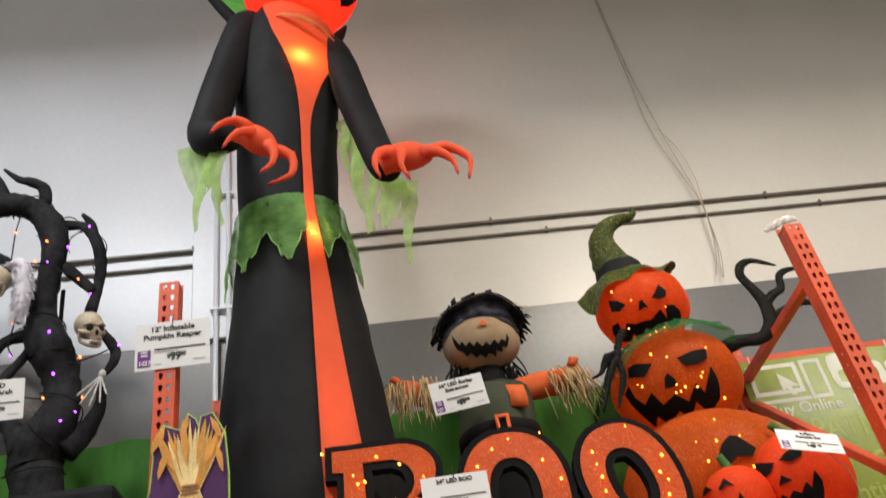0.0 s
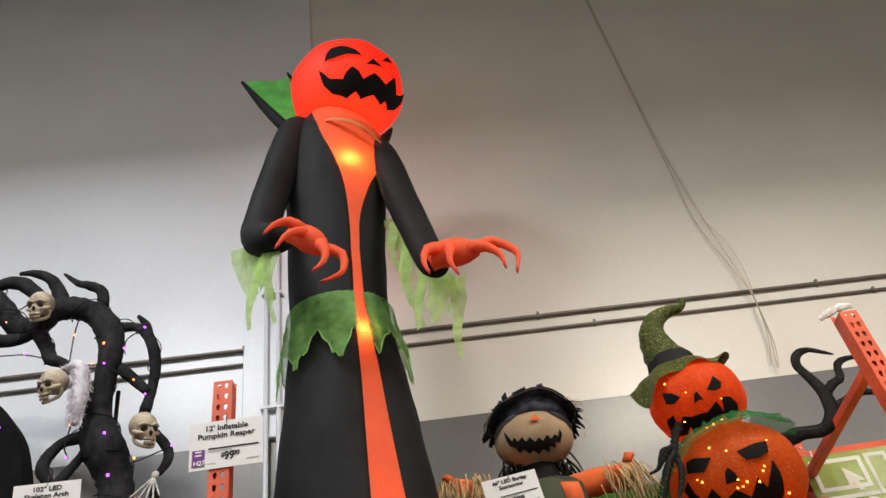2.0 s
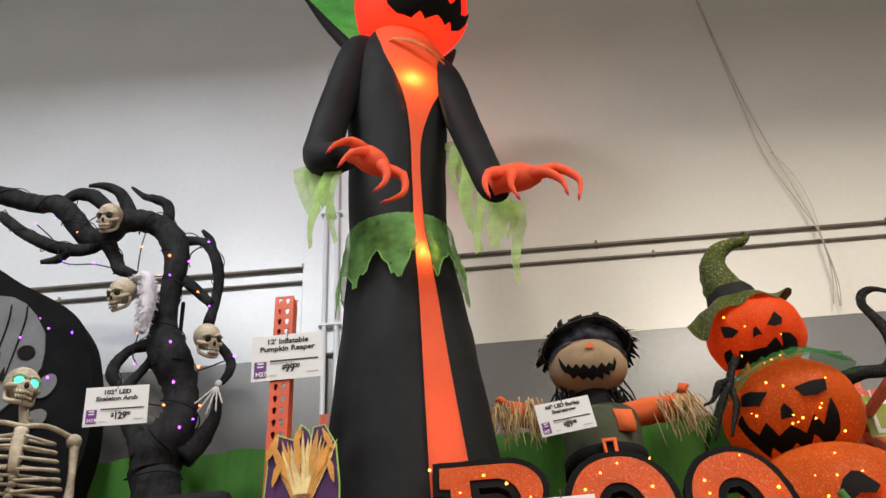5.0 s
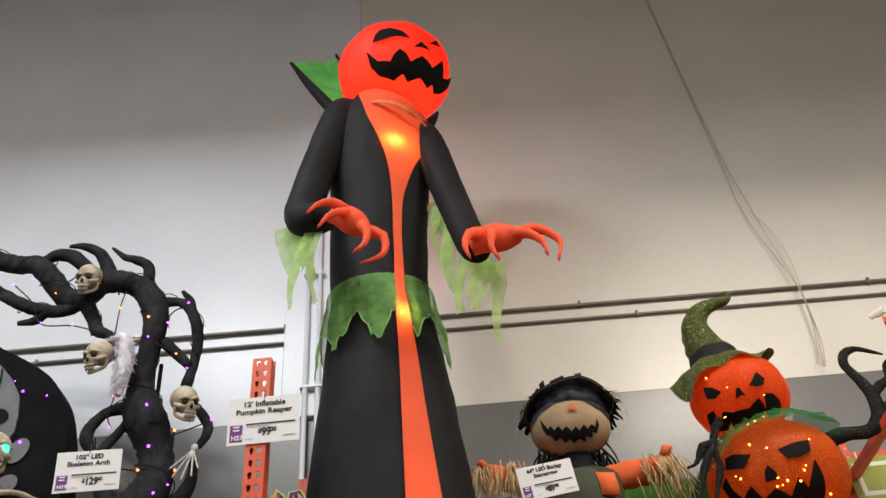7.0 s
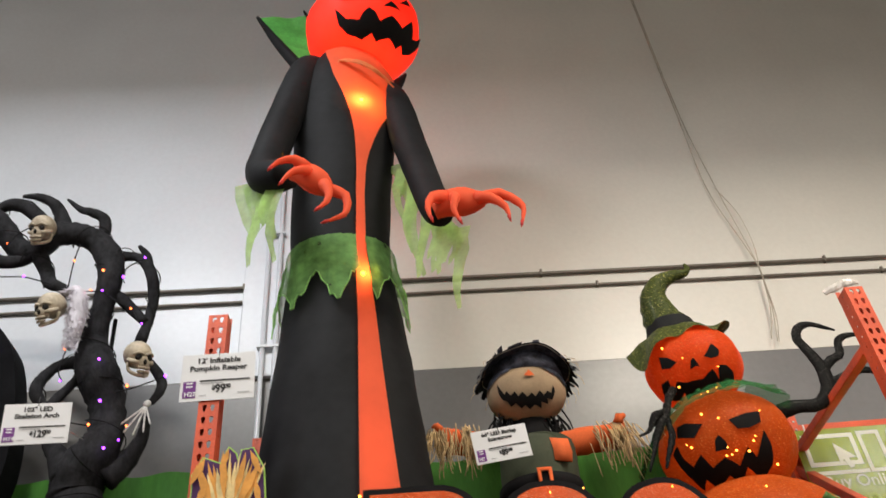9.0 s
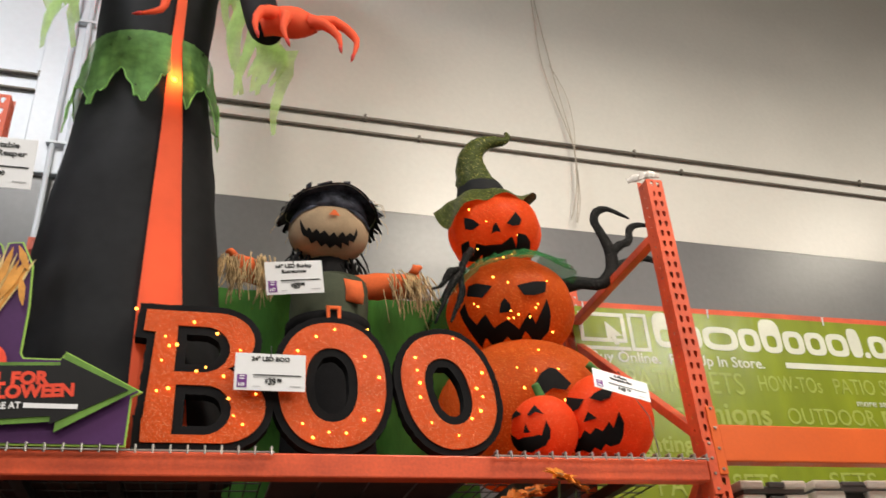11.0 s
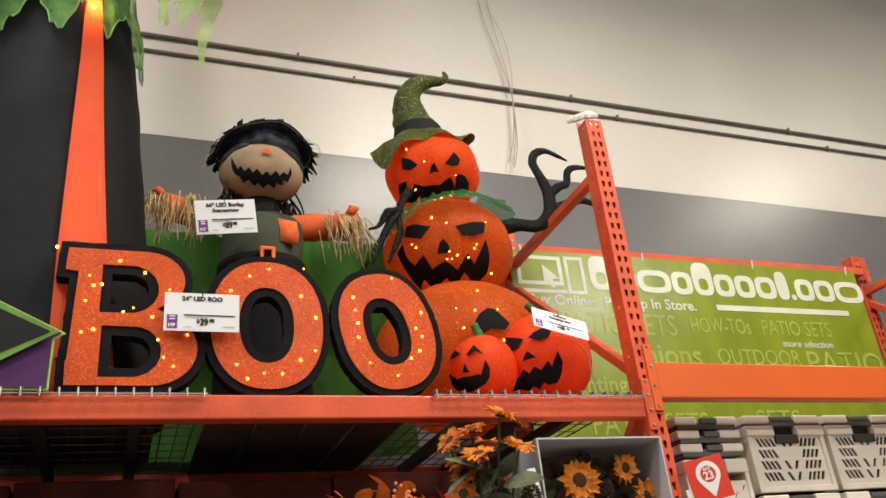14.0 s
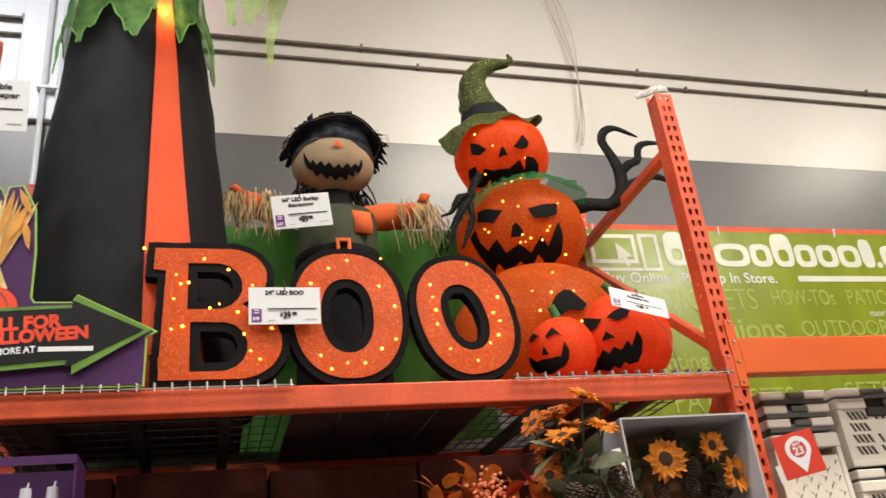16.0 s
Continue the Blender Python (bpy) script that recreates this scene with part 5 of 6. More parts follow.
part("arrow_panel", slab([[(-1.07, 0.068), (-0.717, 0.102), (-0.717, 0.074), (-0.493, 0.196), (-0.712, 0.30), (-0.712, 0.273), (-1.04, 0.258)]], 0.002, y=-0.0245), SIGN_BLACK, sign, "black arrow field")
words("FALL FOR", 0.058, SIGN_RED, sign, (-0.985, -0.0252, 0.193), (90, -4, 0), bold=0.0032, width=0.98)
words("HALLOWEEN", 0.058, SIGN_RED, sign, (-0.99, -0.0252, 0.148), (90, -4, 0), bold=0.0032, width=0.96)
words("FIND MORE AT", 0.03, PAPER, sign, (-0.99, -0.0252, 0.112), (90, -4, 0), bold=0.0008, width=0.9)
part("web_address", box(-0.80, -0.64, -0.0262, -0.0252, 0.126, 0.142), PAPER, sign)
# sheaf: stalks fan out over and under the tie, husks curl outside them
sr = random.Random(15)
for k in range(34):
    an = -26 + 52 * ((k * 0.618) % 1.0) + sr.uniform(-2, 2)
    ln, w = sr.uniform(0.20, 0.30) * (1 - 0.004 * abs(an)), sr.uniform(0.0045, 0.008)
    x = -0.978 + an * 0.0011
    part("straw", slab([[(-w, 0), (w, 0), (w * 1.3, ln * 0.7), (0, ln), (-w * 1.3, ln * 0.7)]], 0.0008, m=pose(x, -0.004 - 0.0002 * k, 0.425, 0, an, 0)), (SIGN_STRAW, SIGN_STRAW, SIGN_ORANGE)[k % 3], sign)
for k in range(16):
    an = -20 + 40 * k / 15
    ln, w = sr.uniform(0.08, 0.10), 0.007
    part("straw", slab([[(-w * 0.7, 0), (w * 0.7, 0), (w * 1.2, -ln), (-w * 1.2, -ln)]], 0.0008, m=pose(-0.978 + an * 0.0014, -0.0112 - 0.0001 * k, 0.43, 0, -an, 0)), (SIGN_STRAW, SIGN_ORANGE)[k % 3 == 2], sign)
for k, (x, z, ln, an, w) in enumerate([(-1.03, 0.50, 0.19, -24, 0.017), (-0.935, 0.50, 0.17, 20, 0.015), (-1.075, 0.70, 0.12, -158, 0.016), (-0.99, 0.73, 0.10, -165, 0.013), (-0.91, 0.715, 0.11, 155, 0.013), (-1.06, 0.61, 0.13, -166, 0.014), (-0.885, 0.60, 0.12, 168, 0.012), (-0.99, 0.52, 0.20, -6, 0.014), (-0.955, 0.52, 0.19, 9, 0.013)]):
    leaf = [(0, 0), (w, ln * 0.45), (w * 0.7, ln * 0.8), (0.0, ln), (-w * 0.6, ln * 0.75), (-w, ln * 0.4)]
    part("corn_leaf", slab([leaf], 0.0015, m=pose(x, -0.0132 - 0.0003 * k, z, 0, an, 0)), SIGN_ORANGE, sign)
for z in (0.418, 0.432, 0.446):
    part("tie", slab([ellipse(-0.978, z, 0.034, 0.0055, 20)], 0.0008, y=-0.0135 - 0.001 * (z > 0.42)), SIGN_WOOD, sign)
part("pumpkin", slab([ellipse(-1.02, 0.278, 0.145, 0.088, 40, 2.2)], 0.001, y=-0.0152), SIGN_RED, sign, "printed orange pumpkin")
for k, rx in enumerate((0.118, 0.08, 0.036)):
    part("pumpkin_rib", slab([ellipse(-1.02, 0.278, rx, 0.086, 32), ellipse(-1.02, 0.278, rx - 0.0045, 0.080, 32)], 0.0008, y=-0.0164 - 0.0002 * k), SIGN_WOOD, sign)
part("pumpkin_stem", slab([[(-1.035, 0.355), (-1.01, 0.355), (-1.004, 0.40), (-1.02, 0.408)]], 0.0008, y=-0.0170), SIGN_WOOD, sign)
part("basket", slab([[(-1.19, 0.02), (-1.055, 0.02), (-1.04, 0.16), (-1.20, 0.17)]], 0.002, y=-0.0155), SIGN_WOOD, sign, "brown basket")
for x in (-1.185, -1.15, -1.115, -1.08):
    part("slat", slab([[(x, 0.03), (x + 0.028, 0.03), (x + 0.03, 0.15), (x - 0.002, 0.15)]], 0.001, y=-0.017), SIGN_ORANGE, sign)
for x, z in ((-1.16, 0.18), (-1.12, 0.19), (-1.075, 0.18), (-1.05, 0.03)):
    part("apple", slab([ellipse(x, z, 0.03, 0.026, 16)], 0.001, y=-0.019), SIGN_RED, sign)


# ---- skeleton arch ----
arch = thing("skeleton_arch", "black gauze tree arch with plastic skulls and purple lights", "halloween arch")
for nm, pts in ARCH:
    p = [(x, 3.9 + 0.02 * math.sin(i * 1.7), z, rad * 0.95) for i, (x, z, rad) in enumerate(pts)]
    if nm == "trunk":
        p = [(-1.68, 3.9, DECK + 0.01, 0.14), (-1.70, 3.9, 2.8, 0.12)] + p
    part(nm, tube(p, sides=12, steps=5, flat=0.75, wobble=0.13, seed=len(p)), TREE_MESH, arch, smooth=True)
part("foot", box(-1.88, -1.325, 3.62, 4.06, DECK + 0.008, 3.04, 0.04), BLACK_CLOTH, arch, "black cloth-covered base block")
part("trunk", tube([(-3.24, 3.9, 4.96, 0.06), (-3.36, 3.9, 4.6, 0.08), (-3.42, 3.9, 3.9, 0.11), (-3.4, 3.9, 3.1, 0.13), (-3.4, 3.9, DECK + 0.01, 0.16)], sides=12, flat=0.75, wobble=0.16), TREE_MESH, arch, smooth=True)
part("pole", tube([(-1.77, 3.98, 4.25, 0.011), (-1.70, 3.98, DECK, 0.011)], sides=6, steps=1), BLACK_CLOTH, arch)


def skull(bm, at, size, turn, eyes=1):
    """Cranium, cheeks, jaw and teeth, with sunk sockets."""
    m = pose(*at, *turn) @ Matrix.Diagonal((size, size, size, 1))
    piece = bmesh.new()
    add_ball(piece, (0, 0.10, 0.16), (0.40, 0.48, 0.42), seg=22, rings=16)
    add_tube(piece, [(0, -0.22, 0.02, 0.26), (0, -0.27, -0.16, 0.24), (0, -0.26, -0.30, 0.17)], sides=14, steps=3, flat=0.7)
    for s in (-1, 1):
        add_tube(piece, [(s * 0.33, 0.0, -0.02, 0.06), (s * 0.30, -0.22, -0.08, 0.075), (s * 0.16, -0.36, -0.12, 0.06)], sides=8, steps=3)
        add_tube(piece, [(s * 0.31, 0.05, -0.10, 0.05), (s * 0.29, -0.02, -0.34, 0.055), (s * 0.16, -0.26, -0.47, 0.06), (0, -0.33, -0.49, 0.07)], sides=8, steps=3)
        add_tube(piece, [(s * 0.03, -0.39, 0.12, 0.035), (s * 0.17, -0.37, 0.18, 0.05), (s * 0.31, -0.25, 0.12, 0.05)], sides=8, steps=3)
        add_ball(piece, (s * 0.155, -0.325, 0.03), (0.115, 0.085, 0.105), seg=12, rings=8, slot=eyes)
    add_ball(piece, (0, -0.44, -0.10), (0.055, 0.05, 0.085), seg=8, rings=6, slot=1)
    for k in range(7):
        x = (k - 3) * 0.055
        add_box(piece, x - 0.024, x + 0.024, -0.46 + abs(k - 3) * 0.018, -0.38, -0.32, -0.23)
        add_box(piece, x - 0.023, x + 0.023, -0.44 + abs(k - 3) * 0.018, -0.36, -0.43, -0.345)
    piece.transform(m)
    return merge(bm, piece)


for at, turn in (((-2.175, 3.79, 4.72), (28, 4, -4)), ((-2.02, 3.79, 4.19), (26, 8, -24)), ((-1.55, 3.80, 3.87), (22, -14, 42))):
    part("skull", skull(bmesh.new(), at, 0.155, turn), [BONE, SOCKET], arch, "aged ivory plastic skull", smooth=True)
core = [(-1.975, 3.8, 4.30, 0.016), (-1.91, 3.79, 4.29, 0.034), (-1.88, 3.79, 4.18, 0.04), (-1.875, 3.79, 4.06, 0.034), (-1.88, 3.79, 3.95, 0.012)]
bm = tube(core, sides=14, steps=8, wobble=0.3)
hr = random.Random(12)
along = smooth_path(core, 14)
for k in range(520):
    q = along[hr.randrange(len(along))]
    a = hr.uniform(0, 2 * math.pi)
    d = Vector((math.cos(a), -abs(math.sin(a)) * 0.8, hr.uniform(-0.8, 0.3)))
    p = Vector(q[:3]) + Vector((d.x, d.y, 0)) * q[3] * 0.8
    e = p + d * hr.uniform(0.015, 0.034)
    add_tube(bm, [(*p, 0.003), (*(p.lerp(e, 0.5) + Vector((hr.uniform(-0.005, 0.005), 0, 0))), 0.0022), (*(e - Vector((0, 0, 0.012))), 0.0006)], sides=4, steps=1)
part("fluff", bm, FLUFF, arch, "white fluffy hair", smooth=True)
BONES = mat("pale_bone", (0.55, 0.53, 0.50), 0.5)
bony = part("hand_bones", ball((-1.49, 3.84, 3.655), (0.018, 0.01, 0.02), seg=8, rings=6), BONES, arch, "pale plastic finger bones", smooth=True)
for k in range(5):
    a = radians(-38 + 17 * k)
    ln = (0.115, 0.15, 0.16, 0.15, 0.12)[k]
    p = [(-1.495 + ln * t * math.sin(a) - 0.02 * t, 3.84 - 0.02 * t, 3.645 - ln * t * math.cos(a * 0.8), 0.0032 + (0.0018 if i % 2 else 0.0)) for i, t in enumerate((0.0, 0.18, 0.32, 0.48, 0.62, 0.76, 0.88, 0.94))] + [(-1.495 + ln * math.sin(a) - 0.02, 3.82, 3.645 - ln * math.cos(a * 0.8), 0.001)]
    part("finger_bone", tube(p, sides=6, steps=1), BONES, bony, smooth=True)
PURPLE = [(-2.484, 4.767), (-2.2, 4.42), (-1.788, 4.294), (-1.697, 4.372), (-1.607, 4.492), (-1.563, 4.074), (-1.731, 3.883), (-1.889, 3.778), (-1.687, 3.656), (-1.63, 3.418), (-1.572, 3.452), (-1.411, 3.766), (-2.582, 4.74), (-2.369, 4.453), (-1.95, 4.31)]
ORANGE = [(-2.336, 4.648), (-1.964, 4.501), (-1.846, 4.301), (-1.806, 4.424), (-1.629, 4.168), (-1.904, 3.952), (-1.717, 3.539), (-1.549, 3.519), (-1.578, 3.726)]
lights_part(arch, [(x, 3.79, z) for x, z in PURPLE], 0.0052, LED_PURPLE, label="purple string lights")
lights_part(arch, [(x, 3.79, z) for x, z in ORANGE], 0.005, LED_ORANGE, label="orange string lights")
for pts in ([(-2.58, 4.74), (-2.45, 4.60), (-2.37, 4.45), (-2.2, 4.42), (-2.05, 4.36)], [(-1.96, 4.62), (-1.97, 4.5), (-1.965, 4.3)], [(-1.95, 4.31), (-1.85, 4.30), (-1.79, 4.29), (-1.7, 4.22), (-1.63, 4.17), (-1.59, 4.1)], [(-1.60, 4.5), (-1.69, 4.44), (-1.70, 4.37)], [(-1.63, 3.7), (-1.55, 3.72), (-1.41, 3.77)], [(-1.9, 3.95), (-1.91, 3.84), (-1.885, 3.78)], [(-2.34, 4.65), (-2.3, 4.72), (-2.2, 4.80)], [(-1.95, 3.62), (-1.8, 3.56), (-1.72, 3.54)]):
    part("light_cord", tube([(x, 3.80, z, 0.0035) for x, z in pts], sides=5, steps=5), BLACK_CLOTH, arch)



def wound(pts, turns, first, last):
    """A cord wound round a branch between two of its points."""
    run = smooth_path([(x, 3.9, z, rad) for x, z, rad in pts[first:last]], 10)
    out = []
    for i, q in enumerate(run):
        a, b = run[max(0, i - 1)], run[min(len(run) - 1, i + 1)]
        d = Vector((b[0] - a[0], 0, b[2] - a[2])).normalized()
        side = Vector((d.z, 0, -d.x))
        an = 2 * math.pi * turns * i / (len(run) - 1)
        out.append((*(Vector(q[:3]) + side * math.cos(an) * (q[3] + 0.004) + Vector((0, -1, 0)) * math.sin(an) * (q[3] * 0.75 + 0.006)), 0.0028))
    return out


for nm, turns, first, last in (("trunk", 5, 0, 10), ("trunk", 6, 10, 23), ("upper_branch", 2, 0, 5), ("low_branch", 3, 0, 6), ("right_loop", 3, 0, 7), ("left_loop", 2, 0, 5), ("drop_branch", 2, 0, 5)):
    pts = next(p for n, p in ARCH if n == nm)
    part("light_cord", tube(wound(pts, turns, first, last), sides=5, steps=1), BLACK_PRINT, arch)

# ---- cloaked backdrop and skeleton ----
cloak = thing("cloaked_figure", "tall black felt cloak with a grey felt skull face", "halloween figure")
CLOAK = [tuple(p) for p in smooth_path([(-3.55, DECK, 0), (-2.9, DECK, 0), (-2.2, DECK, 0), (-2.19, 3.0, 0), (-2.165, 3.29, 0), (-2.139, 3.49, 0), (-2.16, 3.743, 0), (-2.19, 3.89, 0), (-2.255, 4.108, 0), (-2.353, 4.254, 0), (-2.515, 4.379, 0), (-2.68, 4.483, 0), (-2.86, 4.62, 0), (-2.98, 4.68, 0), (-3.1, 4.64, 0), (-3.4, 4.4, 0), (-3.55, 4.1, 0)], 3)]
CLOAK = [(p[0], max(p[1], DECK)) for p in CLOAK]
part("cloak", slab([CLOAK], 0.16, y=3.99), mat("black_plush", (0.008, 0.008, 0.009), 0.95, vary=0.4, bump=0.6, fine=90, spec=0.1), cloak, "black plush cloak")
part("face", slab([[(-2.98, 3.66), (-2.62, 3.68), (-2.51, 3.80), (-2.45, 3.93), (-2.454, 4.02), (-2.479, 4.142), (-2.552, 4.262), (-2.625, 4.344), (-2.706, 4.395), (-2.85, 4.43), (-3.0, 4.38)]], 0.01, y=3.98), GREY_FELT, cloak, "grey felt skull face")
for e in (ellipse(-2.547, 4.026, 0.05, 0.04, 18, 2, -30), ellipse(-2.73, 4.0, 0.05, 0.07, 18, 2, -15), [(-2.66, 3.87), (-2.62, 3.87), (-2.64, 3.95)]):
    part("eye_hole", slab([e], 0.004, y=3.972), BLACK_PRINT, cloak)
for k in range(4):
    x = -2.88 + 0.09 * k
    part("crease", tube([(x, 3.976, 4.38 - 0.02 * k, 0.004), (x + 0.01, 3.976, 4.2, 0.005), (x - 0.015, 3.976, 3.9, 0.003)], sides=5, steps=3), BLACK_PRINT, cloak)
part("bone_patch", slab([ellipse(-2.405, 3.82, 0.05, 0.07, 16, 2, -20)], 0.004, y=3.98), GREY_FELT, cloak)
part("bone_patch", slab([ellipse(-2.42, 3.64, 0.06, 0.05, 16, 2, 30)], 0.004, y=3.98), GREY_FELT, cloak)
lights_part(cloak, [(-2.52, 3.97, 4.23), (-2.46, 3.97, 4.16), (-2.33, 3.97, 4.12), (-2.40, 3.97, 3.86), (-2.60, 3.97, 4.12)], 0.005, LED_PURPLE)


def skeleton():
    bm = bmesh.new()
    cx, cy = -2.315, 3.74
    rr = random.Random(4)
    for k in range(30):
        z = 2.75 + k * 0.0285
        add_ball(bm, (cx, cy + 0.03, z), (0.02, 0.022, 0.016), seg=8, rings=6)
    add_tube(bm, [(cx, cy - 0.07, 3.48, 0.03), (cx, cy - 0.09, 3.4, 0.028), (cx + 0.005, cy - 0.09, 3.27, 0.018)], sides=8, steps=4, flat=0.5)
    for s in (-1, 1):
        add_tube(bm, [(cx, cy - 0.07, 3.49, 0.012), (cx + s * 0.1, cy - 0.07, 3.50, 0.012), (cx + s * 0.2, cy, 3.49, 0.014)], sides=7, steps=4)
        add_ball(bm, (cx + s * 0.215, cy, 3.47), 0.035, seg=10, rings=8)
        for k in range(8):
            z = 3.46 - k * 0.042
            w = 0.13 + 0.012 * k if k < 5 else 0.19 - 0.02 * (k - 5)
            add_tube(bm, [(cx, cy + 0.04, z + 0.02, 0.008), (cx + s * w, cy + 0.02, z, 0.009), (cx + s * w * 0.9, cy - 0.07, z - 0.035, 0.009), (cx + s * 0.02, cy - 0.09, z - 0.02 - 0.01 * k, 0.008)], sides=6, steps=4)
        add_tube(bm, [(cx + s * 0.22, cy, 3.46, 0.022), (cx + s * 0.235, cy + 0.01, 3.3, 0.016), (cx + s * 0.24, cy, 3.17, 0.022), (cx + s * 0.22, cy - 0.05, 3.0, 0.014), (cx + s * 0.2, cy - 0.1, 2.9, 0.018)], sides=8, steps=4)
        add_tube(bm, [(cx + s * 0.09, cy, 2.74, 0.03), (cx + s * 0.1, cy - 0.02, DECK + 0.26, 0.02), (cx + s * 0.1, cy, DECK + 0.09, 0.028)], sides=8, steps=4)
    add_tube(bm, [(cx - 0.12, cy, 2.8, 0.03), (cx, cy + 0.03, 2.72, 0.04), (cx + 0.12, cy, 2.8, 0.03)], sides=8, steps=4)
    bm.transform(Matrix.Translation((0, 0, -0.06)) @ Matrix.Translation((cx, cy, 0)) @ Matrix.Rotation(radians(22), 4, "Z") @ Matrix.Translation((-cx, -cy, 0)))
    skull(bm, (-2.378, 3.74, 3.66), 0.197, (0, 0, 42), eyes=2)
    add_tube(bm, [(cx, cy + 0.02, 3.40, 0.022), (-2.36, 3.76, 3.6, 0.022)], sides=8, steps=2, wobble=0.3)
    return single("skeleton", bm, [BONE, SOCKET, LED_GREEN], "ivory plastic skeleton with glowing green eyes", "skeleton", smooth=True)


skeleton()


# ---- banner on the next bay ----
banner = thing("banner", "lime green vinyl banner with white print, creased", "banner")
bm = bmesh.new()
X0, X1, Z0, Z1, BY = 1.585, 3.93, 2.2, 3.50, 4.27
nx, nz = 90, 40
grid = [[bm.verts.new((X0 + (X1 - X0) * i / nx, BY + 0.0014 * noise.noise((i * 0.16, j * 0.10, 2)), Z0 + (Z1 - Z0) * j / nz)) for i in range(nx + 1)] for j in range(nz + 1)]
for j in range(nz):
    for i in range(nx):
        bm.faces.new((grid[j][i], grid[j][i + 1], grid[j + 1][i + 1], grid[j + 1][i]))
part("sheet", bm, BANNER, banner, smooth=True)
for x in (1.65, 2.4, 3.15, 3.85):
    part("tie", tube([(x, BY - 0.012, 3.47, 0.004), (x, BY - 0.02, 3.52, 0.004)], sides=5, steps=1), PAPER, banner)
PY = BY - 0.0026


def bar(x0, x1, z0, z1, material=BANNER_WHITE, name="printed_shape", y=PY):
    return part(name, box(x0, x1, y, y + 0.001, z0, z1), material, banner)


def frame_shape(x0, x1, z0, z1, t):
    return slab([[(x0, z0), (x1, z0), (x1, z1), (x0, z1)], [(x0 + t, z0 + t), (x1 - t, z0 + t), (x1 - t, z1 - t), (x0 + t, z1 - t)]], 0.001, y=PY)


part("printed_shape", frame_shape(1.62, 1.885, 3.30, 3.47, 0.022), BANNER_WHITE, banner)
bar(1.61, 1.90, 3.255, 3.275)
part("printed_shape", frame_shape(1.905, 2.02, 3.255, 3.475, 0.02), BANNER_WHITE, banner)
part("printed_shape", slab([[(1.77, 3.42), (1.86, 3.34), (1.82, 3.335), (1.835, 3.29), (1.81, 3.285), (1.795, 3.33), (1.77, 3.31)]], 0.001, y=PY - 0.001), BANNER_WHITE, banner)
# the large brand word as plain rounded rings and bars
x = 2.05
for k, (w, rise) in enumerate(((0.135, 0.065), (0.145, 0), (0.215, 0), (0.135, 0), (0.135, 0.065), (0.135, 0), (0.135, 0), (0.145, 0), (0.085, 0.04), (0.035, -1), (0.135, 0), (0.145, 0), (0.215, 0))):
    z0, z1 = 3.285, 3.32 if rise < 0 else 3.425 + rise
    loops = [ellipse(x + w / 2, (z0 + z1) / 2, w / 2, (z1 - z0) / 2, 28, 3.2)]
    if w > 0.1:
        loops.append(ellipse(x + w / 2, 3.355, w / 2 - 0.037, 0.036, 20, 3.0))
    part("printed_shape", slab(loops, 0.001, y=PY), BANNER_WHITE, banner)
    x += w + 0.008
words("Buy Online.  Pick Up In Store.", 0.085, BANNER_WHITE, banner, (1.66, PY, 3.19), bold=0.0012)
bar(2.83, 3.78, 3.198, 3.232)
words("PATIO SETS", 0.175, BANNER_PALE, banner, (1.83, PY, 3.035), width=0.78)
words("HOW-TOs", 0.13, BANNER_PALE, banner, (2.62, PY, 3.06), width=0.66)
words("PATIO SETS", 0.13, BANNER_PALE, banner, (3.10, PY, 3.06), width=0.75)
words("more selection", 0.06, BANNER_WHITE, banner, (3.22, PY, 2.99))
words("cushions", 0.17, BANNER_PALE, banner, (2.06, PY, 2.87), bold=0.003)
words("OUTDOOR", 0.13, BANNER_PALE, banner, (2.75, PY, 2.88), width=0.85)
words("PATIO", 0.2, BANNER_PALE, banner, (3.35, PY, 2.83))
words("selection", 0.07, BANNER_WHITE, banner, (1.68, PY, 2.86))
words("or lighting", 0.12, BANNER_PALE, banner, (1.66, PY, 2.72), bold=0.002)
words("PATIO SETS", 0.16, BANNER_PALE, banner, (1.9, PY, 2.50), width=0.85)
words("SETS", 0.15, BANNER_PALE, banner, (2.9, PY, 2.52))
next_banner = thing("banner", "lime green vinyl banner beyond the next rack post", "banner")
part("sheet", box(4.16, 6.2, 4.27, 4.274, 2.3, 3.42), BANNER, next_banner)
part("printed_shape", slab([[(4.2, 3.2), (4.42, 3.2), (4.42, 3.38), (4.2, 3.38)], [(4.22, 3.22), (4.40, 3.22), (4.40, 3.36), (4.22, 3.36)]], 0.001, y=4.268), BANNER_WHITE, next_banner)


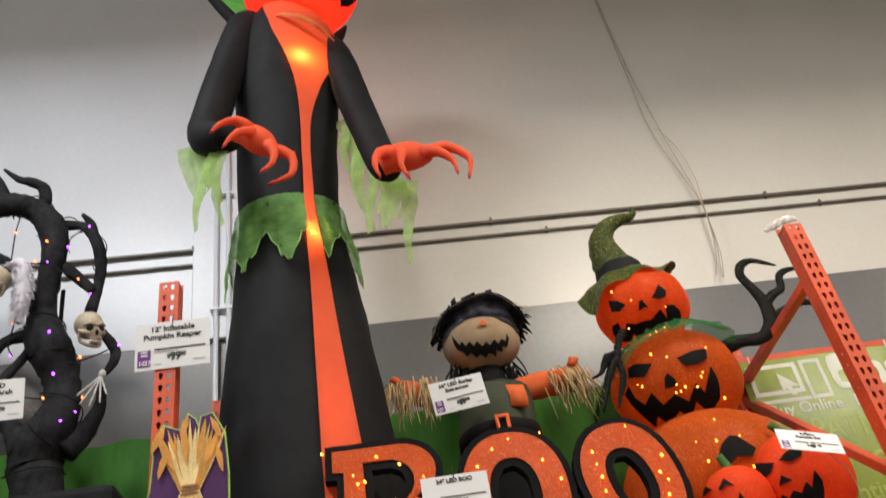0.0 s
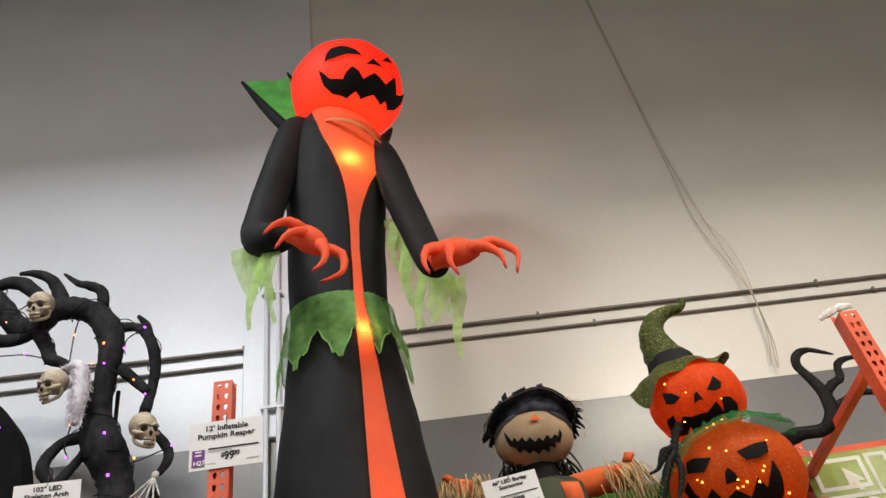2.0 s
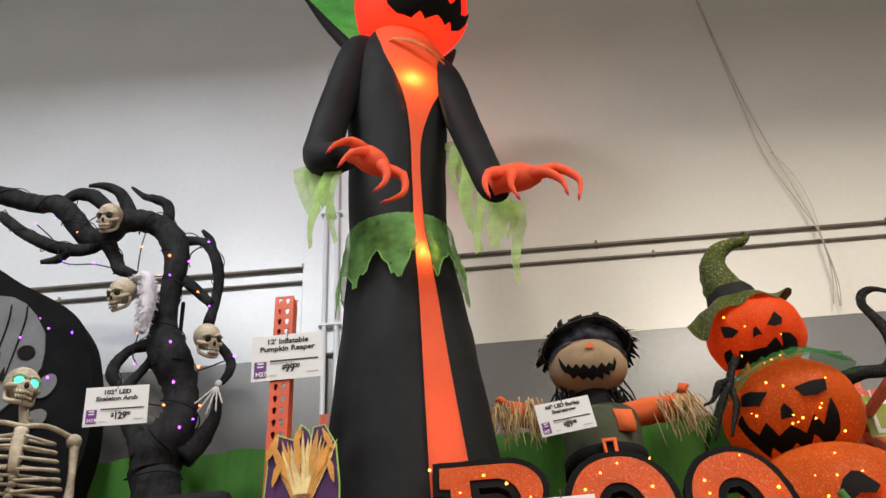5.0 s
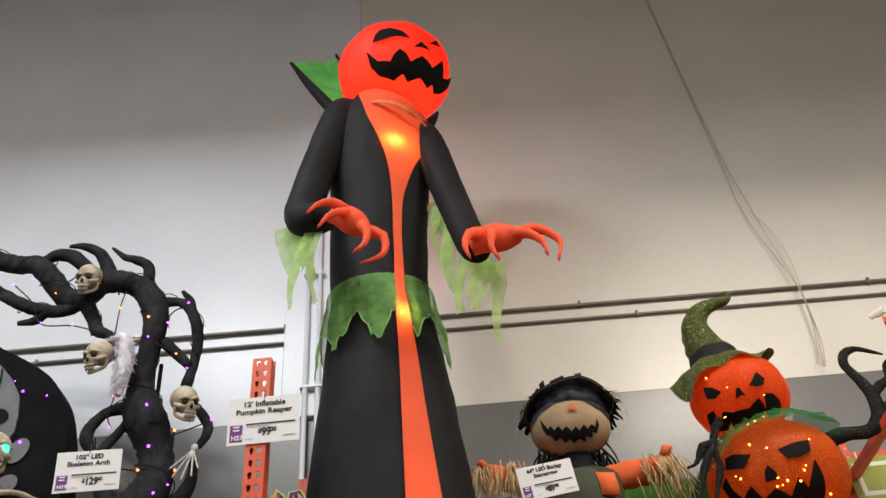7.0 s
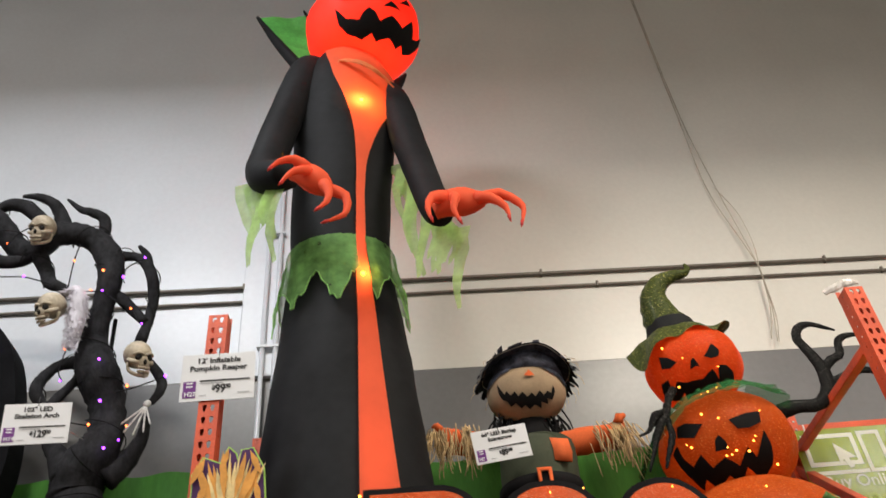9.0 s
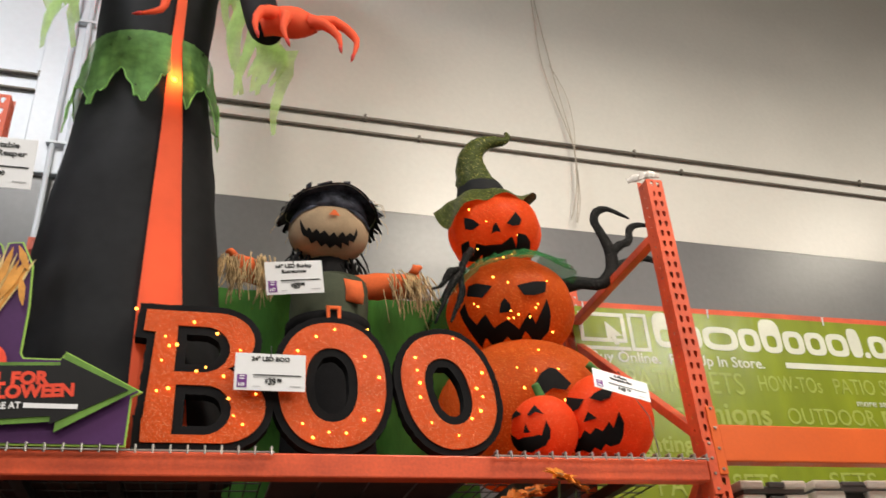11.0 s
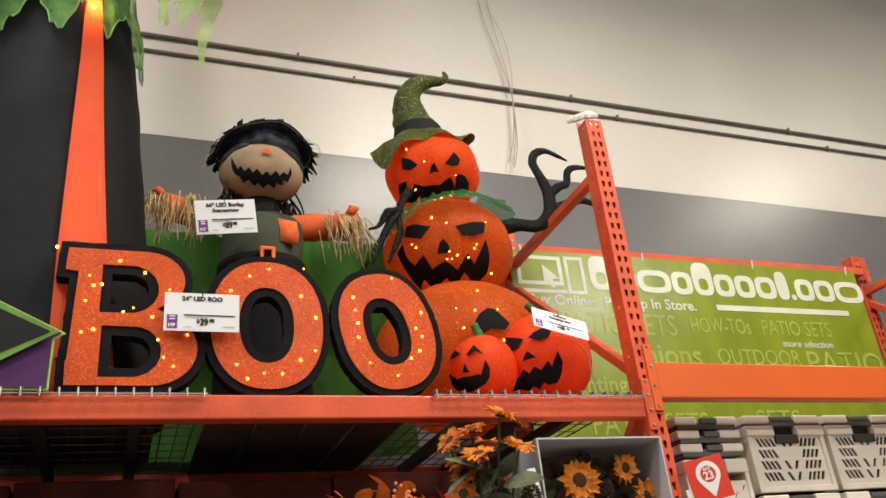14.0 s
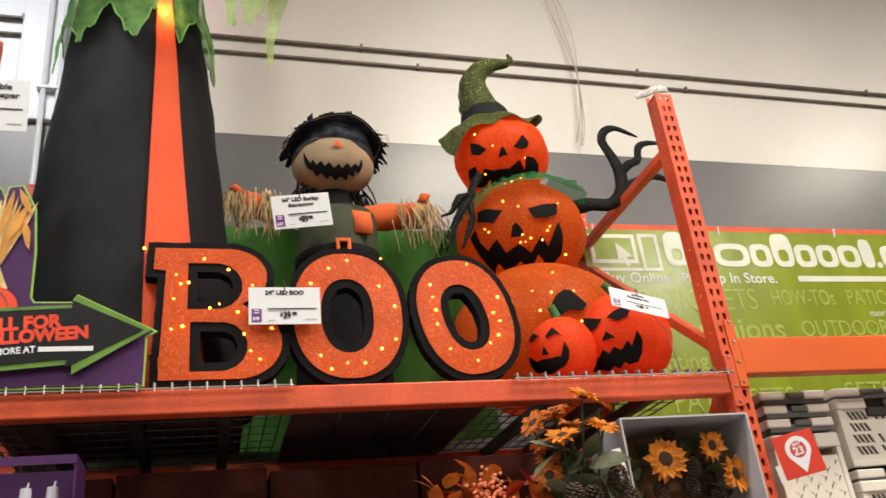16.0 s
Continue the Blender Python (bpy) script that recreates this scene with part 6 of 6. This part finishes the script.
# ---- folding crates ----
def crate_meshes():
    w, h, d = 0.392, 0.30, 0.30
    out = {}
    loops = [[(0.02, 0.02), (w - 0.02, 0.02), (w - 0.02, h - 0.07), (0.02, h - 0.07)]]
    for px, cols, sl in ((0.05, 4, 1), (0.168, 3, 0), (0.265, 4, -1)):
        for r in range(4):
            for c in range(cols):
                x, z = px + c * 0.022, 0.045 + r * 0.046
                dx = 0.016 * (sl if sl else (1 if c < 1 else -1))
                if sl == 0 and c == 1:
                    continue
                if sl == 0 and r == 2:
                    continue
                loops.append([(x + dx * -0.5, z + 0.034), (x - dx * -0.5, z), (x - dx * -0.5 + 0.0155, z), (x + dx * -0.5 + 0.0155, z + 0.034)])
    out["front_panel"] = (slab(loops, 0.006, y=0.012), CRATE)
    # solid block; the shade behind the slots is put into its colour
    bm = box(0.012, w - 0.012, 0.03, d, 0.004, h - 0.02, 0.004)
    out["inside"] = (bm, CRATE_SHADE)
    bm = bmesh.new()
    add_box(bm, 0, 0.022, 0.004, d, 0, h - 0.06, 0.003)
    add_box(bm, w - 0.022, w, 0.004, d, 0, h - 0.06, 0.003)
    add_box(bm, 0, w, 0.004, 0.03, 0, 0.022, 0.003)
    out["frame"] = (bm, CRATE)
    bm = bmesh.new()
    for x0 in (-0.003, w - 0.137):
        add_box(bm, x0, x0 + 0.14, -0.004, d, h - 0.075, h - 0.032, 0.006)
        add_box(bm, x0 + 0.004, x0 + 0.13, -0.002, d, h - 0.022, h + 0.012, 0.006)
    out["rim"] = (bm, CRATE)
    out["lid"] = (box(0.004, w - 0.004, 0.006, d - 0.01, h - 0.034, h - 0.004, 0.003), CRATE_GREY)
    out["latch"] = (box(w / 2 - 0.055, w / 2 + 0.055, 0.002, 0.03, h - 0.012, h + 0.008, 0.004), CRATE_GREY)
    # the grip is a bar in the shade colour, no opening is cut
    out["grip"] = (box(w / 2 - 0.058, w / 2 + 0.058, 0.0, 0.02, h - 0.105, h - 0.07, 0.004), CRATE_SHADE)
    return out


master = thing("folding_crate", "putty plastic folding crate with grey lid and slotted sides", "crate", (2.13, 3.45, 2.048), group="folding crates")
for nm, (bm, m) in crate_meshes().items():
    part(nm, bm, m, master)
for x in (2.13, 2.545, 2.96, 3.375):
    for k in range(3):
        if (x, k) != (2.13, 2):
            copy_thing(master, pose(x, 3.45, 1.40 + k * 0.324))


def flat_crate(x, z):
    c = thing("folded_crate", "collapsed putty plastic crate with grey hinge strip", "crate", (x, 3.45, z), group="folded crates")
    w = 0.30
    part("tray", box(0.01, w - 0.01, 0.006, 0.30, 0, 0.03, 0.003), CRATE_GREY, c)
    for x0 in (0, w - 0.105):
        part("rim", box(x0, x0 + 0.105, 0, 0.30, 0.018, 0.052, 0.006), CRATE, c)
    part("hinge", box(0.125, 0.20, -0.002, 0.02, 0.022, 0.046, 0.003), CRATE_GREY, c)
    return c


for k in range(3):
    flat_crate(1.795, 2.195 + k * 0.055)
tall = thing("folding_crate", "putty plastic crate with a leaf-pattern side under folded crates", "crate", (1.795, 3.45, 1.40))
holes = [[(0.02, 0.0), (0.28, 0.0), (0.28, 0.7), (0.02, 0.7)]]
for r in range(22):
    for c in range(7):
        x, z = 0.05 + c * 0.032 + (r % 2) * 0.012, 0.03 + r * 0.030
        s = 1 if (r + c) % 2 else -1
        holes.append([(x, z), (x + 0.009, z + 0.009 * s + 0.003), (x + 0.016, z + 0.017 * s + 0.005), (x + 0.006, z + 0.012 * s + 0.006)])
part("front_panel", slab(holes[:1], 0.006, y=0.012), CRATE, tall)
# openings drawn as shade-coloured slivers on the panel; the block behind is painted likewise
part("pattern", (lambda b: ([merge(b, slab([q], 0.001, y=0.0105)) for q in holes[1:]], b)[1])(bmesh.new()), CRATE_SHADE, tall)["kind"] = "stuff"
part("inside", box(0.01, 0.29, 0.03, 0.3, 0.0, 0.70, 0.004), CRATE_SHADE, tall)
part("frame", box(0.0, 0.02, 0.004, 0.3, 0.0, 0.73, 0.003), CRATE, tall)
part("frame", box(0.28, 0.30, 0.004, 0.3, 0.0, 0.73, 0.003), CRATE, tall)
for x0 in (0.0, 0.195):
    part("rim", box(x0, x0 + 0.105, 0.0, 0.3, 0.73, 0.785, 0.006), CRATE, tall)

bay = thing("bay_sign", "red bay number sign with a white map pin", "sign", (1.648, 3.255, 2.13), (4, -9, -14))
bay.scale = (0.80, 0.80, 0.80)
part("plate", box(0, 0.19, 0, 0.003, -0.19, 0, 0.001), BAY_RED, bay)
pin = arc(0.10, -0.075, 0.058, 0.058, -35, 215, 26) + [(0.10, -0.178)]
part("pin", slab([pin, ellipse(0.10, -0.075, 0.037, 0.037, 24)], 0.001, y=-0.0015), PAPER, bay, "white map pin")
words("BAY", 0.021, PAPER, bay, (0.10, -0.002, -0.058), bold=0.0006, align="CENTER")
words("23", 0.05, PAPER, bay, (0.10, -0.002, -0.098), bold=0.0014, align="CENTER")
part("side_strip", box(-0.028, -0.012, 0, 0.003, -0.2, -0.12), PAPER, bay)


# ---- fall stock under the deck ----
def flower(bm, at, facing, r, seed, petals=17, slots=(0, 1)):
    rr = random.Random(seed)
    piece = bmesh.new()
    for ring in range(2):
        for k in range(petals):
            a = 2 * math.pi * (k + 0.5 * ring) / petals + rr.uniform(-0.1, 0.1)
            ln, w = r * rr.uniform(0.8, 1.05) * (1 - 0.12 * ring), r * 0.17 * rr.uniform(0.8, 1.2)
            up = rr.uniform(-0.15, 0.35) * r
            m = Matrix.Rotation(a, 4, "Z")
            p = [(-w * 0.4, 0.3 * r, 0.01 * ring), (w * 0.4, 0.3 * r, 0.01 * ring), (w, 0.62 * r, 0.12 * r + up * 0.4), (0, ln, up), (-w, 0.62 * r, 0.12 * r + up * 0.4), (0, 0.6 * r, 0.05 * r + up * 0.4)]
            v = [piece.verts.new(m @ Vector(q)) for q in p]
            for f in ((0, 1, 5), (1, 2, 5), (2, 3, 5), (3, 4, 5), (4, 0, 5)):
                piece.faces.new([v[i] for i in f]).material_index = slots[0]
    q = Vector(facing).to_track_quat("Z", "Y").to_matrix().to_4x4()
    piece.transform(Matrix.Translation(at) @ q)
    return merge(bm, piece)


def bloom(name, at, facing, r, seed, petals, material, parent, label):
    q = Matrix.Translation(at) @ Vector(facing).to_track_quat("Z", "Y").to_matrix().to_4x4()
    core = ball((0, 0, 0.02 * r), (0.36 * r, 0.36 * r, 0.16 * r), seg=14, rings=8)
    core.transform(q)
    head = part(name, core, SEED, parent, label, smooth=True)
    part("petals", flower(bmesh.new(), at, facing, r, seed, petals), material, head)["kind"] = "stuff"


def leaf_blade(bm, at, facing, ln, w, roll, slot):
    piece = bmesh.new()
    n = 6
    left, mid, right = [], [], []
    for j in range(n + 1):
        s = j / n
        ww = w * math.sin(math.pi * min(1, 0.06 + s * 0.94)) ** 0.8
        mid.append(piece.verts.new((0, s * ln, -0.25 * ln * s * s)))
        left.append(piece.verts.new((-ww, s * ln, 0.12 * w - 0.25 * ln * s * s)))
        right.append(piece.verts.new((ww, s * ln, 0.12 * w - 0.25 * ln * s * s)))
    for j in range(n):
        piece.faces.new((left[j], mid[j], mid[j + 1], left[j + 1])).material_index = slot
        piece.faces.new((mid[j], right[j], right[j + 1], mid[j + 1])).material_index = slot
    q = Vector(facing).to_track_quat("Y", "Z").to_matrix().to_4x4()
    piece.transform(Matrix.Translation(at) @ q @ Matrix.Rotation(roll, 4, "Y"))
    return merge(bm, piece)


def pine_cone(bm, at, r, seed, slot):
    rr = random.Random(seed)
    for k in range(70):
        t = k / 70
        a = k * 2.4
        z = (t - 0.5) * 2.4 * r
        rad = r * math.sqrt(max(0.05, 1 - (2 * t - 1) ** 2)) * 0.8
        add_ball(bm, (at[0] + rad * math.cos(a), at[1] + rad * math.sin(a), at[2] + z), (0.22 * r, 0.22 * r, 0.13 * r), seg=6, rings=4, slot=slot, turn=(rr.uniform(-20, 20), 0, 0))


crate_under = single("carton", box(1.05, 1.545, 3.22, 3.55, 1.382, 1.725, 0.004), CARTON, "plain brown carton under the wreath box", "carton")
wbox = thing("wreath_box", "open pale grey display box holding a sunflower wreath", "display box", (1.05, 3.2, 1.727))
part("back", box(0, 0.49, 0.27, 0.276, 0, 0.487), CARTON, wbox, "brown card back")
for x0 in (0.0, 0.484):
    part("side", box(x0, x0 + 0.006, 0, 0.27, 0, 0.487), BOX_GREY, wbox)
part("top", box(0.006, 0.484, 0, 0.27, 0.481, 0.487), BOX_GREY, wbox)
part("bottom", box(0.006, 0.484, 0, 0.27, 0, 0.006), BOX_GREY, wbox)
wreath = thing("sunflower_wreath", "sunflower and pine cone wreath in the grey box", "wreath")
bm = bmesh.new()
wr = random.Random(9)
for k in range(46):
    a = 2 * math.pi * k / 46
    p = (1.30 + 0.15 * math.cos(a) + wr.uniform(-0.03, 0.03), 3.38 + wr.uniform(-0.04, 0.03), 1.985 + 0.15 * math.sin(a) + wr.uniform(-0.03, 0.03))
    leaf_blade(bm, p, (math.cos(a) + wr.uniform(-1, 1), -0.7, math.sin(a) + wr.uniform(-1, 1)), wr.uniform(0.06, 0.1), 0.022, wr.uniform(-1, 1), 0)
part("leaves", bm, LEAF, wreath, "green silk leaves")["kind"] = "stuff"
part("twig_ring", tube([(1.30 + 0.15 * math.cos(a), 3.40, 1.985 + 0.15 * math.sin(a), 0.03) for a in np.linspace(0, 2 * math.pi, 25)], sides=8, steps=2, wobble=0.5), CONE, wreath)
for k, (x, z, r, face) in enumerate(((1.235, 2.085, 0.085, (-0.1, -1, 0.05)), (1.425, 2.125, 0.06, (0.1, -1, -0.2)), (1.49, 2.02, 0.075, (0.4, -1, 0.1)), (1.40, 1.86, 0.08, (0.1, -1, -0.2)), (1.2, 1.88, 0.07, (0, -1, -0.1)))):
    bloom("sunflower", (x, 3.29, z), face, r, 30 + k, 17, PETAL, wreath, "golden silk sunflower")
for k, (x, z) in enumerate(((1.32, 2.13), (1.36, 2.06), (1.22, 1.99), (1.29, 2.16), (1.34, 1.99), (1.44, 1.96))):
    bm = bmesh.new()
    pine_cone(bm, (x, 3.33, z), 0.03, k, 0)
    part("pine_cone", bm, CONE, wreath)

bouquet = thing("sunflower_bush", "artificial sunflower bush with amber blooms and grey-green leaves", "artificial plant")
part("pot", lathe([(0.86, 3.17, 1.382, 0.08, 0.08), (0.86, 3.17, 1.5, 0.1, 0.1), (0.86, 3.17, 1.56, 0.105, 0.105)]), CARTON, bouquet)
BLOOMS = [(0.897, 3.13, 2.275, 0.066, (0.2, -0.45, 0.9)), (0.945, 3.12, 2.165, 0.066, (0.2, -0.5, 0.9)), (0.80, 3.12, 2.14, 0.066, (-0.3, -0.5, 0.9)), (0.81, 3.17, 2.235, 0.055, (-0.4, -0.4, 0.9)), (0.735, 3.18, 2.20, 0.058, (-0.7, -0.4, 0.6)), (0.985, 3.2, 2.262, 0.052, (0.5, -0.3, 0.8)), (0.78, 3.2, 2.10, 0.055, (-0.5, -0.7, 0.4)), (0.88, 3.22, 2.2, 0.055, (0, -0.4, 0.8)), (0.76, 3.18, 2.03, 0.055, (-0.4, -0.8, 0.3)), (0.76, 3.2, 2.13, 0.05, (-0.3, -0.5, 0.7))]
for k, (x, y, z, r, face) in enumerate(BLOOMS):
    bloom("sunflower", (x, y, z), face, r, 60 + k, 15, PETAL if k < 3 else PETAL_DARK, bouquet, "amber silk sunflower")
    part("stem", tube([(0.86, 3.17, 1.5, 0.006), ((x + 0.86) / 2, 3.2, (z + 1.6) / 2, 0.005), (x, y + 0.01, z - 0.01, 0.004)], sides=5, steps=5), LEAF, bouquet)
bm = bmesh.new()
for k in range(70):
    z = wr.uniform(1.62, 2.11)
    p = (0.87 + wr.uniform(-0.10, 0.09), 3.17 + wr.uniform(-0.05, 0.08), z)
    leaf_blade(bm, p, (wr.uniform(-1, 1), wr.uniform(-1, 0.2), wr.uniform(-0.6, 0.8)), wr.uniform(0.08, 0.16), wr.uniform(0.025, 0.045), wr.uniform(-1, 1), 0)
part("leaves", bm, mat("grey_green_silk_leaf", (0.12, 0.13, 0.075), 0.7, vary=0.4, scale=14, through_light=0.15), bouquet, "grey-green silk leaves")["kind"] = "stuff"
for k, (x, z) in enumerate(((0.955, 2.0), (0.86, 1.94), (0.98, 1.93), (0.80, 1.95))):
    bm = bmesh.new()
    pine_cone(bm, (x, 3.1, z), 0.035, 40 + k, 0)
    part("pine_cone", bm, CONE, bouquet)

part("hang_tag", box(-0.022, 0.022, 0, 0.0015, -0.10, 0.0), PAPER, bouquet, "white hang tag").matrix_world = pose(0.965, 3.10, 2.09, 0, -12, 25)

fall = thing("fall_leaf_bush", "artificial bush of dark orange autumn leaves with berries", "artificial plant")
part("pot", lathe([(0.58, 3.24, 1.382, 0.09, 0.09), (0.58, 3.24, 1.6, 0.11, 0.11)]), CARTON, fall)
bm, bm2 = bmesh.new(), bmesh.new()
for k in range(230):
    a = wr.uniform(0, 2 * math.pi)
    rad = math.sqrt(wr.random()) * 0.19
    z = 1.62 + 0.44 * wr.random() * (1 - rad * 1.5)
    p = (0.56 + rad * math.cos(a) * 1.2, 3.24 + rad * math.sin(a) * 0.45, z + 0.05)
    leaf_blade(bm if k % 3 else bm2, p, (wr.uniform(-1, 1), wr.uniform(-1, 0.3), wr.uniform(-0.3, 1)), wr.uniform(0.05, 0.09), wr.uniform(0.016, 0.03), wr.uniform(-1, 1), 0)
part("leaves", bm, PETAL_DARK, fall, "burnt orange silk leaves")["kind"] = "stuff"
part("leaves", bm2, mat("red_silk_leaf", (0.40, 0.045, 0.015), 0.65, vary=0.35, scale=14), fall, "dark red silk leaves")["kind"] = "stuff"
bm = bmesh.new()
for k in range(60):
    add_ball(bm, (0.55 + wr.gauss(0, 0.035), 3.15 + wr.uniform(-0.02, 0.02), 2.0 + wr.gauss(0, 0.03)), 0.006, seg=6, rings=4)
part("berry_cluster", bm, mat("orange_berry", (0.75, 0.22, 0.10), 0.4), fall, "small orange berries")["kind"] = "stuff"

purple = thing("purple_display_box", "open purple display box with candle tips", "display box", (-1.02, 3.19, 1.385))
part("back", box(0, 0.38, 0.2, 0.206, 0, 0.79), SIGN_PURPLE, purple)
for x0 in (0.0, 0.374):
    part("side", box(x0, x0 + 0.006, 0, 0.2, 0, 0.79), SIGN_PURPLE, purple)
part("front", box(0.006, 0.374, 0, 0.006, 0, 0.62), SIGN_PURPLE, purple)
part("top_edge", box(0.0, 0.38, -0.003, 0.0, 0.765, 0.79), SIGN_PURPLE, purple)
for x in (0.11, 0.24, 0.31):
    part("candle", tube([(x, 0.08, 0.02, 0.02), (x, 0.08, 0.66, 0.018), (x, 0.08, 0.70, 0.006), (x + 0.006, 0.08, 0.735, 0.002)], sides=8, steps=3), FLUFF, purple)
# row of cartons added to hide the lit wall; body and tape painted shade-dark
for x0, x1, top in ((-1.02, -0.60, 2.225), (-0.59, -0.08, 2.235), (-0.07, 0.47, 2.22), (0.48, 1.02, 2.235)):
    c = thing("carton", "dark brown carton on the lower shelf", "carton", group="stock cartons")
    part("body", box(x0, x1, 3.76, 4.30, 1.382, top, 0.006), SHADED_CARTON, c)
    part("tape", box((x0 + x1) / 2 - 0.025, (x0 + x1) / 2 + 0.025, 3.7565, 3.7595, 1.40, top - 0.008), SHADED_CARTON, c)
# out-of-view solid shelf, added so floor bounce stays off the deck's underside
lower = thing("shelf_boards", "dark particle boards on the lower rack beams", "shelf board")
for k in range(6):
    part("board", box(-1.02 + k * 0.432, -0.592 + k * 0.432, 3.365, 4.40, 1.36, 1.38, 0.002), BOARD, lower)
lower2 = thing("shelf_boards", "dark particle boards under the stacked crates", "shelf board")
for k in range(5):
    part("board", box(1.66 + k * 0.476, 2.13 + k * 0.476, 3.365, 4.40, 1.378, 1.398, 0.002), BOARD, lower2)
bm = tube([(1.50, 3.34, 3.66, 0.012), (1.545, 3.32, 3.675, 0.018), (1.60, 3.31, 3.69, 0.02), (1.65, 3.32, 3.695, 0.012)], sides=8, steps=4, flat=0.4, wobble=0.6)
single("tape_scrap", bm, TAPE, "crumpled clear tape stuck to the post top", "tape")
